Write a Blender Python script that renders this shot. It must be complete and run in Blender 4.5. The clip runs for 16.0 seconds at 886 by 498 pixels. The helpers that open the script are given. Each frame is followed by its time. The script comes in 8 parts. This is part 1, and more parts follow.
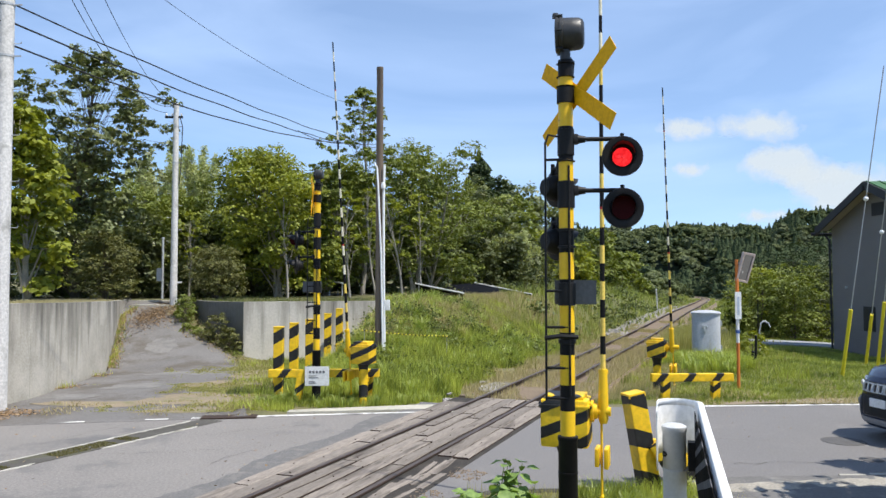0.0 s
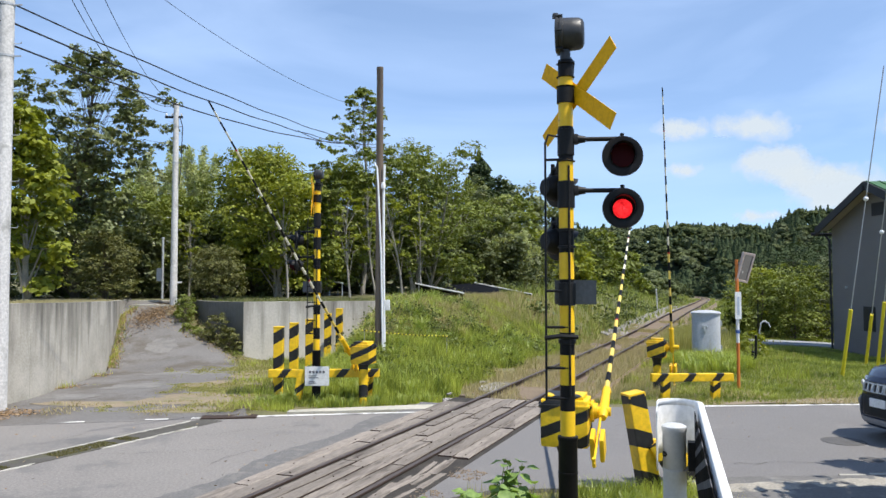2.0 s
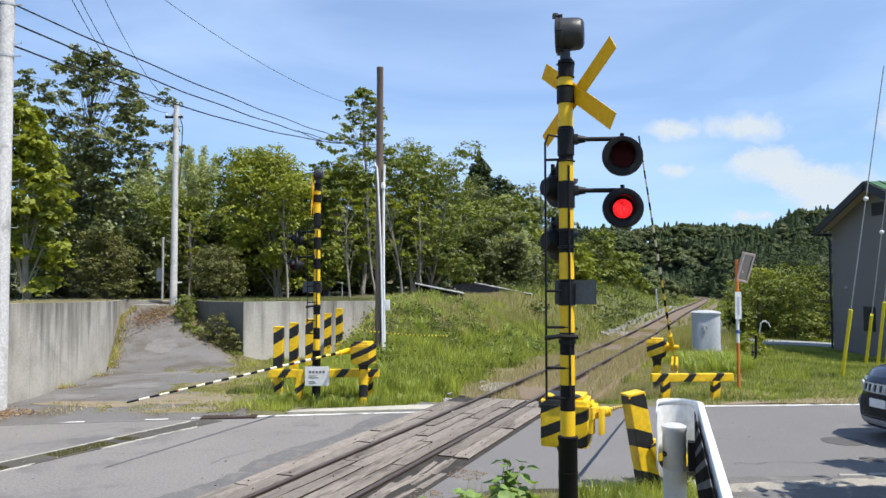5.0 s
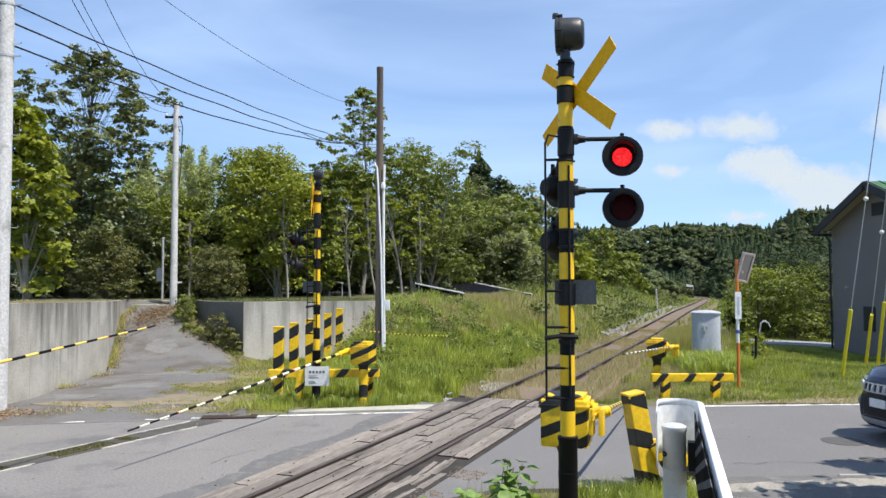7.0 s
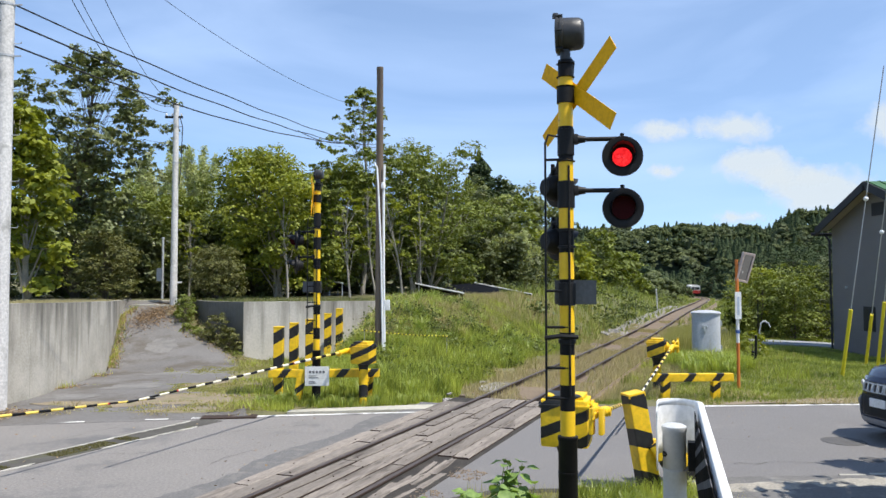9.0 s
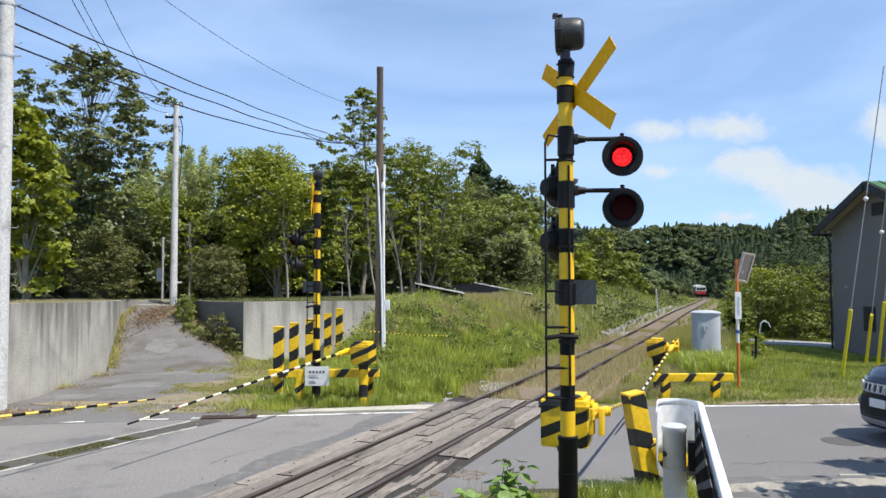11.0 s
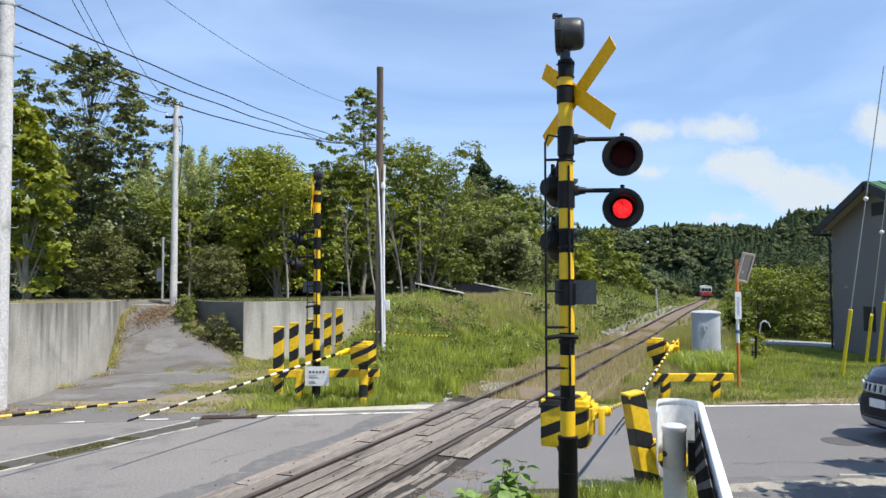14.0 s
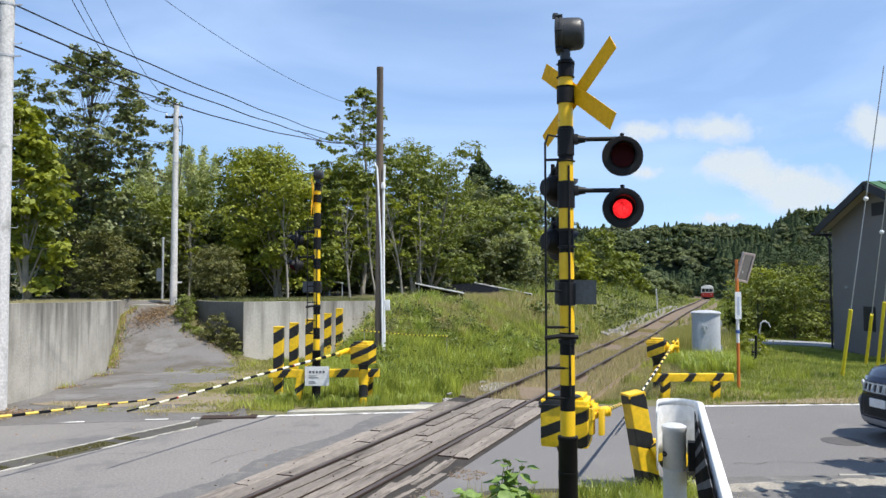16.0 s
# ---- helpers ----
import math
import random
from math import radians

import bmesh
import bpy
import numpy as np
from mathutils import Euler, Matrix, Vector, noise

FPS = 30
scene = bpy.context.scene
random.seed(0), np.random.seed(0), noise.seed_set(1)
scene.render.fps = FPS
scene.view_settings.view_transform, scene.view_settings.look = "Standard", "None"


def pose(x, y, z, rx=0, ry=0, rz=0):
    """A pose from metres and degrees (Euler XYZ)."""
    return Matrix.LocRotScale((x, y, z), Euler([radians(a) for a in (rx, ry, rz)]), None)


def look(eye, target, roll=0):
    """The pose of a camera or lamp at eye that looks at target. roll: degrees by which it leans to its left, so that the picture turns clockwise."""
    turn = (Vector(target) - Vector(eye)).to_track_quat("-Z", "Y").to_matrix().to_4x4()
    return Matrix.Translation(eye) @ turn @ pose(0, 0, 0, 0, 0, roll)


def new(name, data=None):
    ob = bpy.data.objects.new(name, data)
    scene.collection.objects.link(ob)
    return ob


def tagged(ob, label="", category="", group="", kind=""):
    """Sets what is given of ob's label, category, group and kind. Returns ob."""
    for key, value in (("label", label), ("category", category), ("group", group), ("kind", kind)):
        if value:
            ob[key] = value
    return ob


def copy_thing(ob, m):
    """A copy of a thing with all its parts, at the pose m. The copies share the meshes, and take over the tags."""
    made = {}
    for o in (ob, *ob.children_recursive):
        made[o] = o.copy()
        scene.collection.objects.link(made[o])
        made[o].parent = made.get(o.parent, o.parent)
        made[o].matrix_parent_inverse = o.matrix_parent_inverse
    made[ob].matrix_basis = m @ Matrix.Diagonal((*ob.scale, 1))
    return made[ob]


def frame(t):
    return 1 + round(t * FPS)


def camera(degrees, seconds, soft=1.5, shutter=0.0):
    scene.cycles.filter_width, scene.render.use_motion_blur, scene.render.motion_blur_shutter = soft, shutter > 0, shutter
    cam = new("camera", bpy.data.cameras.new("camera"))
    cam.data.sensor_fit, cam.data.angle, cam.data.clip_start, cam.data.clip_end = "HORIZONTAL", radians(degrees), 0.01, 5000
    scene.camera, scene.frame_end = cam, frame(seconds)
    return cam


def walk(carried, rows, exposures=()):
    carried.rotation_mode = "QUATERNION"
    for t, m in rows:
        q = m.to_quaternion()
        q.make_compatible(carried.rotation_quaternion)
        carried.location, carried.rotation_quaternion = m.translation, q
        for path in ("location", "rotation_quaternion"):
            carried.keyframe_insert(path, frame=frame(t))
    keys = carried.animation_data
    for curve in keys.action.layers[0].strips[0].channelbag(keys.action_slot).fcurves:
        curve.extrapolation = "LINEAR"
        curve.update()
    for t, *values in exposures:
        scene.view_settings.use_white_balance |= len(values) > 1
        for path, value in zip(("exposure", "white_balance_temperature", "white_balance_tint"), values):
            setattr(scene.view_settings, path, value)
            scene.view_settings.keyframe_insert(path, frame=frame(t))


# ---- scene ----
cam = camera(60.4, 16.0)
CAM = pose(0, 0, 2.5, 92.51, 0, 0)
walk(cam, [(0.0, CAM), (16.0, CAM)])
scene.view_settings.exposure = 0.37

# ---- world and sun ----
SUN_EL, SUN_AZ = 63.0, 120.0          # degrees; azimuth clockwise from +y
world = bpy.data.worlds.new("sky")
scene.world = world
world.use_nodes = True
wn, wl = world.node_tree.nodes, world.node_tree.links
wn.clear()
w_out = wn.new("ShaderNodeOutputWorld")
w_bg = wn.new("ShaderNodeBackground")
w_sky = wn.new("ShaderNodeTexSky")
w_sky.sky_type, w_sky.sun_disc = "NISHITA", False
w_sky.sun_elevation, w_sky.sun_rotation = radians(SUN_EL), radians(SUN_AZ)
w_sky.air_density, w_sky.dust_density, w_sky.ozone_density = 1.0, 0.0, 3.0
w_sky.altitude = 1200
w_bg.inputs["Strength"].default_value = 0.120
# thin high cloud veils over the whole sky
w_co = wn.new("ShaderNodeTexCoord")
w_map = wn.new("ShaderNodeMapping")
w_map.inputs["Scale"].default_value = (1.2, 2.2, 6.0)
w_noise = wn.new("ShaderNodeTexNoise")
w_noise.inputs["Scale"].default_value, w_noise.inputs["Detail"].default_value = 1.6, 7.0
w_noise.inputs["Distortion"].default_value = 0.6
w_ramp = wn.new("ShaderNodeValToRGB")
w_ramp.color_ramp.elements[0].position, w_ramp.color_ramp.elements[1].position = 0.42, 0.78
w_ramp.color_ramp.elements[0].color, w_ramp.color_ramp.elements[1].color = (0.25, 0.25, 0.25, 1), (0.62, 0.62, 0.62, 1)
w_mix = wn.new("ShaderNodeMix")
w_mix.data_type = "RGBA"
w_mix.inputs[7].default_value = (4.5, 5.95, 8.7, 1)
wl.new(w_co.outputs["Generated"], w_map.inputs[0])
wl.new(w_map.outputs[0], w_noise.inputs["Vector"])
wl.new(w_noise.outputs["Fac"], w_ramp.inputs[0])
wl.new(w_ramp.outputs[0], w_mix.inputs[0])
w_tint = wn.new("ShaderNodeMix")
w_tint.data_type, w_tint.blend_type = "RGBA", "MULTIPLY"
w_tint.inputs[0].default_value = 1.0
w_sep = wn.new("ShaderNodeSeparateXYZ")
w_high = wn.new("ShaderNodeMapRange")
w_high.inputs["From Min"].default_value, w_high.inputs["From Max"].default_value = 0.0, 0.32
w_grad = wn.new("ShaderNodeMix")
w_grad.data_type = "RGBA"
w_grad.inputs[6].default_value, w_grad.inputs[7].default_value = (0.70, 0.84, 1.0, 1), (0.96, 1.04, 1.10, 1)
wl.new(w_co.outputs["Generated"], w_sep.inputs[0])
wl.new(w_sep.outputs["Z"], w_high.inputs["Value"])
wl.new(w_high.outputs[0], w_grad.inputs[0])
wl.new(w_grad.outputs[2], w_tint.inputs[7])
wl.new(w_sky.outputs[0], w_tint.inputs[6])
wl.new(w_tint.outputs[2], w_mix.inputs[6])
wl.new(w_mix.outputs[2], w_bg.inputs["Color"])
wl.new(w_bg.outputs[0], w_out.inputs[0])

sun_data = bpy.data.lights.new("sun", "SUN")
sun_data.energy, sun_data.angle, sun_data.color = 5.0, radians(0.53), (1.0, 0.95, 0.86)
sun = new("sun", sun_data)
_a, _e = radians(SUN_AZ), radians(SUN_EL)
SUN_DIR = Vector((math.sin(_a) * math.cos(_e), math.cos(_a) * math.cos(_e), math.sin(_e)))
sun.matrix_world = look(SUN_DIR * 60, (0, 0, 0))

# ---- materials ----
def nodes_of(name):
    m = bpy.data.materials.new(name)
    m.use_nodes = True
    n, l = m.node_tree.nodes, m.node_tree.links
    return m, n, l, n["Principled BSDF"]


def noise_node(n, l, co, scale, detail=4.0, rough=0.55):
    t = n.new("ShaderNodeTexNoise")
    t.inputs["Scale"].default_value, t.inputs["Detail"].default_value = scale, detail
    t.inputs["Roughness"].default_value = rough
    l.new(co, t.inputs["Vector"])
    return t


def mixer(n, l, fac, a, b, blend="MIX"):
    x = n.new("ShaderNodeMix")
    x.data_type, x.blend_type = "RGBA", blend
    for i, v in ((0, fac), (6, a), (7, b)):
        if isinstance(v, (float, int)):
            x.inputs[i].default_value = v
        elif isinstance(v, tuple):
            x.inputs[i].default_value = (*v, 1) if len(v) == 3 else v
        else:
            l.new(v, x.inputs[i])
    return x.outputs[2]


def ramp(n, l, fac, p0, p1, c0=(0, 0, 0), c1=(1, 1, 1)):
    r = n.new("ShaderNodeValToRGB")
    e = r.color_ramp.elements
    e[0].position, e[1].position = p0, p1
    e[0].color, e[1].color = (*c0, 1), (*c1, 1)
    l.new(fac, r.inputs[0])
    return r.outputs[0]


def surface(name, base, dark, rough=0.7, grain=30.0, blotch=1.5, metal=0.0, bump=0.2, bump_scale=60.0,
            stain=None, stain_scale=0.7, stain_at=(0.55, 0.7), spread=0.0, spec=0.4, stretch=(1, 1, 1), island=False, coords="Object", gmix=0.28):
    """A worn surface: two noises between base and dark, an optional stain colour, fine relief."""
    m, n, l, p = nodes_of(name)
    co = n.new("ShaderNodeTexCoord").outputs[coords]
    if coords == "Object":
        mp = n.new("ShaderNodeMapping")
        mp.inputs["Scale"].default_value = stretch
        l.new(co, mp.inputs[0])
        co = mp.outputs[0]
        if spread and not island:
            off = n.new("ShaderNodeMath")
            off.operation = "MULTIPLY"
            off.inputs[1].default_value = 53.0
            l.new(n.new("ShaderNodeObjectInfo").outputs["Random"], off.inputs[0])
            add = n.new("ShaderNodeVectorMath")
            l.new(co, add.inputs[0])
            l.new(off.outputs[0], add.inputs[1])
            co = add.outputs[0]
    g = noise_node(n, l, co, grain, 5)
    b = noise_node(n, l, co, blotch, 4)
    c = mixer(n, l, ramp(n, l, b.outputs["Fac"], 0.32, 0.68), base, dark)
    c = mixer(n, l, gmix, c, ramp(n, l, g.outputs["Fac"], 0.35, 0.65, tuple(v * 0.55 for v in base), tuple(min(1, v * 1.35) for v in base)))
    if stain:
        s = noise_node(n, l, co, stain_scale, 6, 0.65)
        c = mixer(n, l, ramp(n, l, s.outputs["Fac"], *stain_at), c, stain)
    if spread:
        if island:
            r = n.new("ShaderNodeNewGeometry").outputs["Random Per Island"]
        else:
            r = n.new("ShaderNodeObjectInfo").outputs["Random"]
        h = n.new("ShaderNodeHueSaturation")
        mr = n.new("ShaderNodeMapRange")
        mr.inputs["To Min"].default_value, mr.inputs["To Max"].default_value = 1 - spread, 1 + spread
        l.new(r, mr.inputs["Value"])
        l.new(mr.outputs[0], h.inputs["Value"])
        l.new(c, h.inputs["Color"])
        c = h.outputs[0]
    l.new(c, p.inputs["Base Color"])
    p.inputs["Roughness"].default_value, p.inputs["Metallic"].default_value = rough, metal
    p.inputs["Specular IOR Level"].default_value = spec
    if bump:
        bt = noise_node(n, l, co, bump_scale, 6, 0.6)
        bn = n.new("ShaderNodeBump")
        bn.inputs["Strength"].default_value, bn.inputs["Distance"].default_value = bump, 0.01
        l.new(bt.outputs["Fac"], bn.inputs["Height"])
        l.new(bn.outputs[0], p.inputs["Normal"])
    return m


def foliage(name, c0, c1, thin=0.35, rough=0.55, rnd=0.6, nscale=0.5, nw=0.9, spec=0.35, fine=0.0):
    """Leaves or grass: each piece its own shade, light passes through."""
    m, n, l, p = nodes_of(name)
    r = n.new("ShaderNodeNewGeometry").outputs["Random Per Island"]
    co = n.new("ShaderNodeTexCoord").outputs["Object"]
    b = noise_node(n, l, co, nscale, 3)
    a = n.new("ShaderNodeMath")
    a.operation = "MULTIPLY_ADD"
    a.inputs[1].default_value, a.inputs[2].default_value = rnd, 0.48 - rnd / 2 - nw / 2 + 0.15
    l.new(r, a.inputs[0])
    s = n.new("ShaderNodeMath")
    l.new(a.outputs[0], s.inputs[0])
    sc = n.new("ShaderNodeMath")
    sc.operation = "MULTIPLY"
    sc.inputs[1].default_value = nw
    l.new(b.outputs["Fac"], sc.inputs[0])
    l.new(sc.outputs[0], s.inputs[1])
    c = mixer(n, l, s.outputs[0], c0, c1)
    if fine:
        g = noise_node(n, l, co, fine, 5, 0.7)
        c = mixer(n, l, 1.0, c, ramp(n, l, g.outputs["Fac"], 0.36, 0.66, (0.55, 0.58, 0.62), (1.35, 1.32, 1.25)), "MULTIPLY")
    l.new(c, p.inputs["Base Color"])
    p.inputs["Roughness"].default_value, p.inputs["Specular IOR Level"].default_value = rough, spec
    t = n.new("ShaderNodeBsdfTranslucent")
    l.new(mixer(n, l, 1.0, c, (1.0, 1.0, 0.35), "MULTIPLY"), t.inputs[0])
    mx = n.new("ShaderNodeMixShader")
    mx.inputs[0].default_value = thin
    l.new(p.outputs[0], mx.inputs[1])
    l.new(t.outputs[0], mx.inputs[2])
    l.new(mx.outputs[0], n["Material Output"].inputs[0])
    return m


def glow(name, colour, strength):
    m, n, l, p = nodes_of(name)
    p.inputs["Base Color"].default_value = (*colour, 1)
    p.inputs["Emission Color"].default_value = (*colour, 1)
    p.inputs["Emission Strength"].default_value = strength
    p.inputs["Roughness"].default_value = 0.3
    return m


def hazard(name, axis=(0.0, 0.55, 1.0), period=0.46, shift=0.0, yellow=(0.88, 0.55, 0.012), share=0.55):
    """Yellow paint with slanting black bands, worn and dirty."""
    m, n, l, p = nodes_of(name)
    co = n.new("ShaderNodeTexCoord").outputs["Object"]
    d = n.new("ShaderNodeVectorMath")
    d.operation = "DOT_PRODUCT"
    d.inputs[1].default_value = tuple(v / period for v in axis)
    l.new(co, d.inputs[0])
    wob = noise_node(n, l, co, 6, 2)
    a = n.new("ShaderNodeMath")
    a.operation = "MULTIPLY_ADD"
    a.inputs[1].default_value = 0.08
    l.new(wob.outputs["Fac"], a.inputs[0])
    l.new(d.outputs["Value"], a.inputs[2])
    f = n.new("ShaderNodeMath")
    f.operation = "ADD"
    f.inputs[1].default_value = shift + 20
    l.new(a.outputs[0], f.inputs[0])
    fr = n.new("ShaderNodeMath")
    fr.operation = "FRACT"
    l.new(f.outputs[0], fr.inputs[0])
    g = n.new("ShaderNodeMath")
    g.operation = "GREATER_THAN"
    g.inputs[1].default_value = share
    l.new(fr.outputs[0], g.inputs[0])
    dirt = noise_node(n, l, co, 9, 6, 0.65)
    y = mixer(n, l, ramp(n, l, dirt.outputs["Fac"], 0.42, 0.75), yellow, tuple(v * 0.62 for v in yellow))
    rust = noise_node(n, l, co, 28, 5, 0.7)
    y = mixer(n, l, ramp(n, l, rust.outputs["Fac"], 0.66, 0.72), y, (0.10, 0.045, 0.02))
    k = mixer(n, l, ramp(n, l, dirt.outputs["Fac"], 0.4, 0.8), (0.006, 0.006, 0.006), (0.026, 0.024, 0.021))
    l.new(mixer(n, l, g.outputs[0], y, k), p.inputs["Base Color"])
    p.inputs["Roughness"].default_value = 0.5
    bn = n.new("ShaderNodeBump")
    bn.inputs["Strength"].default_value, bn.inputs["Distance"].default_value = 0.15, 0.01
    l.new(rust.outputs["Fac"], bn.inputs["Height"])
    l.new(bn.outputs[0], p.inputs["Normal"])
    return m


M_ASPHALT = surface("asphalt", (0.218, 0.203, 0.190), (0.172, 0.161, 0.152), 0.85, 28, 0.45, bump=0.6, bump_scale=90, stain=(0.130, 0.126, 0.124), stain_scale=0.3, stain_at=(0.56, 0.63), gmix=0.4)
M_ASPHALT_OLD = surface("old_asphalt", (0.168, 0.160, 0.154), (0.122, 0.116, 0.111), 0.9, 22, 0.8, bump=0.6, bump_scale=60, stain=(0.105, 0.092, 0.078), stain_scale=0.7, stain_at=(0.48, 0.62), gmix=0.4)
M_ASPHALT_EAST = surface("dark_smooth_asphalt", (0.168, 0.160, 0.156), (0.146, 0.139, 0.136), 0.8, 34, 0.35, bump=0.5, bump_scale=95, stain=(0.186, 0.176, 0.168), stain_scale=0.8, stain_at=(0.55, 0.7), gmix=0.35)


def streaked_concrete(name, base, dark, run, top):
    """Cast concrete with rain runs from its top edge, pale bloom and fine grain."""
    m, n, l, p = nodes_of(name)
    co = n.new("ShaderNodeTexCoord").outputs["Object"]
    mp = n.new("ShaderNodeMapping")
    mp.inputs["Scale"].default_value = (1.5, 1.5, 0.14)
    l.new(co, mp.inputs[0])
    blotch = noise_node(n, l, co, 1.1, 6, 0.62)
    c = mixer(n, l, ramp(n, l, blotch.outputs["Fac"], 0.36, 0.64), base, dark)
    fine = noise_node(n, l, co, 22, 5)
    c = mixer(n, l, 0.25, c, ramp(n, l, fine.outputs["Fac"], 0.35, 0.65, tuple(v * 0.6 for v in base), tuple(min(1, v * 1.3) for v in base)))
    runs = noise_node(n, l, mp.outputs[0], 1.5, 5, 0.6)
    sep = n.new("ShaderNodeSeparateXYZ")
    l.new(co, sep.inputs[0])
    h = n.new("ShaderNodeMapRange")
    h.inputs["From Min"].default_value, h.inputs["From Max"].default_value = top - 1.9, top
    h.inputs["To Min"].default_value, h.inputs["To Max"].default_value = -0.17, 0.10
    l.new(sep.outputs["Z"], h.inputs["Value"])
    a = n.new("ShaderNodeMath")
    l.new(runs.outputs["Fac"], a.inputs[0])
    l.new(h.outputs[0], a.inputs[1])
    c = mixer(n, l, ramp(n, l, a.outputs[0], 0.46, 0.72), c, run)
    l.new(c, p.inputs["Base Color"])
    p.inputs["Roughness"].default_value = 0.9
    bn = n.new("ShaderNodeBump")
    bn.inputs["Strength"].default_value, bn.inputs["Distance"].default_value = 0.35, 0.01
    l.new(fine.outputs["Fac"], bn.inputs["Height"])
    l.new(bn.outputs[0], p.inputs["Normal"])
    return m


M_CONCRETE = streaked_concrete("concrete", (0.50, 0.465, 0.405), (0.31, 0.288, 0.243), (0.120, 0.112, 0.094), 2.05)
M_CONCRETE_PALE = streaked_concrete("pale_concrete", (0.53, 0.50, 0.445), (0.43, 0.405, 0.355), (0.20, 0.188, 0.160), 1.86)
# Mossy side of the corner wall, with its shade in the colour.
M_CONCRETE_SHADED = surface("shaded_mossy_concrete", (0.165, 0.156, 0.134), (0.118, 0.111, 0.094), 0.9, 14, 0.9, bump=0.3, bump_scale=40, stain=(0.15, 0.145, 0.115), stain_scale=0.8, stain_at=(0.52, 0.72), stretch=(1, 1, 0.45))
M_KERB = surface("kerb_concrete", (0.40, 0.38, 0.33), (0.28, 0.265, 0.23), 0.9, 30, 1.4, bump=0.3, stain=(0.2, 0.19, 0.14), stain_scale=2.0)
M_POLE = surface("pole_concrete", (0.62, 0.605, 0.585), (0.50, 0.485, 0.47), 0.85, 26, 1.6, bump=0.4, bump_scale=30, stain=(0.33, 0.32, 0.30), stain_scale=3.0, stain_at=(0.54, 0.68), stretch=(1, 1, 0.8), gmix=0.4)
M_WHITE_LINE = surface("road_paint", (0.72, 0.71, 0.68), (0.52, 0.51, 0.48), 0.8, 60, 2.5, bump=0.2, stain=(0.22, 0.215, 0.21), stain_scale=3.2, stain_at=(0.5, 0.6))
M_PLANK = surface("weathered_wood", (0.245, 0.212, 0.182), (0.145, 0.125, 0.107), 0.9, 46, 2.2, bump=0.9, bump_scale=38, stain=(0.075, 0.062, 0.052), stain_scale=4.0, stain_at=(0.53, 0.68), spread=0.24, stretch=(0.13, 1, 1), gmix=0.45)
M_RAIL_SIDE = surface("rusty_steel", (0.070, 0.045, 0.033), (0.045, 0.031, 0.025), 0.75, 50, 3, metal=0.3, bump=0.2)
M_RAIL_TOP = surface("worn_steel", (0.10, 0.082, 0.074), (0.07, 0.055, 0.048), 0.55, 60, 4, metal=0.3, bump=0.05)
M_BALLAST = surface("ballast", (0.30, 0.285, 0.262), (0.20, 0.186, 0.168), 0.95, 60, 3, bump=0.4, spread=0.35, island=True)
M_RUSTBED = surface("rusty_ballast", (0.185, 0.140, 0.096), (0.125, 0.092, 0.064), 0.95, 25, 0.7, bump=0.6, bump_scale=22, stain=(0.20, 0.155, 0.10), stain_scale=0.3)
M_SOIL = surface("grassy_soil", (0.105, 0.110, 0.042), (0.180, 0.150, 0.085), 0.95, 20, 0.35, bump=0.6, bump_scale=14, stain=(0.085, 0.095, 0.035), stain_scale=0.9)
M_FIELD = surface("forest_floor", (0.030, 0.048, 0.020), (0.040, 0.054, 0.024), 0.95, 8, 0.2, bump=0.5, bump_scale=6)
M_GRASS = foliage("grass", (0.085, 0.125, 0.018), (0.530, 0.575, 0.115), 0.38, rnd=0.8, nscale=0.9, nw=2.6)
M_GRASS_PALE = foliage("pale_grass", (0.230, 0.250, 0.060), (0.460, 0.420, 0.170), 0.35)
M_LEAF = foliage("leaves", (0.052, 0.080, 0.014), (0.232, 0.268, 0.050), 0.32)
M_LEAF_DARK = foliage("dark_leaves", (0.036, 0.054, 0.017), (0.230, 0.255, 0.105), 0.28, spec=0.5, rough=0.45)
M_LEAF_BRIGHT = foliage("bright_leaves", (0.095, 0.135, 0.016), (0.345, 0.365, 0.050), 0.38)
M_LEAF_PALE = foliage("bamboo_leaves", (0.270, 0.320, 0.150), (0.560, 0.580, 0.320), 0.45)
# Conifer contrast is flattened in the colour too, for the hills' haze.
M_CONIFER = foliage("conifer_leaves", (0.036, 0.058, 0.030), (0.082, 0.108, 0.052), 0.12, rnd=0.3, nscale=0.2, nw=1.4, spec=0.08, rough=0.8, fine=0.9)
M_STRAW = foliage("dry_grass", (0.300, 0.250, 0.125), (0.560, 0.480, 0.270), 0.3, nscale=1.5)
M_DEAD_LEAF = foliage("dead_leaves", (0.150, 0.085, 0.040), (0.360, 0.240, 0.130), 0.1)
M_BANK_WEED = foliage("bank_weed_leaves", (0.034, 0.058, 0.014), (0.170, 0.205, 0.050), 0.25, nscale=1.0)
M_LAWN = foliage("lawn_blades", (0.092, 0.142, 0.024), (0.400, 0.445, 0.100), 0.36, rnd=0.7, nscale=0.8, nw=2.4)
# Distance haze goes into both hill colours: low contrast, a touch of blue.
M_HILL = foliage("hazed_hill_leaves", (0.056, 0.078, 0.033), (0.128, 0.146, 0.065), 0.20, rnd=0.30, nscale=0.05, nw=2.4, spec=0.08, rough=0.8, fine=0.5)
M_HILL_PALE = foliage("pale_hill_leaves", (0.095, 0.116, 0.062), (0.175, 0.196, 0.108), 0.22, rnd=0.30, nscale=0.10, nw=1.6, spec=0.08, rough=0.8, fine=0.6)
M_BARK = surface("bark", (0.14, 0.115, 0.09), (0.08, 0.066, 0.052), 0.95, 30, 3, bump=0.6, bump_scale=25)
M_BARK_PALE = surface("pale_bark", (0.34, 0.31, 0.26), (0.2, 0.18, 0.15), 0.9, 30, 3, bump=0.4, bump_scale=25)
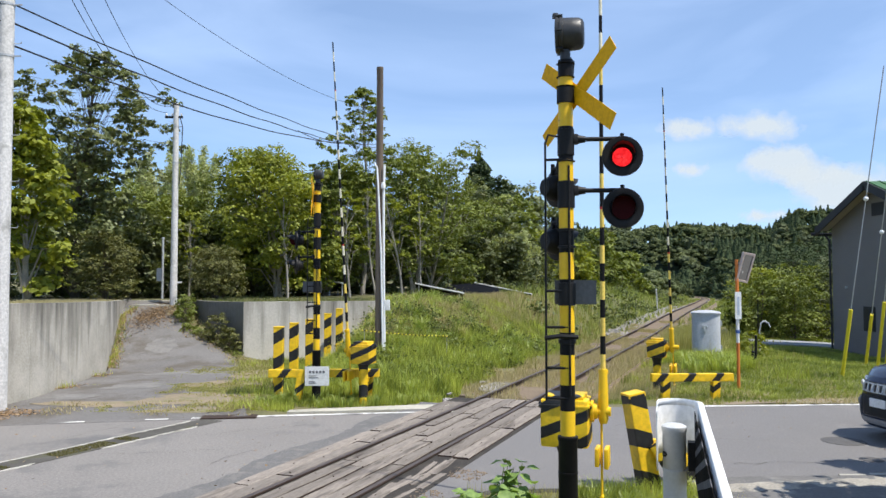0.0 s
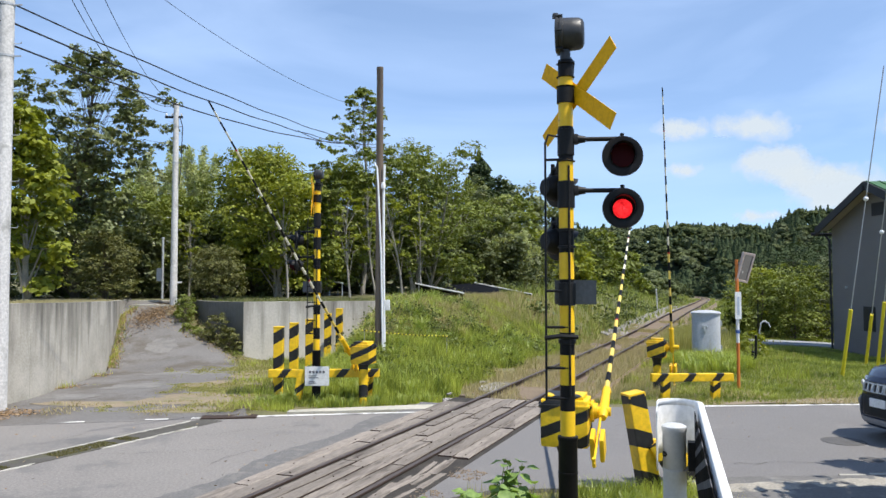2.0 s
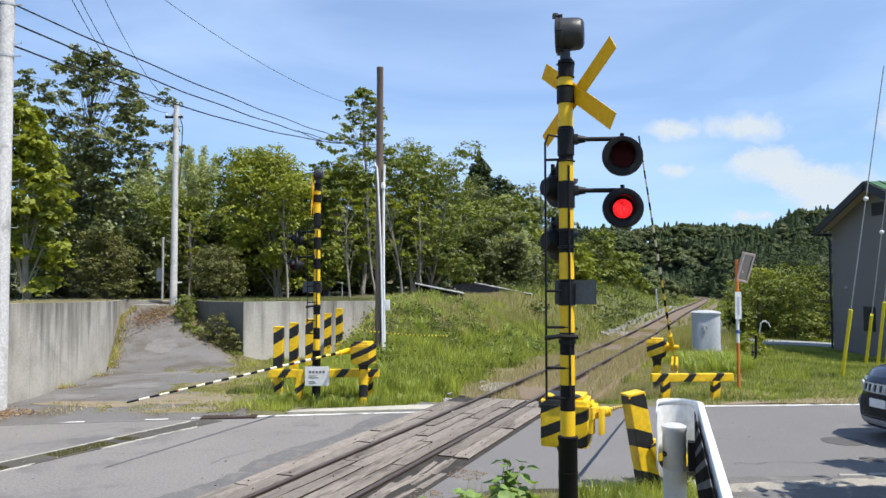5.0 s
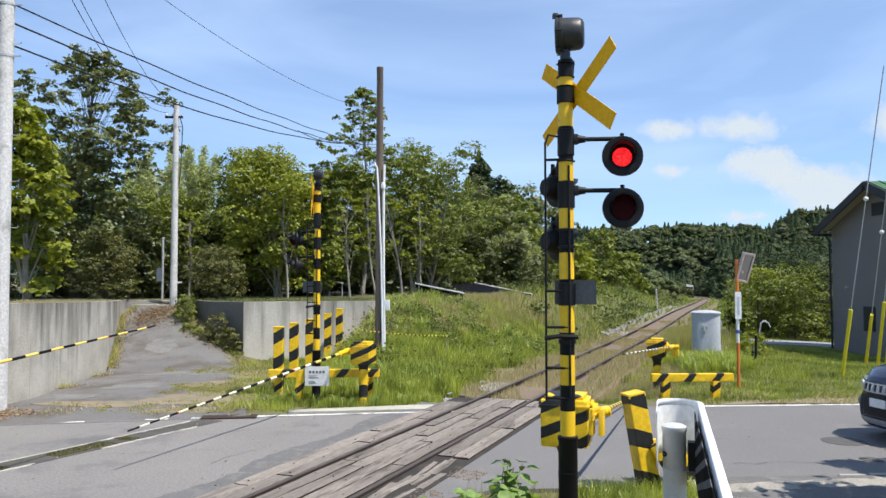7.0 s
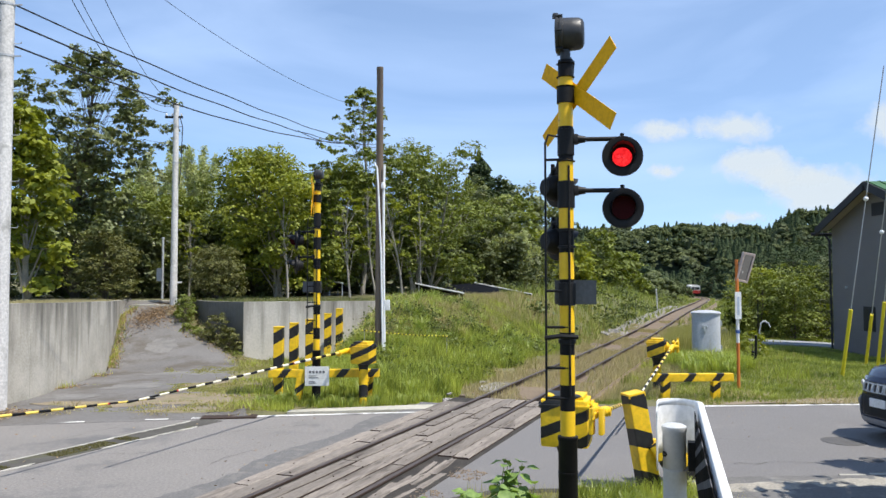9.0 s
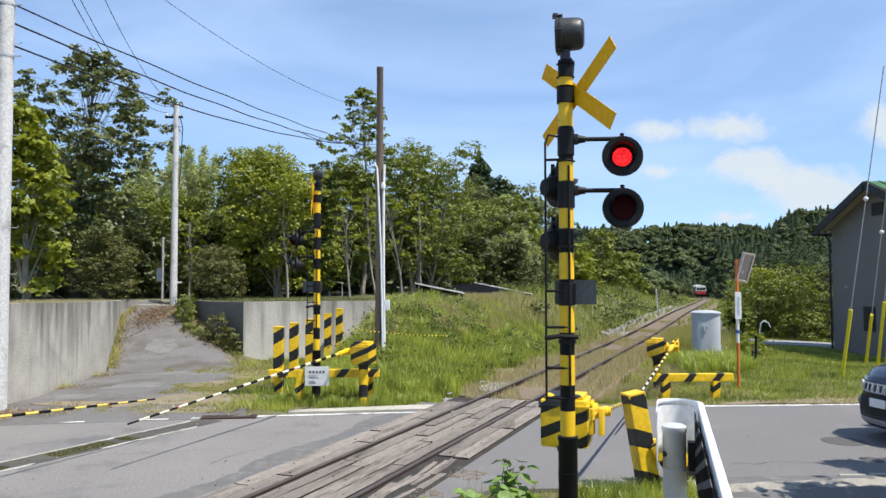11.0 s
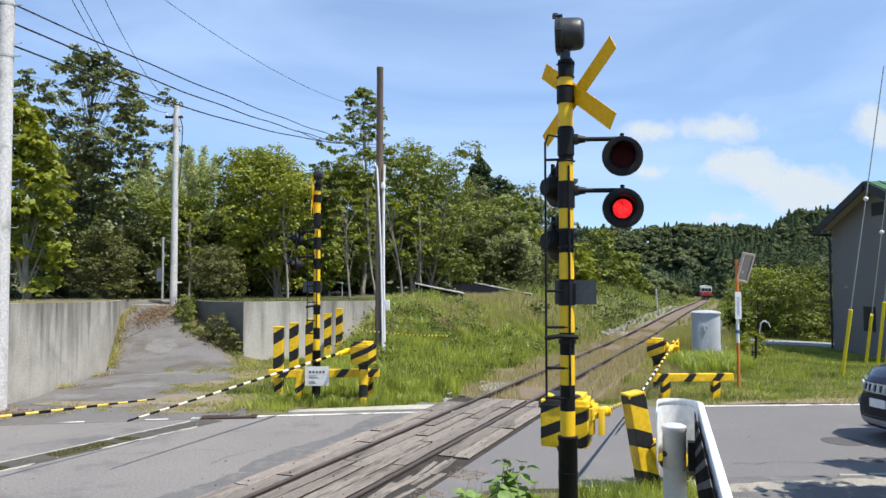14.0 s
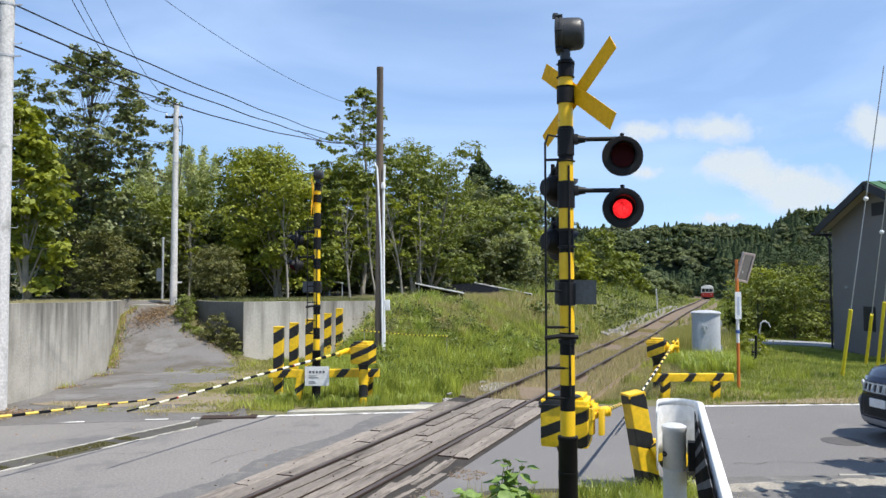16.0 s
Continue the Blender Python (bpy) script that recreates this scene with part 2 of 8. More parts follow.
M_OLDWOOD = surface("brown_wood_pole", (0.225, 0.168, 0.124), (0.130, 0.098, 0.075), 0.9, 40, 3, bump=0.4, stretch=(1, 1, 0.1))
M_YELLOW = surface("yellow_paint", (0.86, 0.53, 0.012), (0.76, 0.46, 0.012), 0.42, 30, 3, bump=0.05, stain=(0.30, 0.16, 0.03), stain_scale=9, stain_at=(0.68, 0.76), gmix=0.08)
M_BLACK = surface("black_paint", (0.006, 0.006, 0.007), (0.012, 0.011, 0.011), 0.5, 30, 4, bump=0.06, spec=0.15)
M_IRON = surface("dark_iron", (0.008, 0.008, 0.009), (0.018, 0.017, 0.016), 0.5, 40, 5, metal=0.0, bump=0.1, spec=0.2)
M_WHITE = surface("white_paint", (0.80, 0.80, 0.78), (0.68, 0.67, 0.64), 0.5, 30, 4, bump=0.05, stain=(0.4, 0.38, 0.34), stain_scale=6, stain_at=(0.66, 0.8))
M_CONDUIT = surface("white_plastic", (0.86, 0.86, 0.86), (0.78, 0.78, 0.77), 0.4, 30, 3, bump=0.03, gmix=0.1)
M_POST = surface("pale_grey_post_paint", (0.50, 0.515, 0.53), (0.44, 0.455, 0.47), 0.5, 60, 3, bump=0.04, stain=(0.40, 0.38, 0.34), stain_scale=7, stain_at=(0.68, 0.8), gmix=0.1)
M_STEEL = surface("galvanised_steel", (0.50, 0.51, 0.52), (0.40, 0.41, 0.42), 0.5, 50, 6, metal=0.35, bump=0.05)
M_CABINET = surface("grey_cabinet_paint", (0.43, 0.445, 0.47), (0.36, 0.37, 0.395), 0.5, 30, 2.5, bump=0.05)
M_ORANGE = surface("orange_paint", (0.66, 0.20, 0.035), (0.52, 0.15, 0.03), 0.5, 30, 4, bump=0.05)
M_RED = surface("red_paint", (0.48, 0.035, 0.025), (0.36, 0.03, 0.022), 0.45, 30, 4, bump=0.03)
M_CREAM = surface("cream_paint", (0.86, 0.83, 0.76), (0.74, 0.70, 0.6), 0.45, 20, 2, bump=0.02)
M_SIDING = surface("dark_grey_siding", (0.192, 0.183, 0.183), (0.172, 0.164, 0.164), 0.75, 40, 1.5, bump=0.08)
M_ROOF_GREEN = surface("green_roof_metal", (0.045, 0.125, 0.040), (0.035, 0.095, 0.034), 0.5, 30, 1.2, bump=0.05)
M_TRIM_DARK = surface("dark_trim", (0.020, 0.020, 0.024), (0.028, 0.028, 0.03), 0.6, 20, 2, bump=0.03)
M_SOFFIT = surface("beige_soffit", (0.42, 0.38, 0.31), (0.36, 0.32, 0.27), 0.8, 20, 2, bump=0.03)
M_CAR = surface("navy_car_paint", (0.010, 0.014, 0.034), (0.011, 0.015, 0.036), 0.22, 60, 3, metal=0.0, bump=0.0, spec=0.6)
M_CHROME = surface("chrome", (0.78, 0.79, 0.81), (0.70, 0.71, 0.73), 0.25, 30, 3, metal=0.55, bump=0.0)
M_SILVER = surface("silver_plastic", (0.30, 0.30, 0.31), (0.25, 0.25, 0.26), 0.45, 30, 3, metal=0.2, bump=0.0)
M_RUBBER = surface("rubber", (0.018, 0.018, 0.018), (0.026, 0.025, 0.024), 0.8, 60, 3, bump=0.1)
M_LEMON = surface("lemon_plastic", (0.80, 0.66, 0.03), (0.72, 0.58, 0.03), 0.45, 30, 3, bump=0.02, gmix=0.08)
M_WIRE = surface("wire_black", (0.020, 0.020, 0.022), (0.028, 0.028, 0.03), 0.6, 20, 2, bump=0.0)
M_PANEL = surface("near_black_sheet", (0.006, 0.007, 0.010), (0.010, 0.011, 0.014), 0.7, 20, 2, bump=0.0, spec=0.05)
M_PRINT = surface("print_grey", (0.10, 0.10, 0.11), (0.16, 0.16, 0.17), 0.7, 20, 3, bump=0.0)
M_HAZ_POST = hazard("hazard_post", (-0.55, -0.2, 1.0), 0.58, 0.53, share=0.54)
M_HAZ_LEG = hazard("hazard_leg", (-0.75, -0.2, 1.0), 0.36, 0.15, share=0.62)
M_HAZ_BEAM = hazard("hazard_beam", (1.0, 0.0, -0.8), 0.62, yellow=(0.88, 0.55, 0.012), share=0.72)
M_HAZ_BOX = hazard("hazard_box", (-0.2, 0.42, 1.0), 0.27, 0.35, yellow=(0.88, 0.56, 0.012))
M_HAZ_BOX_B = hazard("hazard_box_mirrored", (0.2, -0.42, 1.0), 0.27, 0.35, yellow=(0.80, 0.50, 0.012))
M_LENS_LIT = glow("lit_red_lens", (1.0, 0.03, 0.03), 1.15)
n_, l_ = M_LENS_LIT.node_tree.nodes, M_LENS_LIT.node_tree.links
v_ = n_.new("ShaderNodeTexVoronoi")
v_.inputs["Scale"].default_value = 55.0
l_.new(n_.new("ShaderNodeTexCoord").outputs["Object"], v_.inputs["Vector"])
l_.new(mixer(n_, l_, ramp(n_, l_, v_.outputs["Distance"], 0.15, 0.75), (1.0, 0.030, 0.035), (0.42, 0.006, 0.010)), n_["Principled BSDF"].inputs["Emission Color"])
M_LENS_DARK = surface("unlit_red_lens", (0.040, 0.002, 0.003), (0.020, 0.001, 0.002), 0.4, 30, 8, bump=0.1, spec=0.06)
M_HEADLAMP = surface("headlamp_glass", (0.34, 0.38, 0.45), (0.12, 0.14, 0.19), 0.1, 30, 16, metal=0.4, bump=0.0)
m_, n_, l_, p_ = nodes_of("window_glass")
p_.inputs["Base Color"].default_value, p_.inputs["Roughness"].default_value = (0.02, 0.025, 0.028, 1), 0.05
p_.inputs["Specular IOR Level"].default_value = 0.8
M_GLASS = m_

# ---- mesh helpers ----
def part(name, bm, material, parent=None, label="", smooth=None):
    """Links a bmesh as one mesh object under a thing or a part."""
    me = bpy.data.meshes.new(name)
    bmesh.ops.recalc_face_normals(bm, faces=bm.faces)
    bm.to_mesh(me)
    bm.free()
    for m in (material if isinstance(material, (list, tuple)) else [material]):
        me.materials.append(m)
    if smooth is not None:
        me.shade_smooth()
        me.set_sharp_from_angle(angle=radians(smooth))
    ob = new(name, me)
    if parent:
        ob.parent = parent
    if label:
        tagged(ob, label)
    return ob


def thing(name, m, label, category, group="", kind=""):
    ob = new(name)
    ob.matrix_world = m
    ob.empty_display_size = 0.2
    return tagged(ob, label, category, group, kind)


def box(bm, x0, x1, y0, y1, z0, z1, bevel=0.0, m=None, mat=0):
    r = bmesh.ops.create_cube(bm, size=1.0)
    vs = r["verts"]
    for v in vs:
        v.co = Vector((x0 + (v.co.x + 0.5) * (x1 - x0), y0 + (v.co.y + 0.5) * (y1 - y0), z0 + (v.co.z + 0.5) * (z1 - z0)))
    fs = list({f for v in vs for f in v.link_faces})
    if bevel:
        es = list({e for v in vs for e in v.link_edges})
        rb = bmesh.ops.bevel(bm, geom=es, offset=bevel, segments=2, affect="EDGES", profile=0.7)
        vs = list({v for f in rb["faces"] for v in f.verts} | {v for v in vs if v.is_valid})
        fs = list({f for v in vs for f in v.link_faces})
    for f in fs:
        f.material_index = mat
    if m is not None:
        bmesh.ops.transform(bm, matrix=m, verts=vs)
    return vs


def rod(bm, a, b, r0, r1=None, seg=12, mat=0, caps=True):
    """A tapered round bar from a to b."""
    a, b = Vector(a), Vector(b)
    r1 = r0 if r1 is None else r1
    q = (b - a).to_track_quat("Z", "Y").to_matrix()
    rings = []
    for c, r in ((a, r0), (b, r1)):
        rings.append([bm.verts.new(c + q @ Vector((r * math.cos(i * math.tau / seg), r * math.sin(i * math.tau / seg), 0))) for i in range(seg)])
    for i in range(seg):
        f = bm.faces.new((rings[0][i], rings[0][(i + 1) % seg], rings[1][(i + 1) % seg], rings[1][i]))
        f.material_index = mat
    if caps:
        for ring in (rings[0][::-1], rings[1]):
            bm.faces.new(ring).material_index = mat
    return rings


def lathe(bm, profile, seg=24, mat=0, m=None):
    """Turns (radius, height) pairs about z."""
    rings = []
    for r, z in profile:
        rings.append([bm.verts.new((r * math.cos(i * math.tau / seg), r * math.sin(i * math.tau / seg), z)) for i in range(seg)])
    for u, v in zip(rings, rings[1:]):
        for i in range(seg):
            bm.faces.new((u[i], u[(i + 1) % seg], v[(i + 1) % seg], v[i])).material_index = mat
    if profile[0][0] > 1e-5:
        bm.faces.new(rings[0][::-1]).material_index = mat
    if profile[-1][0] > 1e-5:
        bm.faces.new(rings[-1]).material_index = mat
    vs = [v for ring in rings for v in ring]
    if m is not None:
        bmesh.ops.transform(bm, matrix=m, verts=vs)
    bmesh.ops.remove_doubles(bm, verts=vs, dist=1e-5)


def tube(bm, pts, r, seg=8, mat=0):
    """A round bar along a polyline, with mitred joints."""
    pts = [Vector(p) for p in pts]
    rings = []
    for i, p in enumerate(pts):
        d = ((pts[min(i + 1, len(pts) - 1)] - p).normalized() + (p - pts[max(i - 1, 0)]).normalized()).normalized()
        q = d.to_track_quat("Z", "Y").to_matrix()
        rr = r[i] if isinstance(r, (list, tuple)) else r
        rings.append([bm.verts.new(p + q @ Vector((rr * math.cos(k * math.tau / seg), rr * math.sin(k * math.tau / seg), 0))) for k in range(seg)])
    for u, v in zip(rings, rings[1:]):
        best = min(range(seg), key=lambda s: sum((u[i].co - v[(i + s) % seg].co).length for i in range(0, seg, max(1, seg // 4))))
        for i in range(seg):
            bm.faces.new((u[i], u[(i + 1) % seg], v[(i + 1 + best) % seg], v[(i + best) % seg])).material_index = mat
    bm.faces.new(rings[0][::-1]).material_index = mat
    bm.faces.new(rings[-1]).material_index = mat


def prism(bm, pts, z0, z1, mat=0):
    """A solid of a plan outline between two heights; z1 may be a list, one per corner."""
    zs = z1 if isinstance(z1, (list, tuple)) else [z1] * len(pts)
    lo = [bm.verts.new((x, y, z0)) for x, y in pts]
    hi = [bm.verts.new((p[0], p[1], z)) for p, z in zip(pts, zs)]
    k = len(pts)
    for i in range(k):
        bm.faces.new((lo[i], lo[(i + 1) % k], hi[(i + 1) % k], hi[i])).material_index = mat
    bm.faces.new(lo[::-1]).material_index = mat
    bm.faces.new(hi).material_index = mat


def raw_mesh(name, verts, faces, material, parent=None, label=""):
    me = bpy.data.meshes.new(name)
    verts = np.asarray(verts, dtype=np.float32)
    faces = np.asarray(faces, dtype=np.int32)
    k = faces.shape[1]
    me.vertices.add(len(verts))
    me.vertices.foreach_set("co", verts.ravel())
    me.loops.add(faces.size)
    me.loops.foreach_set("vertex_index", faces.ravel())
    me.polygons.add(len(faces))
    me.polygons.foreach_set("loop_start", np.arange(0, faces.size, k, dtype=np.int32))
    me.update(calc_edges=True)
    me.materials.append(material)
    ob = new(name, me)
    if parent:
        ob.parent = parent
    if label:
        tagged(ob, label)
    return ob


def leaf_quads(centres, rng, size, droop=0.3, aspect=1.8):
    """Folded diamond leaves round the given centres: vertices and quads."""
    n = len(centres)
    a = rng.normal(size=(n, 3))
    a[:, 2] = a[:, 2] * 0.6 - droop
    a /= np.linalg.norm(a, axis=1)[:, None]
    b = np.cross(a, rng.normal(size=(n, 3)))
    b /= np.linalg.norm(b, axis=1)[:, None] + 1e-9
    s = size * rng.uniform(0.6, 1.35, size=(n, 1))
    v = np.empty((n, 4, 3))
    v[:, 0] = centres - a * s * 0.5
    v[:, 1] = centres + b * s * 0.5 / aspect
    v[:, 2] = centres + a * s * 0.5
    v[:, 3] = centres - b * s * 0.5 / aspect
    f = np.arange(n * 4).reshape(n, 4)
    return v.reshape(-1, 3), f

# ---- large structure ----
def smooth(v, a, b):
    t = min(1.0, max(0.0, (v - a) / (b - a)))
    return t * t * (3 - 2 * t)


def track_x(y):
    """Centre line of the single track."""
    ease = 0.048 * ((y - 60) ** 2 / 80 if y < 100 else y - 80) if y > 60 else 0.0
    return -1.47 + 0.402 * (y - 9.28) - ease - (0.001 * (y - 184) ** 2 if y > 184 else 0.0)


def track_z(y):
    return 0.30 * smooth(y, 32, 62) - 1.5 * smooth(y, 62, 200) - 0.9 * smooth(y, 125, 190)


def ramp_z(y):
    return 1.85 * smooth(y, 20.8, 31.3)


def on_ramp(x, y):
    return x < -4.0 and x > -13.5 and y < 33


def ground_z(x, y):
    q = (track_x(y) - x) * 0.928
    z = track_z(y)
    if q > 0:
        bank = 1.74 * smooth(q, 2.4, 6.2) * smooth(y, 16.8, 25.5)
        bank *= max(smooth(x, -3.6, -1.6), smooth(y, 26.3, 26.6)) if y < 26.7 else 1.0
        bank += 0.13 * noise.noise((x * 0.7, y * 0.7, 5.0)) * smooth(q, 3.0, 5.0) if y < 60 else 0.0
        z += bank + 0.9 * smooth(q, 9, 40) * smooth(y, 40, 80)
        if on_ramp(x, y):
            z = max(0.0, ramp_z(y) * (1 - smooth(x, -7.6, -5.6))) if y < 26.3 else ramp_z(y)
    else:
        z += -0.42 * smooth(-q, 4, 14) * smooth(y, 18, 30)
        if y < 9:
            z += 1.05 * (1 - smooth(y, 4.2, 8.6)) * smooth(-q, 1.2, 2.2)
    if abs(q) < 3.0 and y > 16:
        z -= 0.22 * (1 - smooth(abs(q), 1.6, 3.0)) * smooth(y, 16.0, 17.5)
    z -= 0.55 * smooth(y, 45, 80) * (1 - smooth(abs(q), 14, 30))
    return z - 0.05


def spaced(a, b, step, far_a, far_b):
    v = list(np.arange(a, b + 1e-6, step))
    d, s = v[-1], step
    while d < far_b:
        s *= 1.25
        d += s
        v.append(d)
    d, s = v[0], step
    while d > far_a:
        s *= 1.25
        d -= s
        v.insert(0, d)
    return v


def build_ground():
    xs, ys = spaced(-18, 22, 0.5, -2500, 2500), spaced(2, 46, 0.5, -600, 3500)
    verts = []
    for y in ys:
        for x in xs:
            z = ground_z(x, y)
            if y > 16 or y < 9:
                z += 0.03 * noise.noise((x * 0.7, y * 0.7, 0.0))
            verts.append((x, y, z))
    w = len(xs)
    faces = [(j * w + i, j * w + i + 1, (j + 1) * w + i + 1, (j + 1) * w + i) for j in range(len(ys) - 1) for i in range(w - 1)]
    ob = raw_mesh("ground", verts, faces, M_SOIL)
    ob.data.shade_smooth()
    return tagged(ob, "uneven green and straw-coloured grassy ground with bare soil", "ground", kind="structure")


build_ground()

ROAD_FAR = [(-60.0, 2.5), (-20.0, 11.0), (-7.85, 13.62), (-3.84, 14.38), (0.5, 15.05), (5.23, 15.6), (9.13, 15.85), (20.0, 16.4), (70.0, 19.0)]
ROAD_NEAR = [(-60.0, -6.0), (-20.0, 3.0), (-8.0, 5.2), (-2.0, 7.6), (0.6, 9.3), (2.4, 9.45), (3.6, 9.62), (5.9, 10.0), (20.0, 11.0), (70.0, 13.0)]


def build_road():
    bm = bmesh.new()
    mid = (0.87, 15.09)
    prism(bm, ROAD_NEAR[:4] + [mid] + ROAD_FAR[4::-1], -0.25, 0.0)
    bmesh.ops.triangulate(bm, faces=[f for f in bm.faces if len(f.verts) > 4])
    ob = part("road", bm, M_ASPHALT)
    tagged(ob, "worn pale grey asphalt road on one side of the level crossing", "road", kind="structure")
    bm = bmesh.new()
    prism(bm, ROAD_NEAR[3:] + ROAD_FAR[:4:-1] + [mid], -0.25, 0.0)
    bmesh.ops.triangulate(bm, faces=[f for f in bm.faces if len(f.verts) > 4])
    ob = part("road", bm, M_ASPHALT_EAST)
    tagged(ob, "darker smooth asphalt road where the car waits", "road", kind="structure")
    # edge line in white paint along the far side
    bm = bmesh.new()
    for a, b in zip(ROAD_FAR[1:-1], ROAD_FAR[2:]):
        a, b = Vector((*a, 0)), Vector((*b, 0))
        d = (b - a).normalized()
        s = Vector((d.y, -d.x, 0))
        k = max(1, int((b - a).length / (0.55 if a.x > -5 else 0.2)))
        for i in range(k):
            c = a + (b - a) * ((i + 0.5) / k)
            if 0.2 < c.x < 4.6 or (c.x < -4.6 and (random.random() < 0.35 or noise.noise((c.x * 1.3, 4.0, 0.0)) < 0.02)):
                continue
            h, w = (b - a).length / k / 2, (0.055 if c.x > -4.6 else 0.035) + 0.02 * random.random()
            o = c + s * 0.13
            vs = [bm.verts.new(o + d * u + s * v + Vector((0, 0, 0.009))) for u, v in ((-h, -w), (h, -w), (h, w), (-h, w))]
            bm.faces.new(vs)
    ob = part("edge_line", bm, M_WHITE_LINE)
    tagged(ob, "worn white painted edge line on the asphalt", "road marking", kind="structure")


build_road()


def build_ramp():
    """The side lane that climbs between the two retaining walls."""
    left = [(-9.0, 13.15), (-8.75, 16.4), (-9.0, 19.0), (-9.32, 21.3), (-10.2, 23.5), (-11.0, 25.4), (-11.8, 27.4), (-12.7, 30.0)]
    right = [(-3.6, 14.2), (-4.3, 16.2), (-4.7, 18.6), (-4.9, 21.2), (-6.3, 23.6), (-8.0, 25.1), (-9.5, 27.4), (-10.3, 30.0)]
    bm = bmesh.new()
    rows = []
    k = np.linspace(0, len(left) - 1, 57)
    left = [(float(np.interp(u, range(8), [p[0] for p in left])), float(np.interp(u, range(8), [p[1] for p in left]))) for u in k]
    right = [(float(np.interp(u, range(8), [p[0] for p in right])), float(np.interp(u, range(8), [p[1] for p in right]))) for u in k]
    for (x0, y0), (x1, y1) in zip(left, right):
        row = []
        for i in range(17):
            f = i / 16
            x, y = x0 + (x1 - x0) * f, y0 + (y1 - y0) * f
            row.append(bm.verts.new((x, y, max(ground_z(x, y) + 0.05, 0.0) + 0.004 + 0.031 * smooth(y, 14.6, 15.8))))
        rows.append(row)
    for u, v in zip(rows, rows[1:]):
        for i in range(16):
            bm.faces.new((u[i], u[i + 1], v[i + 1], v[i]))
    r = bmesh.ops.extrude_face_region(bm, geom=bm.faces[:])
    for v in r["geom"]:
        if isinstance(v, bmesh.types.BMVert):
            v.co.z -= 0.3
    ob = part("side_lane", bm, M_ASPHALT_OLD, smooth=30)
    tagged(ob, "cracked pale asphalt lane climbing between concrete walls", "lane", kind="structure")


build_ramp()


def wall_panels(name, pts, tops, thick, panel, label, mat):
    """A concrete retaining wall in cast panels with recessed joints; the face lies on the left of pts."""
    panels, bm = [], bmesh.new()
    for (a, za), (b, zb) in zip(zip(pts, tops), zip(pts[1:], tops[1:])):
        a2, b2 = Vector((*a, 0)), Vector((*b, 0))
        d = b2 - a2
        k = max(1, round(d.length / panel))
        n = Vector((d.y, -d.x, 0)).normalized()
        for i in range(k):
            p, q = a2 + d * (i / k), a2 + d * ((i + 1) / k)
            g = d.normalized() * 0.006
            zp, zq = za + (zb - za) * i / k, za + (zb - za) * (i + 1) / k
            bp = bmesh.new()
            prism(bp, [(p + g).to_2d(), (q - g).to_2d(), (q - g - n * thick).to_2d(), (p + g - n * thick).to_2d()], -0.4, [zp, zq, zq, zp])
            panels.append(part("wall_panel", bp, mat))
        # core behind the joints
        prism(bm, [(a2 - n * 0.012).to_2d(), (b2 - n * 0.012).to_2d(), (b2 - n * (thick - 0.01)).to_2d(), (a2 - n * (thick - 0.01)).to_2d()], -0.4, [za - 0.01, zb - 0.01, zb - 0.01, za - 0.01])
    bmesh.ops.recalc_face_normals(bm, faces=bm.faces)
    ob = part(name, bm, mat)
    for panel_ob in panels:
        panel_ob.parent = ob
    return tagged(ob, label, "wall", kind="structure")


WALL_L = [(-12.5, 30.6), (-11.6, 27.4), (-10.1, 23.2), (-9.42, 21.4), (-9.1, 19.2), (-8.9, 16.5), (-9.0, 13.2), (-10.5, 9.0)]
WALL_L_TOP = [1.84, 1.84, 1.92, 1.97, 2.0, 2.05, 2.08, 2.1]
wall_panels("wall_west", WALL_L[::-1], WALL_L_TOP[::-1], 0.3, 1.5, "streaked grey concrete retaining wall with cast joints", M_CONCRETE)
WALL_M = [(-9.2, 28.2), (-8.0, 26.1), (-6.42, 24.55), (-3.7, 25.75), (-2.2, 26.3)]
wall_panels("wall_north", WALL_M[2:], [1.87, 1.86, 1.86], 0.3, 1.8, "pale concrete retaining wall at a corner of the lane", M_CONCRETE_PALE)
wall_panels("wall_northwest", WALL_M[:3], [1.84, 1.85, 1.865], 0.28, 1.8, "mossy side of the concrete retaining wall, darkened for its shade", M_CONCRETE_SHADED)


def build_terraces():
    bm = bmesh.new()
    prism(bm, [(x - 0.12, y) for x, y in WALL_L[::-1]] + [(-13.0, 46), (-60, 60), (-90, 9)], -1.0, [z - 0.06 for z in WALL_L_TOP[::-1]] + [2.0, 2.2, 2.2])
    bmesh.ops.triangulate(bm, faces=[f for f in bm.faces if len(f.verts) > 4])
    tagged(part("terrace_west", bm, M_SOIL), "raised grassy terrace behind the concrete wall", "terrace", kind="structure")
    bm = bmesh.new()
    prism(bm, [(-2.3, 26.7), (-3.7, 25.95), (-6.40, 24.75), (-7.9, 26.3), (-9.1, 28.3), (-10.4, 34), (-12, 60), (-2.5, 60), (-2.4, 34)], -1.0, [1.76, 1.78, 1.8, 1.8, 1.8, 1.85, 2.2, 2.2, 1.9])
    bmesh.ops.triangulate(bm, faces=[f for f in bm.faces if len(f.verts) > 4])
    tagged(part("terrace_north", bm, M_SOIL), "raised grassy terrace under the trees", "terrace", kind="structure")


build_terraces()


M_GUTTER = surface("gutter_dirt", (0.060, 0.056, 0.050), (0.100, 0.094, 0.082), 0.95, 25, 2.5, bump=0.6, stain=(0.085, 0.085, 0.040), stain_scale=1.3, stain_at=(0.55, 0.66))


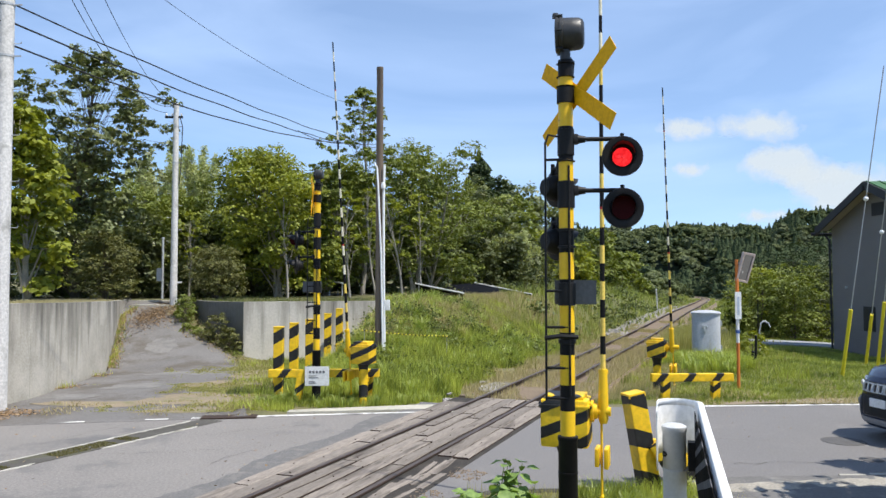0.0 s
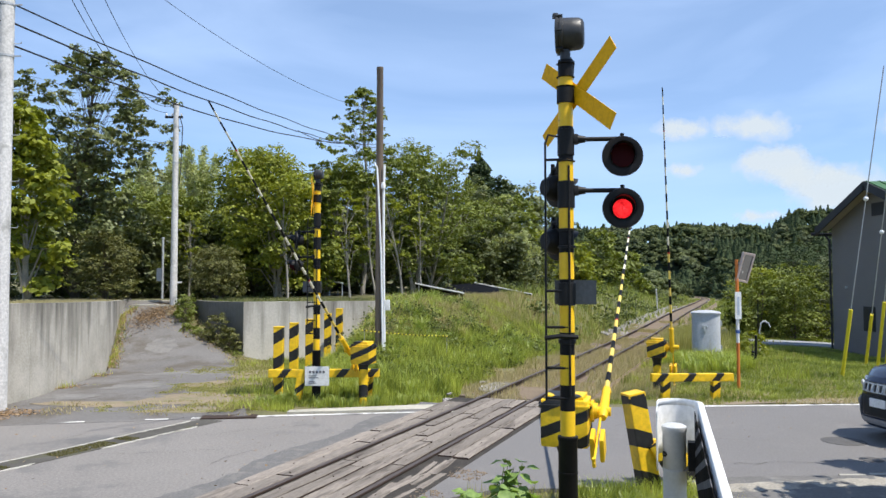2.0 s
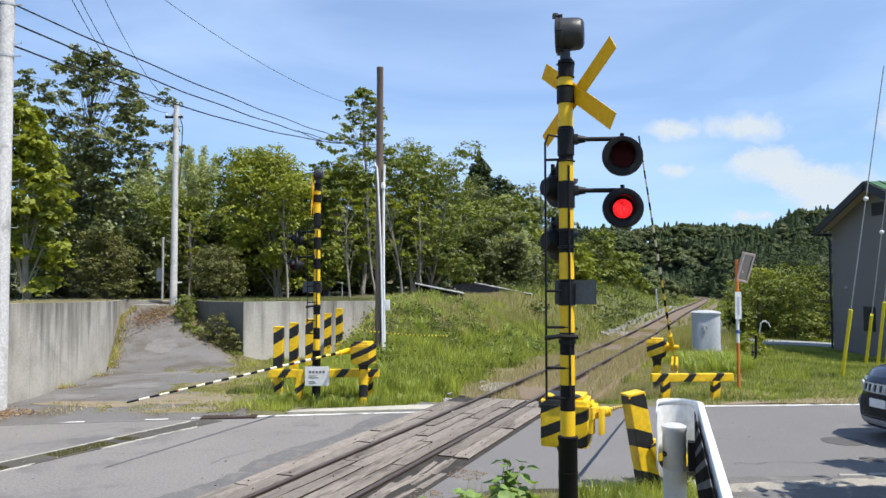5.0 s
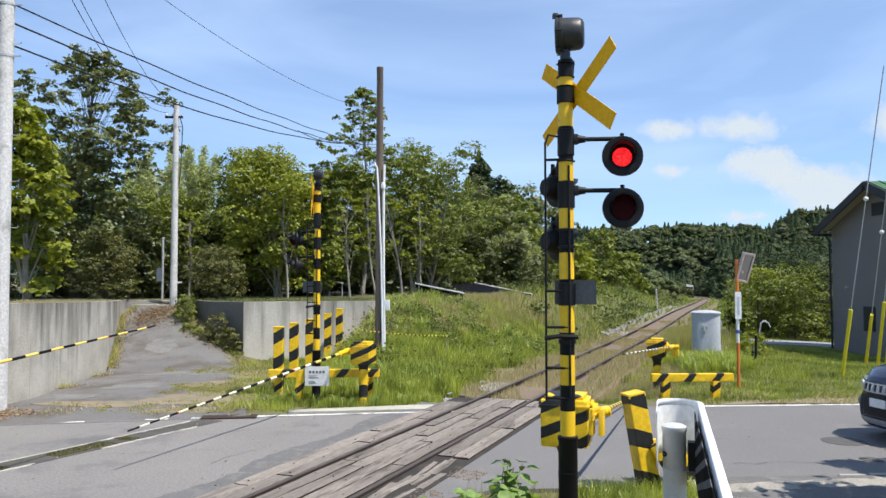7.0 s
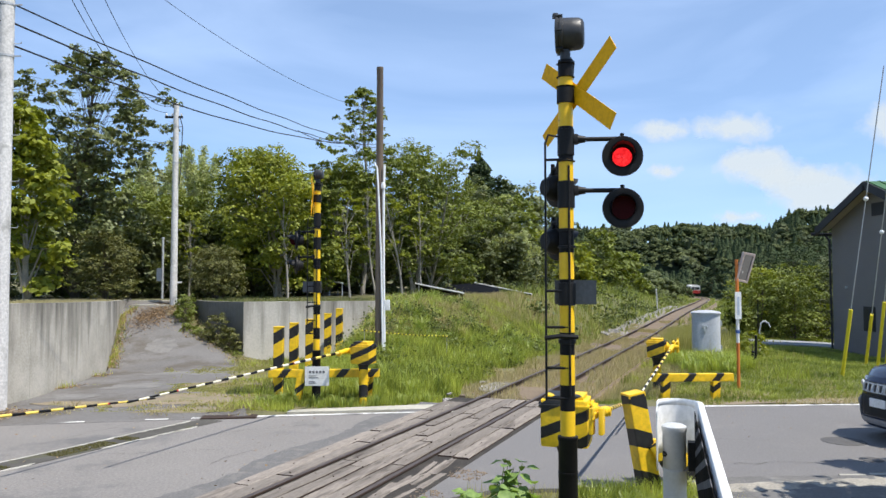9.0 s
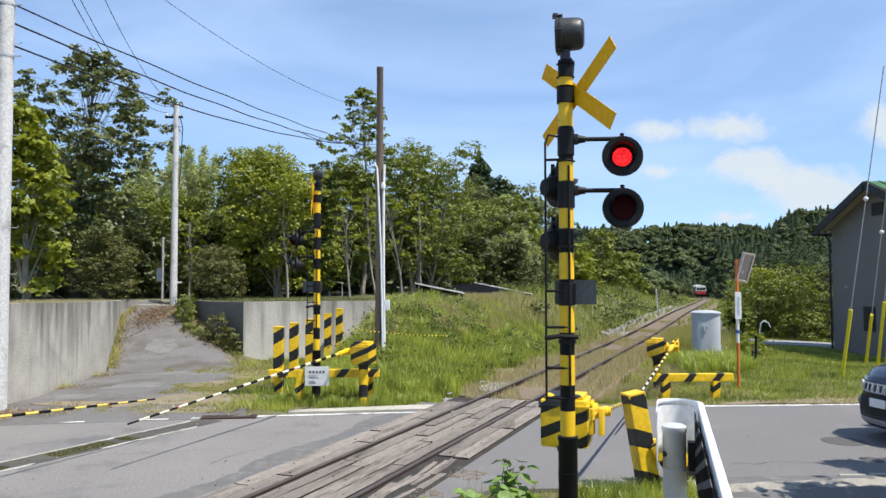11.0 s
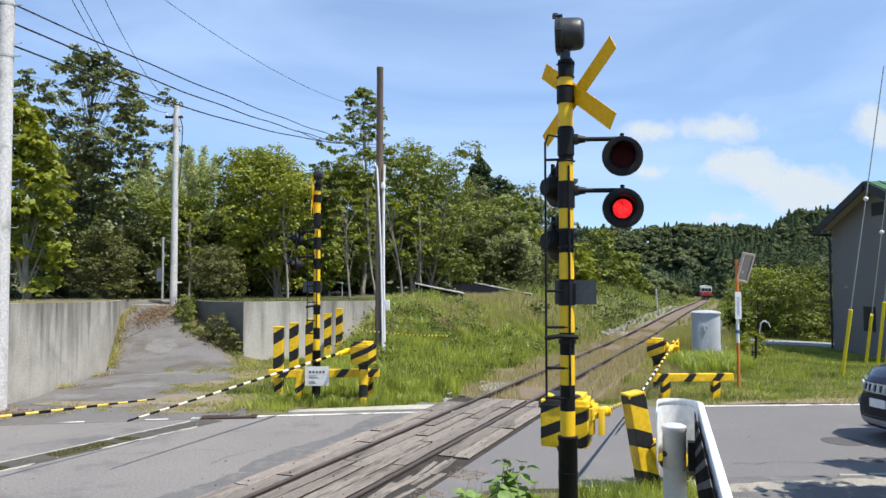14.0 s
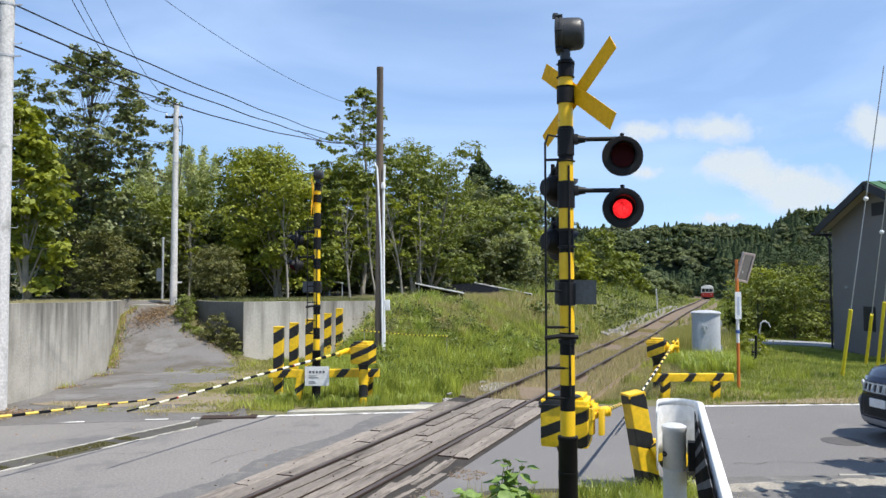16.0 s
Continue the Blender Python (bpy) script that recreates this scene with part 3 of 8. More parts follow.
def build_gutter():
    """Concrete channel across the road, filled with earth and weeds."""
    a, b = Vector((-7.6, 7.2, 0)), Vector((-4.18, 13.95, 0))
    d = (b - a).normalized()
    s = Vector((d.y, -d.x, 0))
    bm = bmesh.new()
    for o in (-0.27, 0.21):
        u, span = 0.0, (b - a).length
        while u < span - 0.3:
            L = min(random.uniform(0.25, 1.1), span - u)
            if random.random() > 0.16:
                rows = []
                for i in range(7):
                    c = a + d * (u + L * i / 6)
                    w = random.uniform(0.032, 0.065) * (0.5 if i in (0, 6) else 1.0)
                    e = o + random.uniform(-0.010, 0.010)
                    rows.append((c + s * e, c + s * (e + w)))
                prism(bm, [p.to_2d() for p, _ in rows] + [q.to_2d() for _, q in rows[::-1]], -0.2, random.uniform(0.010, 0.017))
            u += L
    ob = part("gutter_edge", bm, surface("pale_gutter_concrete", (0.50, 0.475, 0.42), (0.34, 0.32, 0.28), 0.9, 30, 1.8, bump=0.4, stain=(0.20, 0.19, 0.15), stain_scale=3.0))
    tagged(ob, "pale concrete edges of a drain channel across the road", "gutter", kind="structure")
    bm = bmesh.new()
    prism(bm, [(a - s * 0.25).to_2d(), (b - s * 0.24).to_2d(), (b + s * 0.23).to_2d(), (a + s * 0.24).to_2d()], -0.2, 0.007)
    ob = part("gutter_fill", bm, M_GUTTER)
    tagged(ob, "dark earth and moss in the drain channel", "gutter", kind="structure")
    # rusty cover plate at its upper end
    bm = bmesh.new()
    box(bm, -0.5, 0.5, -0.16, 0.16, 0, 0.03, 0.006, pose(-3.95, 14.2, 0.0, 0, 0, 8))
    tagged(part("drain_cover", bm, M_RAIL_SIDE), "rusty steel drain cover at the roadside", "drain cover", kind="structure")


build_gutter()


def build_apron():
    """Pale concrete slab beside the rails at the far road edge."""
    bm = bmesh.new()
    prism(bm, [(-1.1, 15.02), (0.1, 15.2), (0.36, 15.62), (-0.5, 15.52), (-3.0, 15.0), (-3.0, 14.75)], -0.2, [0.012, 0.012, 0.03, 0.03, 0.012, 0.012])
    tagged(part("apron", bm, surface("apron_concrete", (0.45, 0.425, 0.36), (0.35, 0.33, 0.275), 0.9, 25, 1.6, bump=0.3, stain=(0.28, 0.26, 0.20), stain_scale=2.5, stain_at=(0.56, 0.72))), "pale concrete slab beside the rails", "slab", kind="structure")


build_apron()


def build_driveways():
    """Worn asphalt on the near side of the road, and a drive by the house."""
    bm = bmesh.new()
    xs, ys = np.linspace(2.9, 16.0, 14), np.linspace(3.5, 9.75, 14)
    g = [[bm.verts.new((x, y + (0.05 * (x - 3) if y > 9 else 0), max(ground_z(x, y) + 0.085, -0.02 if y > 9.5 else 0.012))) for x in xs] for y in ys]
    for u, v in zip(g, g[1:]):
        for i in range(len(xs) - 1):
            bm.faces.new((u[i], u[i + 1], v[i + 1], v[i]))
    r = bmesh.ops.extrude_face_region(bm, geom=bm.faces[:])
    for v in r["geom"]:
        if isinstance(v, bmesh.types.BMVert):
            v.co.z -= 0.3
    tagged(part("near_pavement", bm, surface("broken_asphalt", (0.150, 0.144, 0.138), (0.100, 0.096, 0.092), 0.9, 25, 1.6, bump=0.7, bump_scale=50, stain=(0.23, 0.22, 0.20), stain_scale=1.8, stain_at=(0.55, 0.68), gmix=0.4), smooth=30), "broken grey asphalt beside the road", "pavement", kind="structure")
    bm = bmesh.new()
    xs, ys = np.linspace(13.0, 30.0, 18), np.linspace(0.0, 1.0, 4)
    g = [[bm.verts.new((x + 0.5 * f, 31.2 + 0.5 * math.exp(-1.2 * (x - 13)) + 2.1 * f, ground_z(x, 31.2 + 2.1 * f) + 0.06)) for x in xs] for f in ys]
    for u, v in zip(g, g[1:]):
        for i in range(len(xs) - 1):
            bm.faces.new((u[i], u[i + 1], v[i + 1], v[i]))
    r = bmesh.ops.extrude_face_region(bm, geom=bm.faces[:])
    for v in r["geom"]:
        if isinstance(v, bmesh.types.BMVert):
            v.co.z -= 0.25
    bmesh.ops.recalc_face_normals(bm, faces=bm.faces[:])
    tagged(part("house_drive", bm, surface("grey_drive_asphalt", (0.27, 0.28, 0.29), (0.22, 0.23, 0.24), 0.9, 20, 1.2, bump=0.3, stain=(0.24, 0.25, 0.25), stain_scale=1.5)), "pale grey asphalt drive beside the house", "drive", kind="structure")
    # darker repair strip of asphalt along the timbers
    bm = bmesh.new()
    rng = random.Random(8)
    left, right = [], []
    for i in range(110):
        y = 5.0 + i * 0.1
        x = track_x(y) - 1.16 / 0.928
        right.append((x, y))
        left.append((x - 0.36 - 0.10 * math.sin(i * 0.23) - 0.09 * rng.random(), y + 0.1 + 0.04 * rng.random()))
    prism(bm, left + right[::-1], -0.1, 0.005)
    bmesh.ops.triangulate(bm, faces=[f for f in bm.faces if len(f.verts) > 4])
    tagged(part("asphalt_repair", bm, surface("dark_asphalt", (0.145, 0.140, 0.136), (0.108, 0.105, 0.102), 0.85, 40, 1.8, bump=0.6, bump_scale=90, stain=(0.185, 0.175, 0.162), stain_scale=5, stain_at=(0.52, 0.66), gmix=0.4)), "darker ragged strip of repaired asphalt along the timbers", "road patch", kind="structure")
    # long cracks in the road
    bm = bmesh.new()
    for x0, y0, ang, n in ((-6.2, 11.8, 63, 12), (-5.0, 11.2, 8, 9), (-3.9, 12.6, 20, 8), (-3.2, 10.6, 75, 7), (4.0, 10.6, 5, 14), (5.2, 12.2, 170, 9), (3.0, 13.4, 12, 10)):
        p = Vector((x0, y0, 0.004))
        a = radians(ang)
        for k in range(n):
            a2 = a + rng.uniform(-0.5, 0.5)
            q = p + Vector((math.cos(a2), math.sin(a2), 0)) * rng.uniform(0.12, 0.3)
            w = Vector((-math.sin(a2), math.cos(a2), 0)) * rng.uniform(0.002, 0.005)
            bm.faces.new([bm.verts.new(v) for v in (p - w, q - w, q + w, p + w)])
            p = q
    tagged(part("road_cracks", bm, M_GUTTER), "thin dark cracks in the asphalt", "crack", kind="structure")


build_driveways()


def ragged_sheet(name, cx, cy, rx, ry, turn, seed, z, mat, label):
    """A thin patch with a ragged outline that follows the surface below it."""
    bm = bmesh.new()
    rng = random.Random(seed)
    rings = []
    ca, sa = math.cos(radians(turn)), math.sin(radians(turn))
    o = rng.uniform(0, 40)
    for f in (0.0, 0.2, 0.4, 0.6, 0.8, 1.0):
        ring = []
        for i in range(44):
            a = math.tau * i / 44
            k = f * (1 + 0.38 * noise.noise((math.cos(a) * 1.6 + o, math.sin(a) * 1.6, 0)) + 0.20 * noise.noise((math.cos(a) * 6 + o, math.sin(a) * 6, 3)) + rng.uniform(-0.05, 0.05))
            u, v = rx * k * math.cos(a), ry * k * math.sin(a)
            x, y = cx + u * ca - v * sa, cy + u * sa + v * ca
            ring.append(bm.verts.new((x, y, z(x, y))))
        rings.append(ring)
    for p, q in zip(rings, rings[1:]):
        for i in range(44):
            bm.faces.new((p[i], p[(i + 1) % 44], q[(i + 1) % 44], q[i]))
    bmesh.ops.remove_doubles(bm, verts=bm.verts, dist=1e-4)
    tagged(part(name, bm, mat), label, "dirt", kind="structure")


def build_dirt():
    lane = lambda x, y: max(ground_z(x, y) + 0.05, 0.0) + 0.011 + 0.031 * smooth(y, 14.6, 15.8)
    dirt = surface("trodden_dirt", (0.255, 0.205, 0.140), (0.190, 0.155, 0.108), 0.95, 26, 1.4, bump=0.6, bump_scale=40, stain=(0.17, 0.16, 0.085), stain_scale=2.0, stain_at=(0.5, 0.62), gmix=0.4)
    for k, (cx, cy, rx, ry, tn) in enumerate(((-5.0, 16.2, 1.5, 0.75, 8), (-5.3, 18.6, 0.9, 0.6, 20), (-7.1, 15.6, 1.2, 0.32, -4), (-5.1, 20.6, 0.6, 1.0, 0), (-4.9, 14.95, 1.0, 0.3, 8))):
        ragged_sheet("dirt_patch", cx, cy, rx, ry, tn, 300 + k, lane, dirt, "trodden brown dirt over the old asphalt lane")
    for k, (cx, cy, rx, ry, tn) in enumerate(((6.4, 16.25, 0.9, 0.22, 3), (8.3, 16.4, 1.5, 0.32, 3), (10.4, 16.4, 0.9, 0.25, 3), (7.2, 17.4, 0.35, 0.5, 10))):
        ragged_sheet("dirt_patch", cx, cy, rx, ry, tn, 340 + k, lambda x, y: ground_z(x, y) + 0.03 * noise.noise((x * 0.7, y * 0.7, 0.0)) + 0.014, dirt, "bare brown soil along the edge of the lawn")
    worn = surface("pale_worn_asphalt", (0.205, 0.196, 0.186), (0.165, 0.158, 0.150), 0.92, 24, 1.2, bump=0.6, bump_scale=50, stain=(0.150, 0.145, 0.138), stain_scale=3.0, stain_at=(0.5, 0.6), gmix=0.4)
    for k, (cx, cy, rx, ry, tn) in enumerate(((-7.3, 18.2, 0.7, 0.5, 20), (-6.9, 20.8, 1.0, 0.5, 10), (-8.0, 16.6, 0.6, 0.35, 0), (-8.9, 24.2, 0.5, 0.7, 20))):
        ragged_sheet("worn_patch", cx, cy, rx, ry, tn, 320 + k, lambda x, y: lane(x, y) - 0.002, worn, "worn pale patch in the old asphalt")
    # broken sandy shoulder along the near edge of the road
    bm = bmesh.new()
    rng = random.Random(9)
    far, near = [], []
    for i in range(90):
        x = 3.05 + i * 0.09
        e = float(np.interp(x, [p[0] for p in ROAD_NEAR], [p[1] for p in ROAD_NEAR]))
        far.append((x, e + 0.05 + 0.07 * noise.noise((x * 2.2, 1, 0)) + rng.uniform(-0.025, 0.025)))
        near.append((x, e - 0.52 + 0.12 * noise.noise((x * 1.5, 5, 0)) + rng.uniform(-0.03, 0.03)))
    a = [bm.verts.new((x, y, 0.034)) for x, y in near]
    c = [bm.verts.new((x, (y + v) / 2, 0.046)) for (x, y), (_, v) in zip(near, far)]
    b = [bm.verts.new((x, y, 0.007)) for x, y in far]
    for u, v in ((a, c), (c, b)):
        for i in range(89):
            bm.faces.new((u[i], u[i + 1], v[i + 1], v[i]))
    tagged(part("road_shoulder", bm, surface("sandy_shoulder", (0.33, 0.305, 0.26), (0.24, 0.222, 0.19), 0.95, 30, 2.2, bump=0.8, bump_scale=60, stain=(0.135, 0.130, 0.125), stain_scale=2.6, stain_at=(0.52, 0.6), gmix=0.4)), "broken pale sandy shoulder of the road", "road shoulder", kind="structure")


build_dirt()


def build_lane_head():
    """Two worn concrete slabs where the lane meets the terrace."""
    for i, (x0, x1, y0, z) in enumerate(((-11.75, -10.35, 28.7, 1.66), (-11.85, -10.2, 29.5, 1.80))):
        bm = bmesh.new()
        box(bm, x0, x1, y0, y0 + 0.75, z - 0.4, z, 0.03)
        tagged(part("lane_slab", bm, M_KERB), "worn concrete slab at the head of the lane", "slab", "slabs of the lane", "structure")


build_lane_head()


def road_edge_strip():
    """Broken pale concrete edging along the near side of the road."""
    rng = random.Random(21)
    x = 2.75
    while x < 9.0:
        L = rng.uniform(0.35, 0.8)
        y = float(np.interp(x + L / 2, [p[0] for p in ROAD_NEAR], [p[1] for p in ROAD_NEAR]))
        bm = bmesh.new()
        w = rng.uniform(0.06, 0.11)
        prism(bm, [(x, y - w), (x + L * 0.5, y - w + rng.uniform(-0.03, 0.03)), (x + L - 0.03, y - w), (x + L - rng.uniform(0.02, 0.07), y + w * 0.6), (x + L * 0.4, y + w * rng.uniform(0.4, 0.9)), (x + rng.uniform(0, 0.05), y + w * 0.7)], -0.1, 0.022 + rng.uniform(0, 0.008))
        tagged(part("edging_stone", bm, M_KERB), "broken pale concrete edging at the roadside", "kerb", "road edging", "structure")
        x += L


road_edge_strip()


def manhole(x, y, r, label):
    bm = bmesh.new()
    lathe(bm, [(r, -0.05), (r, 0.005), (r - 0.02, 0.007), (r - 0.025, 0.003), (r - 0.04, 0.003), (r - 0.045, 0.006), (0.0, 0.007)], 40)
    ob = part("manhole_cover", bm, surface("cast_iron_cover", (0.110, 0.104, 0.100), (0.080, 0.076, 0.073), 0.7, 60, 6, metal=0.2, bump=0.4))
    ob.matrix_world = pose(x, y, 0)
    tagged(ob, label, "manhole cover", kind="structure")


manhole(6.30, 12.1, 0.33, "round dark cast-iron manhole cover in the road")
manhole(6.05, 10.86, 0.16, "small round dark valve cover in the road")


# ---- the track ----
def track_frame(y):
    p = Vector((track_x(y), y, track_z(y) + 0.045))
    d = Vector((track_x(y + 0.5) - track_x(y - 0.5), 1.0, track_z(y + 0.5) - track_z(y - 0.5))).normalized()
    return p, d, Vector((d.y, -d.x, 0)).normalized()


def sweep(bm, ys, outline, mat=0):
    """Sweeps an outline of (side, height) along the track."""
    rings = []
    for y in ys:
        p, d, s = track_frame(y)
        rings.append([bm.verts.new(p + s * u + Vector((0, 0, v))) for u, v in outline])
    k = len(outline)
    for a, b in zip(rings, rings[1:]):
        for i in range(k):
            bm.faces.new((a[i], a[(i + 1) % k], b[(i + 1) % k], b[i])).material_index = mat
    bm.faces.new(rings[0][::-1]).material_index = mat
    bm.faces.new(rings[-1]).material_index = mat


TRACK_YS = list(np.arange(3.0, 40, 2.0)) + list(np.arange(40, 330, 6.0))


def build_track():
    for side in (-1, 1):
        c = side * 0.5665
        bm = bmesh.new()
        foot = [(c - 0.06, -0.14), (c + 0.06, -0.14), (c + 0.06, -0.128), (c + 0.008, -0.11), (c + 0.008, -0.035), (c + 0.033, -0.028), (c + 0.033, -0.004),
                (c + 0.024, 0.004), (c - 0.024, 0.004), (c - 0.033, -0.004), (c - 0.033, -0.028), (c - 0.008, -0.035), (c - 0.008, -0.11), (c - 0.06, -0.128)]
        sweep(bm, TRACK_YS, foot)
        for f in bm.faces:
            n = f.calc_center_median()
            if len(f.verts) == 4 and all(v.co.z - track_z(v.co.y) > 0.0395 for v in f.verts):
                f.material_index = 1
        tagged(part("rail", bm, [M_RAIL_SIDE, M_RAIL_TOP]), "rusty steel rail with a worn top", "rail", "rails of the track", "structure")
    bm = bmesh.new()
    sweep(bm, [y for y in TRACK_YS if y > 16.5], [(-2.3, -1.1), (2.3, -1.1), (1.35, -0.12), (-1.35, -0.12)])
    tagged(part("track_bed", bm, M_RUSTBED), "rust-brown stone bed of the track", "track bed", kind="structure")
    # sleepers beyond the crossing
    bm = bmesh.new()
    box(bm, -1.0, 1.0, -0.1, 0.1, -0.28, -0.135, 0.012)
    first = None
    y = 17.0
    while y < 120:
        p, d, s = track_frame(y)
        m = Matrix.Translation(p) @ Matrix(((s.x, d.x, 0), (s.y, d.y, 0), (0, 0, 1))).to_4x4()
        if first is None:
            first = part("sleeper", bm, M_PLANK)
            tagged(first, "weathered timber sleeper bedded in stones", "sleeper", "sleepers", "structure")
            first.matrix_world = m
        else:
            copy_thing(first, m)
        y += 0.62


build_track()

# ---- crossing gates ----
def banded_pole(bm, rings, cols, seg=24):
    """One round shaft of (radius, height) rings, a paint for each band."""
    made = [[bm.verts.new((r * math.cos(i * math.tau / seg), r * math.sin(i * math.tau / seg), z)) for i in range(seg)] for r, z in rings]
    for u, v, k in zip(made, made[1:], cols):
        for i in range(seg):
            bm.faces.new((u[i], u[(i + 1) % seg], v[(i + 1) % seg], v[i])).material_index = k
    bm.faces.new(made[0][::-1]).material_index = cols[0]
    bm.faces.new(made[-1]).material_index = cols[-1]


M_BUCK_YELLOW = surface("deep_yellow_enamel", (0.88, 0.44, 0.006), (0.80, 0.39, 0.006), 0.55, 25, 4, bump=0.03, spec=0.15)
M_ARM_YELLOW = surface("aged_yellow_band", (0.80, 0.58, 0.12), (0.68, 0.48, 0.09), 0.5, 30, 4, bump=0.03)
M_ARM_WHITE = surface("aged_white_band", (0.78, 0.72, 0.55), (0.66, 0.60, 0.44), 0.5, 30, 4, bump=0.03)


def arm_mesh(length, bands, gate):
    """The banded gate arm along z, with its yellow socket and counterweight."""
    bm = bmesh.new()
    z, k = 0.42, 0
    n = int(round((length - 0.42) / 0.2))
    cuts, cols = [0.42], []
    for i in range(n):
        z0, z1 = 0.42 + i * 0.2, 0.42 + (i + 1) * 0.2
        far = (n - i) % 2
        if far and (abs(z0 - 0.34 * length) < 0.2 or abs(z0 - length + 1.0) < 0.2):
            cuts += [z0 + 0.03, z1]
            cols += [3, 0]
        else:
            cuts.append(z1)
            cols.append(0 if far else (1 if z0 < length * bands else 2))
    banded_pole(bm, [(0.031 - 0.018 * c / length, c) for c in cuts], cols, 12)
    arm = part("arm", bm, [M_BLACK, M_ARM_YELLOW, M_ARM_WHITE, M_RED], gate, "black and yellow banded gate arm with red reflectors", smooth=40)
    bm = bmesh.new()
    lathe(bm, [(0.0, -0.14), (0.04, -0.13), (0.055, -0.08), (0.055, 0.12), (0.05, 0.3), (0.046, 0.46), (0.0, 0.47)], 16)
    rod(bm, (0, -0.08, 0), (0, 0.16, 0), 0.05, 0.05, 16)
    rod(bm, (0.02, 0, 0.41), (0.02, 0, 0.45), 0.055, 0.055, 12)
    part("socket", bm, M_YELLOW, arm, smooth=40)
    bm = bmesh.new()
    rod(bm, (0, 0.02, -0.1), (0, 0.02, -0.95), 0.014, 0.014, 10)
    box(bm, -0.05, 0.22, -0.055, -0.005, -0.62, -0.40, 0.02)
    box(bm, -0.05, 0.22, 0.045, 0.095, -0.60, -0.40, 0.02)
    rod(bm, (-0.05, 0.02, -0.92), (0.05, 0.02, -0.92), 0.02, 0.02, 8)
    part("counterweight", bm, M_YELLOW, arm, "yellow iron counterweight on a rod", smooth=40)
    return arm


def crossing_gate(x, y, heading, pivot, length, side, label, bands=0.45, bulk=1.0, drop=0.0):
    """A motor gate; heading is where the lowered arm points, in degrees from +y towards +x."""
    m = Matrix.Translation((x, y, 0)) @ pose(0, 0, 0, 0, 0, 90 - heading)
    gate = thing("crossing_gate", m, label, "crossing gate", "gates of the level crossing")
    bm = bmesh.new()
    y0, y1 = sorted((side * 0.14, side * (0.14 + 0.52 * bulk)))
    w, zt = 0.24 * bulk, pivot + 0.20 * bulk - drop
    box(bm, -w, w, y0, y1, pivot - 0.32 * bulk - drop, zt, 0.055 * bulk)
    # domed lid with its lip and hinge lugs
    box(bm, -w - 0.012, w + 0.012, y0 - 0.012, y1 + 0.012, zt - 0.085, zt - 0.055, 0.008)
    box(bm, -w * 0.84, w * 0.84, y0 + 0.05, y1 - 0.05, zt - 0.006, zt + 0.04, 0.025)
    for u in (-0.5, 0.5):
        box(bm, u * w - 0.03, u * w + 0.03, y0 - 0.03, y0 + 0.02, zt - 0.10, zt - 0.035, 0.008)
        box(bm, u * w - 0.025, u * w + 0.025, y1 - 0.02, y1 + 0.03, zt - 0.11, zt - 0.04, 0.008)
    part("motor_box", bm, M_HAZ_BOX if 0 < heading < 90 else M_HAZ_BOX_B, gate, "yellow motor box with slanting black bands", smooth=40)
    bm = bmesh.new()
    rod(bm, (0, side * 0.06, pivot), (0, side * 0.2, pivot), 0.085, 0.1, 18)
    rod(bm, (0, side * 0.10, pivot), (0, side * 0.13, pivot), 0.12, 0.12, 18)
    part("shaft_boss", bm, M_YELLOW, gate, smooth=40)
    bm = bmesh.new()
    c = side * (0.14 + 0.26 * bulk)
    lathe(bm, [(0.105, -0.1), (0.10, 0.03), (0.095, 0.05), (0.095, pivot - 0.32 * bulk - drop - 0.1), (0.13, pivot - 0.32 * bulk - drop + 0.01)], 18, m=pose(0, c, 0))
    part("stand", bm, M_BLACK if side > 0 and y < 12 else M_HAZ_POST, gate, smooth=40)
    arm = arm_mesh(length, bands, gate)
    arm.matrix_basis = pose(0, 0, pivot)
    return gate, arm


GATE_A, ARM_A = crossing_gate(-2.0, 16.17, 199.7, 1.06, 6.45, 1, "crossing gate with yellow and black motor box in tall grass", 0.25, 0.82)
GATE_B, ARM_B = crossing_gate(-6.72, 5.77, 19.6, 1.10, 6.58, 1, "crossing gate whose banded arm reaches over the road", 0.97)
GATE_C, ARM_C = crossing_gate(1.755, 8.4, 17.0, 1.09, 6.4, 1, "crossing gate with yellow and black motor box beside the signal", 0.6, 1.0, 0.06)
GATE_D, ARM_D = crossing_gate(5.39, 18.0, 204.0, 0.98, 6.1, -1, "crossing gate with yellow and black motor box on the grass verge", 0.35, 0.8)


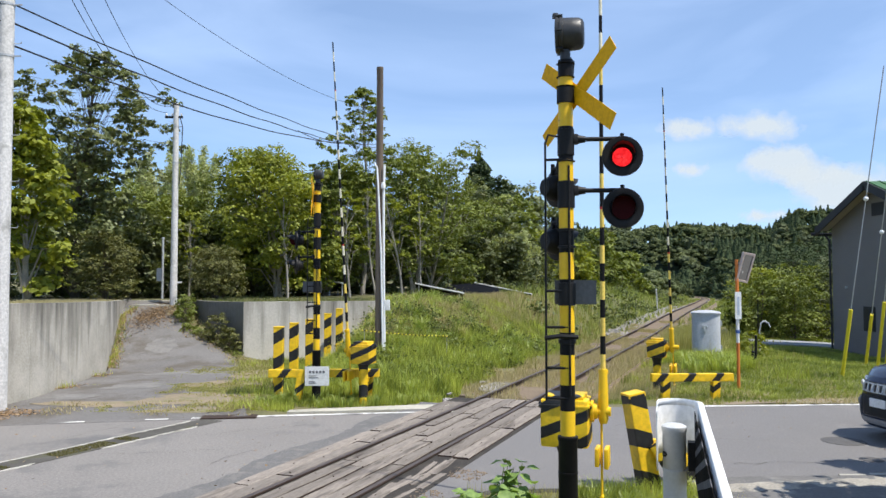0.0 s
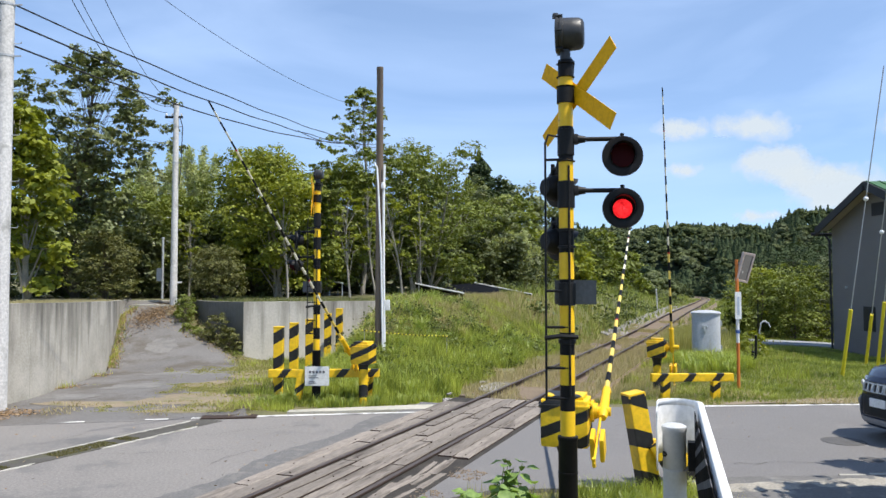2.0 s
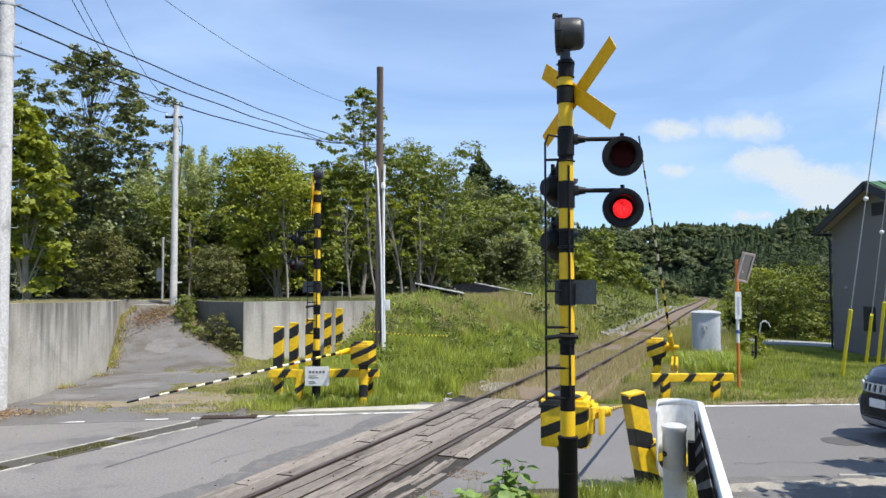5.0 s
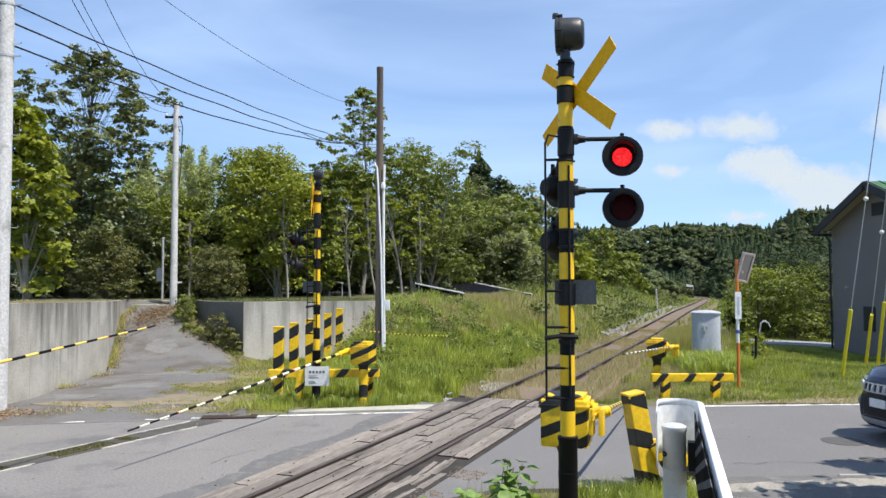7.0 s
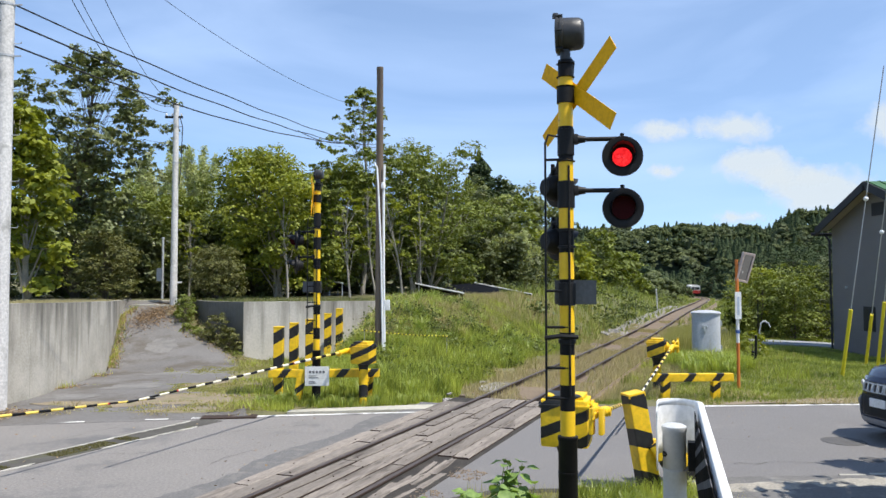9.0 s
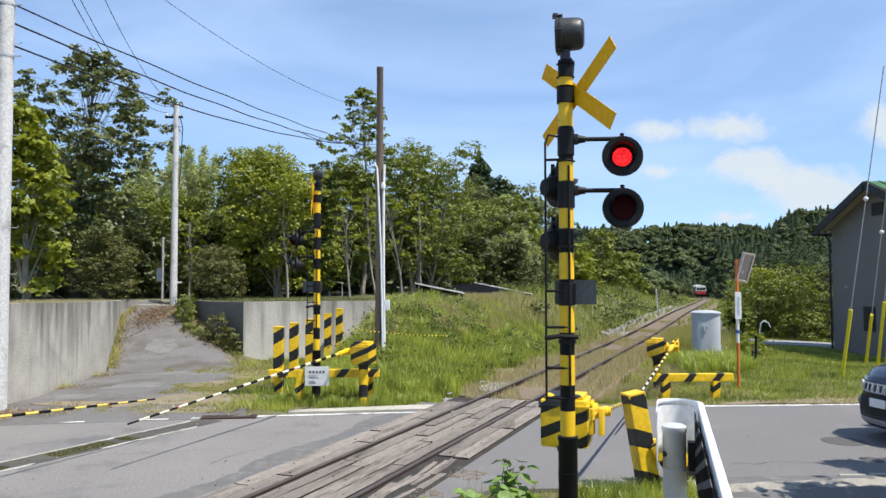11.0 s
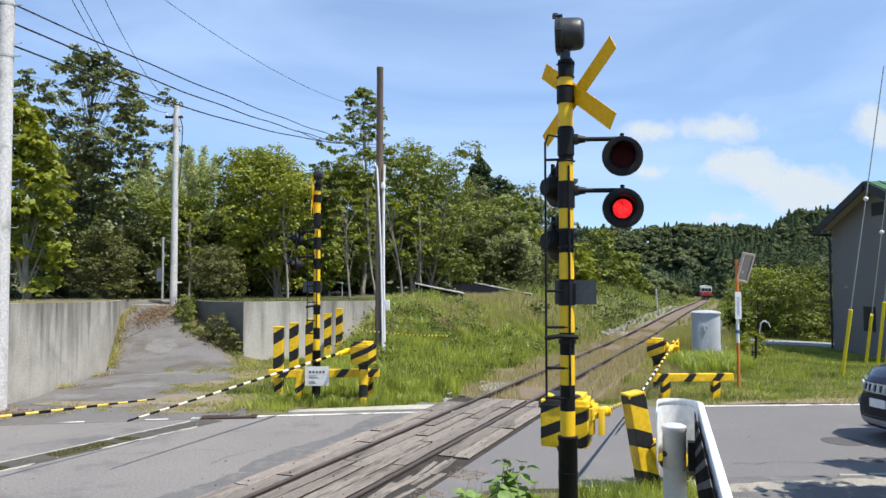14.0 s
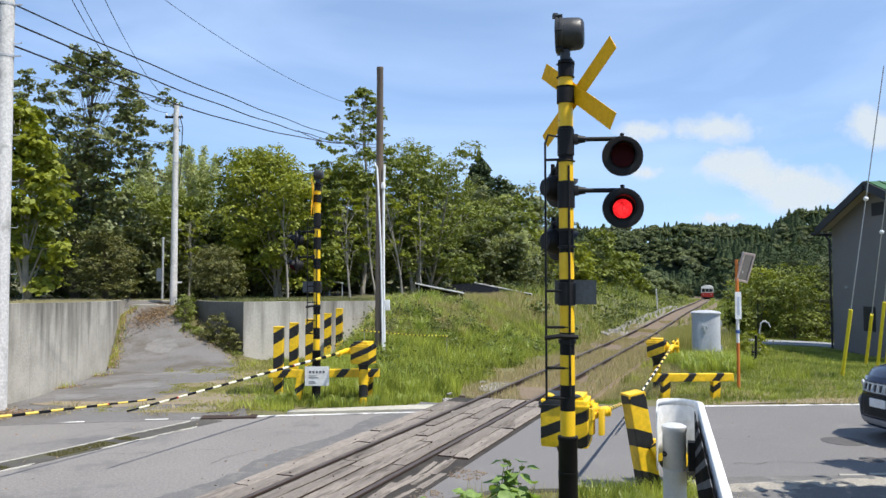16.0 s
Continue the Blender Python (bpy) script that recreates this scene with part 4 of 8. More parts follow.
# ---- crossing signals ----
def lamp_unit(parent, at, yaw, reach):
    """One flashing lamp on a bracket: at is the lamp's centre, reach the bracket's root."""
    c = Vector(at)
    turn = Matrix.Translation(c) @ pose(0, 0, 0, 0, 0, yaw)
    bm = bmesh.new()
    out = turn @ pose(0, 0, 0, 90)
    lathe(bm, [(0.098, 0.0), (0.135, 0.02), (0.187, 0.014), (0.191, 0.0), (0.187, -0.02), (0.13, -0.038), (0.115, -0.1), (0.08, -0.16), (0.0, -0.165)], 40, m=out)
    # open ring at the front
    bmesh.ops.delete(bm, geom=[f for f in bm.faces if len(f.verts) == 40], context="FACES")
    lamp = part("flashing_lamp", bm, M_IRON, parent, "round black lamp with red lens and visor", smooth=50)
    bm = bmesh.new()
    rings = []
    for i in range(25):
        a = radians(-35 + 250 * i / 24)
        long = 0.05 + 0.17 * max(0.0, math.sin(a)) ** 0.6
        rings.append((Vector((0.118 * math.cos(a), 0.0, 0.118 * math.sin(a))), Vector((0.112 * math.cos(a), -long, 0.112 * math.sin(a) - 0.02 * long))))
    for r in (1.0, 0.965):
        row = [(bm.verts.new((p.x * r, p.y, p.z * r)), bm.verts.new((q.x * r, q.y, q.z * r))) for p, q in rings]
        for u, v in zip(row, row[1:]):
            bm.faces.new((u[0], v[0], v[1], u[1]))
    bmesh.ops.transform(bm, matrix=turn, verts=bm.verts)
    part("visor", bm, M_IRON, lamp, smooth=40)
    bm = bmesh.new()
    lathe(bm, [(0.091, -0.045), (0.084, -0.028), (0.058, -0.012), (0.0, -0.004)], 28, m=out @ pose(0, 0, -0.015))
    part("lens", bm, M_LENS_LIT, lamp, "glowing red lens", smooth=60)
    # Added disc, no real lamp part: hides the glowing lens while it's off.
    bm = bmesh.new()
    lathe(bm, [(0.0, -0.0006), (0.108, -0.0006), (0.108, 0.0), (0.07, 0.0006), (0.0, 0.0008)], 28)
    bmesh.ops.transform(bm, matrix=pose(0, 0, 0, 90), verts=bm.verts)
    shutter = part("shutter", bm, M_LENS_DARK, lamp, "added dark red disc covering the lens while unlit", smooth=60)
    shutter.matrix_basis = turn @ pose(0, -0.03, 0)
    shutter["rest"] = [v for row in shutter.matrix_basis for v in row]
    bm = bmesh.new()
    top = turn @ Vector((0, 0.06, 0.18))
    root = Vector(reach)
    rod(bm, root, Vector((top.x, top.y, root.z)), 0.022, 0.022, 12)
    rod(bm, root, root + (Vector((top.x, top.y, root.z)) - root) * 0.25, 0.05, 0.03, 12)
    rod(bm, (top.x, top.y, root.z + 0.05), (top.x, top.y, top.z - 0.08), 0.02, 0.02, 10)
    rod(bm, (top.x, top.y, root.z), (top.x, top.y, root.z + 0.055), 0.008, 0.006, 8)
    lathe(bm, [(0.0, -0.05), (0.05, -0.045), (0.062, 0.0), (0.05, 0.045), (0.0, 0.05)], 14, m=Matrix.Translation(root))
    part("bracket", bm, M_IRON, lamp, smooth=40)
    return lamp, shutter


def collar(bm, z, h, r):
    lathe(bm, [(r - 0.02, z), (r, z + 0.006), (r, z + h - 0.006), (r - 0.02, z + h)], 24)


LENS_COVERS = []
M_SPEAKER = surface("weathered_iron", (0.030, 0.031, 0.033), (0.055, 0.055, 0.056), 0.4, 30, 7, metal=0.2, bump=0.25, stain=(0.14, 0.13, 0.12), stain_scale=12, stain_at=(0.60, 0.72))
# Notice board grey, set darker for the shade on its back.
M_BACK = surface("shaded_grey_metal", (0.13, 0.13, 0.13), (0.10, 0.10, 0.10), 0.6, 30, 5, metal=0.3, bump=0.05)


def crossing_signal(x, y, turn, front, label, drum=1.0):
    """Signal post with speaker, crossbuck, four lamps and a ladder; local -y faces the traffic."""
    sig = thing("crossing_signal", pose(x, y, 0, 0, 0, turn), label, "crossing signal", "signals of the level crossing")
    bm = bmesh.new()
    edges = [0.0, 0.05, 1.07, 1.30, 1.54, 1.82, 2.03, 2.30, 2.53, 2.78, 3.01, 3.20, 3.46, 3.66, 3.98, 4.21, 4.36, 4.45, 4.62]
    cols = [1, 1, 0, 1, 0, 1, 0, 1, 0, 1, 0, 1, 0, 1, 0, 1, 0, 1]
    banded_pole(bm, [(0.070, z) for z in edges], cols)
    part("post", bm, [M_YELLOW, M_BLACK], sig, "yellow and black banded steel post", smooth=40)
    bm = bmesh.new()
    lathe(bm, [(0.16, 0.0), (0.16, 0.03), (0.092, 0.05), (0.088, 1.02), (0.096, 1.03), (0.096, 1.06), (0.07, 1.07)], 24)
    collar(bm, 0.72, 0.02, 0.095)
    part("base_sleeve", bm, M_BLACK, sig, smooth=40)
    for z, h, r in ((1.92, 0.05, 0.083), (2.28, 0.22, 0.082), (2.82, 0.03, 0.084), (2.98, 0.03, 0.084), (3.2, 0.26, 0.082), (3.64, 0.02, 0.088), (3.70, 0.26, 0.080), (4.2, 0.16, 0.084), (4.36, 0.012, 0.09), (4.45, 0.015, 0.088), (4.58, 0.012, 0.088)):
        bm = bmesh.new()
        collar(bm, z, h, r)
        part("clamp", bm, M_IRON, sig, smooth=40)
    # speaker drum on top
    bm = bmesh.new()
    rod(bm, (0, 0, 4.55), (0, 0, 4.65 + 0.07 * drum), 0.05, 0.05, 16)
    d = pose(0.05 * drum, 0, 4.65 + 0.225 * drum, 0, -90, -12) @ Matrix.Scale(drum, 4)
    lathe(bm, [(0.0, -0.135), (0.10, -0.132), (0.135, -0.115), (0.150, -0.085), (0.156, 0.0), (0.158, 0.065), (0.176, 0.07), (0.176, 0.095), (0.168, 0.098), (0.168, 0.105), (0.176, 0.108), (0.174, 0.135), (0.160, 0.14), (0.150, 0.112), (0.05, 0.10), (0.0, 0.10)], 36, m=d)
    for k in range(6):
        w = math.tau * (k + 0.5) / 6
        box(bm, 0.165, 0.195, -0.014, 0.014, 0.068, 0.132, 0.003, d @ pose(0, 0, 0, 0, 0, math.degrees(w)))
    box(bm, -0.12, -0.07, -0.03, 0.03, 0.155, 0.2, 0.01, pose(0, 0, 4.65 + 0.225 * drum) @ Matrix.Scale(drum, 4))
    tube(bm, [(0.02, 0.02, 4.69), (0.09, 0.06, 4.62), (0.075, 0.05, 4.45)], 0.012, 6)
    part("warning_speaker", bm, M_SPEAKER, sig, "dark drum-shaped warning speaker", smooth=40)
    # crossbuck of two crossed boards
    for i, a in enumerate((34, -34)):
        bm = bmesh.new()
        box(bm, -0.64, 0.64, -0.003, 0.003, -0.08, 0.08, 0.002, pose(front[4], front[5], 4.28) @ pose(0, 0, 0, 0, 0, front[0]) @ pose(0, 0.008 * i, 0, 0, a, 0))
        part("crossbuck_board", bm, M_BUCK_YELLOW, sig, "yellow crossbuck board")
    bm = bmesh.new()
    box(bm, -0.05, 0.05, 0.06, 0.14, 4.2, 4.36, 0.008)
    part("crossbuck_bracket", bm, M_IRON, sig)
    # lamps
    for at, yaw, reach, grp in front[2]:
        lamp, sh = lamp_unit(sig, at, yaw, reach)
        LENS_COVERS.append((sh, grp))
    # ladder
    bm = bmesh.new()
    tube(bm, [(-0.07, -0.02, 3.88), (-0.17, -0.02, 3.90), (-0.2, -0.02, 3.82), (-0.2, -0.02, 1.40)], 0.011, 8)
    tube(bm, [(0.012, -0.082, 3.6), (0.012, -0.082, 1.45)], 0.011, 8)
    for z in (3.66, 2.42, 2.08, 1.70, 1.42):
        rod(bm, (-0.2, -0.02, z), (0.0, -0.06, z), 0.013, 0.013, 8)
    tube(bm, [(-0.22, -0.06, 1.98), (-0.08, -0.09, 2.0), (0.09, -0.07, 1.99)], 0.022, 8)
    part("ladder", bm, M_IRON, sig, "thin black climbing rungs", smooth=40)
    bm = bmesh.new()
    box(bm, front[3] - 0.20, front[3] + 0.20, 0.1, 0.112, 2.29, 2.52, 0.004)
    part("notice_board", bm, M_BACK, sig, "back of a metal notice board, darkened for its shade")
    return sig


NEAR_LAMPS = [((0.515, -0.10, 3.685), -10, (0.07, 0, 3.86), 0), ((0.515, -0.10, 3.195), -10, (0.07, 0, 3.37), 1),
              ((-0.045, 0.22, 3.42), 118, (-0.03, 0.06, 3.60), 0), ((-0.045, 0.22, 2.90), 118, (-0.03, 0.06, 3.08), 1)]
crossing_signal(1.17, 7.2, 0, (-63, 0, NEAR_LAMPS, 0.10, 0.095, -0.05), "yellow and black level crossing signal with red lamps")
FAR_LAMPS = [((-0.46, 0.05, 3.40), -72, (-0.05, 0, 3.58), 0), ((-0.46, 0.05, 2.86), -72, (-0.05, 0, 3.04), 1)]
crossing_signal(-2.68, 16.2, 0, (97, 0, FAR_LAMPS, -0.12, -0.10, 0.0), "yellow and black level crossing signal behind a guard frame", 0.66)

# ---- barriers, posts and boxes round the crossing ----
def square_post(name, h, w, material, parent, m, lean=0.0):
    bm = bmesh.new()
    box(bm, -w / 2, w / 2, -w / 2, w / 2, -0.2, h, 0.018, pose(0, 0, 0, 0, lean, 0))
    ob = part(name, bm, material, parent)
    ob.matrix_basis = m
    return ob


def guard_frame(x, y, turn, length, legs, zbeam, label, leg_w=0.17):
    """A timber beam on short posts, painted yellow and black."""
    g = thing("guard_frame", pose(x, y, 0, 0, 0, turn), label, "guard rail", "guard frames")
    bm = bmesh.new()
    box(bm, 0, length, -0.085, 0.085, zbeam - 0.085, zbeam + 0.085, 0.02)
    part("beam", bm, M_HAZ_BEAM, g)
    for px_, py_, h, lean in legs:
        square_post("leg", h, leg_w, M_HAZ_LEG, g, pose(px_, py_, 0), lean)
    return g


guard_frame(-3.72, 16.35, 2, 2.36, [(0.12, 0.5, 0.55, 0), (0.62, 0.0, 0.5, 8), (1.98, 0.0, 0.52, 10), (2.1, 0.12, 0.52, 6)], 0.56, "yellow and black timber guard frame in the grass")
guard_frame(4.55, 16.75, 3, 1.82, [(0.3, 0.0, 0.36, 4), (1.42, 0.0, 0.36, 3)], 0.42, "yellow and black timber guard frame on the verge")

for bx, by, bh, bt in ((-3.80, 17.7, 1.46, 0), (-3.76, 19.3, 1.46, 3), (-3.66, 21.0, 1.47, 0), (-3.56, 23.6, 1.52, 4), (-3.42, 25.2, 1.62, -3)):
    b = thing("hazard_post", pose(bx, by, 0, 0, 0, bt), "square yellow post with slanting black bands", "post", "row of hazard posts")
    square_post("post", bh, 0.215, M_HAZ_POST, b, pose(0, 0, 0))
    bm = bmesh.new()
    box(bm, -0.114, 0.114, -0.114, 0.114, bh - 0.008, bh + 0.022, 0.01)
    part("cap", bm, M_YELLOW, b)

# leaning timber post and low rail beside the road
gp = thing("guard_frame", pose(2.465, 9.42, 0, 0, 0, 0), "leaning yellow and black timber guard post by the road", "guard rail", "guard frames")
square_post("leg", 1.17, 0.225, hazard("hazard_big_post", (0.30, 0.15, 1.0), 0.48, 0.60, share=0.58), gp, pose(0.05, 0, 0, 0, 0, 14), -10)
bm = bmesh.new()
box(bm, 0.0, 0.62, -0.06, 0.06, -0.085, 0.085, 0.02, pose(0.10, -0.12, 0.56, 0, 58, -12))
part("brace", bm, M_HAZ_LEG, gp)
bm = bmesh.new()
box(bm, -0.112, 0.112, -0.112, 0.112, -0.03, 0.028, 0.012, pose(0.05, 0, 0, 0, 0, 14) @ pose(0, 0, 0, 0, -10, 0) @ pose(0, 0, 1.15))
part("cap", bm, M_YELLOW, gp)
bm = bmesh.new()
box(bm, 0.0, 0.72, -0.09, 0.09, -0.09, 0.09, 0.02, pose(0.05, 0.22, 0.48, 0, 14, 8))
part("beam", bm, M_HAZ_BEAM, gp)
square_post("leg", 0.34, 0.2, M_HAZ_POST, gp, pose(0.62, 0.3, 0, 0, 0, 10), 0)


def notice():
    """White notice hung on the guard frame; its writing is too small to read."""
    n = thing("notice_sign", pose(-2.61, 15.88, 0.36, 4, 0, 2), "white notice panel with small dark writing on a guard frame", "sign")
    bm = bmesh.new()
    box(bm, -0.25, 0.25, -0.006, 0.006, 0.0, 0.40, 0.004)
    part("panel", bm, M_WHITE, n)
    bm = bmesh.new()
    for i in range(5):
        box(bm, -0.165 + i * 0.07, -0.12 + i * 0.07, -0.010, -0.0065, 0.262, 0.312)
    part("heading_bars", bm, M_PRINT, n)
    bm = bmesh.new()
    for r, w in ((0.2, 0.16), (0.16, 0.2), (0.08, 0.12), (0.05, 0.15)):
        box(bm, -0.17, -0.17 + w, -0.010, -0.0065, r, r + 0.014)
    part("text_bars", bm, M_PRINT, n)


notice()


def w_beam_guardrail():
    """White steel guardrail with a rounded end, running back past the camera."""
    g = thing("guardrail", pose(-0.004, 0, -0.022), "white steel guardrail with rounded end on a grey post", "guardrail")
    d = Vector((-0.28, -0.96, 0))
    s = Vector((0.96, -0.28, 0))
    a = Vector((1.318, 3.98, 0))
    path = [a + d * k for k in (4.5, 3.0, 2.0, 1.2, 0.5, 0.0)]
    c = a - s * 0.096
    for i in range(1, 9):
        t = radians(180 * i / 8)
        path.append(c + s * 0.096 * math.cos(t) - d * 0.10 * math.sin(t))
    path.append(path[-1] + d * 0.35)
    prof = [(0.0, 1.55), (0.0, 1.62), (0.004, 1.72), (0.0, 1.82), (0.0, 1.888), (0.005, 1.899), (0.012, 1.903), (0.026, 1.903), (0.034, 1.897), (0.037, 1.885), (0.037, 1.86)]
    bm = bmesh.new()
    rows = []
    for i, p in enumerate(path):
        t = (path[min(i + 1, len(path) - 1)] - path[max(i - 1, 0)]).normalized()
        n = Vector((t.y, -t.x, 0))
        flat = 1.0 if i < 6 else 0.15
        low = 1.0 if i < 7 else 0.80          # the rolled end is shallower than the beam
        rows.append([bm.verts.new((p + n * u * flat).to_2d().to_3d() + Vector((0, 0, 1.9 - (1.9 - z) * low))) for u, z in prof])
    for u, v in zip(rows, rows[1:]):
        for i in range(len(prof) - 1):
            bm.faces.new((u[i], u[i + 1], v[i + 1], v[i]))
    bmesh.ops.recalc_face_normals(bm, faces=bm.faces)
    beam = part("rail_beam", bm, M_WHITE, g, "white ribbed steel beam", smooth=35)
    so = beam.modifiers.new("thickness", "SOLIDIFY")
    so.thickness = 0.006
    bm = bmesh.new()
    lathe(bm, [(0.056, 0.9), (0.056, 1.785), (0.060, 1.79), (0.060, 1.812), (0.045, 1.822), (0.0, 1.824)], 28, m=pose(1.147, 3.80, 0))
    rod(bm, (1.147, 3.80, 1.60), (1.147, 3.80, 1.607), 0.059, 0.059, 28)
    part("post", bm, M_POST, g, "round grey steel post with white cap", smooth=40)
    bm = bmesh.new()
    p0, p1 = a + d * 0.20 - s * 0.013, a + d * 4.4 - s * 0.013
    prism(bm, [p0.to_2d(), p1.to_2d(), (p1 - s * 0.004).to_2d(), (p0 - s * 0.004).to_2d()], 1.56, 1.886)
    sheet = hazard("grey_hazard", (0.0, 0.28, 1.0), 0.08, 0.0, (0.120, 0.120, 0.125), 0.36)
    skin = sheet.node_tree.nodes["Principled BSDF"]
    skin.inputs["Roughness"].default_value, skin.inputs["Specular IOR Level"].default_value = 0.95, 0.02
    part("striped_sheet", bm, sheet, g, "grey and black striped sheet")
    bm = bmesh.new()
    m = pose(1.21, 3.79, 1.66, 0, 0, -16)
    box(bm, 0.0, 0.07, -0.03, 0.03, -0.06, 0.08, 0.006, m)
    rod(bm, m @ Vector((0.02, 0, 0.05)), m @ Vector((0.11, 0, 0.05)), 0.012, 0.012, 10)
    rod(bm, m @ Vector((0.02, 0, -0.04)), m @ Vector((0.11, 0, -0.04)), 0.012, 0.012, 10)
    part("bolt_bracket", bm, M_IRON, g, "dark steel bracket and bolts")
    bm = bmesh.new()
    rod(bm, (1.085, 3.78, 1.68), (1.105, 3.78, 1.68), 0.014, 0.014, 6)
    part("bolt", bm, M_IRON, g)


w_beam_guardrail()


# ---- poles and wires ----
def concrete_pole(x, y, z0, top, r0, r1, label, bands):
    p = thing("utility_pole", pose(x, y, z0), label, "utility pole", "utility poles")
    bm = bmesh.new()
    h = top - z0
    lathe(bm, [(r0, -0.5), (r0, 0.0), (r0 + (r1 - r0) * 0.5, h * 0.5), (r1, h), (r1 * 0.6, h + 0.02), (0, h + 0.02)], 24)
    part("shaft", bm, M_POLE, p, smooth=40)
    for z in bands:
        bm = bmesh.new()
        r = r0 + (r1 - r0) * z / h
        lathe(bm, [(r - 0.01, z), (r + 0.008, z + 0.004), (r + 0.008, z + 0.05), (r - 0.01, z + 0.054)], 24)
        box(bm, r, r + 0.16, -0.012, 0.012, z + 0.015, z + 0.04)
        part("band", bm, M_STEEL, p, smooth=40)
    z, k = 2.2, 0
    while z < h - 0.4:
        bm = bmesh.new()
        r = r0 + (r1 - r0) * z / h
        sg = 1 if k % 2 else -1
        tube(bm, [(sg * (r - 0.02), 0, z), (sg * (r + 0.15), 0, z), (sg * (r + 0.165), 0, z + 0.035)], 0.009, 6)
        part("step_bolt", bm, M_STEEL, p, smooth=40)
        z += 0.46
        k += 1
    return p


concrete_pole(-8.72, 15.0, 0.0, 9.4, 0.175, 0.135, "pale grey concrete utility pole beside the wall", (6.98, 8.02))
pole_n = concrete_pole(-10.25, 29.0, 1.85, 9.36, 0.135, 0.10, "slim grey concrete utility pole on the terrace", (5.2, 6.6))
bm = bmesh.new()
box(bm, -0.42, 0.25, -0.04, 0.04, 6.95, 7.03, 0.006)
part("crossarm", bm, M_IRON, pole_n)
for ix in (-0.38, -0.15, 0.2):
    bm = bmesh.new()
    lathe(bm, [(0.02, 7.03), (0.045, 7.06), (0.03, 7.09), (0.045, 7.12), (0.0, 7.16)], 12, m=pose(ix, 0, 0))
    part("insulator", bm, M_WHITE, pole_n, smooth=40)
bm = bmesh.new()
tube(bm, [(0.16, -0.05, 7.0), (0.27, -0.05, 6.6), (0.22, -0.05, 5.0), (0.17, -0.05, 4.4)], 0.018, 6)
part("down_cable", bm, M_WIRE, pole_n)
bm = bmesh.new()
box(bm, 0.0, 0.0 + 0.3, -0.02, 0.02, 0.62, 0.68)
part("name_plate", bm, M_WHITE, pole_n)

mp = thing("meter_post", pose(-10.9, 29.6, 1.85), "thin grey steel post with meter box under the trees", "post")
bm = bmesh.new()
rod(bm, (0, 0, 0), (0, 0, 2.35), 0.045, 0.045, 12)
rod(bm, (0, 0, 2.35), (0, 0, 2.40), 0.06, 0.05, 12)
part("shaft", bm, M_STEEL, mp, smooth=40)
bm = bmesh.new()
box(bm, -0.2, 0.02, -0.1, 0.05, 0.7, 1.2, 0.01)
part("meter_box", bm, M_CABINET, mp)

wp = thing("wooden_pole", pose(-1.7815, 21.3, 0.564) @ Matrix.Diagonal((0.968, 0.968, 0.968, 1)), "old brown timber pole with white conduits", "utility pole", "utility poles")
bm = bmesh.new()
lathe(bm, [(0.125, -0.5), (0.12, 0.0), (0.095, 8.2), (0.10, 8.21), (0.10, 8.28), (0.0, 8.3)], 20)
part("shaft", bm, M_OLDWOOD, wp, smooth=40)
bm = bmesh.new()
tube(bm, [(-0.14, -0.14, 5.45), (-0.06, -0.15, 5.3), (-0.02, -0.16, 4.6), (0.06, -0.16, 2.8), (0.12, -0.15, 0.0), (0.17, -0.17, -0.6)], 0.028, 8)
part("conduit", bm, M_CONDUIT, wp, "white plastic conduit", smooth=40)
bm = bmesh.new()
tube(bm, [(0.15, -0.12, 5.4), (0.13, -0.14, 4.4), (0.135, -0.14, 2.4), (0.17, -0.14, 0.2), (0.22, -0.16, -0.6)], 0.034, 8)
part("conduit", bm, M_CONDUIT, wp, "white plastic conduit", smooth=40)
bm = bmesh.new()
lathe(bm, [(0.0, 0.0), (0.06, 0.0), (0.07, 0.1), (0.05, 0.17), (0.0, 0.19)], 16, m=pose(0.12, -0.16, 4.7))
box(bm, 0.18, 0.32, -0.18, -0.08, 1.2, 1.5, 0.02)
part("junction_cap", bm, M_WHITE, wp, smooth=40)


def wire(a, b, sag, r, name="overhead_wire", wave=0.0, k=28):
    a, b = Vector(a), Vector(b)
    pts = []
    for i in range(k + 1):
        f = i / k
        p = a.lerp(b, f)
        p.z -= sag * 4 * f * (1 - f)
        p.z += wave * math.sin(f * 37.0 + a.z) * (0.4 + 0.6 * f)
        pts.append(p)
    bm = bmesh.new()
    tube(bm, pts, r, 6)
    tagged(part(name, bm, M_WIRE), "dark sagging overhead cable", "wire", "overhead wires")


wire((-8.66, 15.0, 8.08), (-3.91, 45.0, 10.46), 0.27, 0.017, wave=0.03)
wire((-8.72, 15.0, 7.72), (-5.01, 45.0, 10.58), 0.30, 0.019, wave=0.03)
wire((-8.80, 15.0, 7.30), (-3.24, 45.0, 10.75), 0.70, 0.019, wave=0.02)
wire((-8.72, 15.0, 8.05), (-13.0, 6.0, 7.6), 0.1, 0.022)
wire((-8.72, 15.0, 7.69), (-13.0, 6.0, 7.3), 0.1, 0.022)
wire((-8.72, 15.0, 7.27), (-13.0, 6.0, 6.9), 0.1, 0.022)
wire((-5.85, 30.5, 8.62), (-4.55, 39.5, 9.90), 0.30, 0.016)
wire((-10.62, 29.0, 9.02), (-7.73, 15.0, 8.72), 0.70, 0.009)
wire((-10.35, 29.0, 9.30), (-7.44, 15.0, 8.51), 0.80, 0.009)
wire((-10.20, 29.0, 9.28), (-7.00, 15.0, 8.64), 0.50, 0.008)
wire((-2.42, 30.0, 9.32), (-5.87, 15.0, 8.37), 0.48, 0.006)


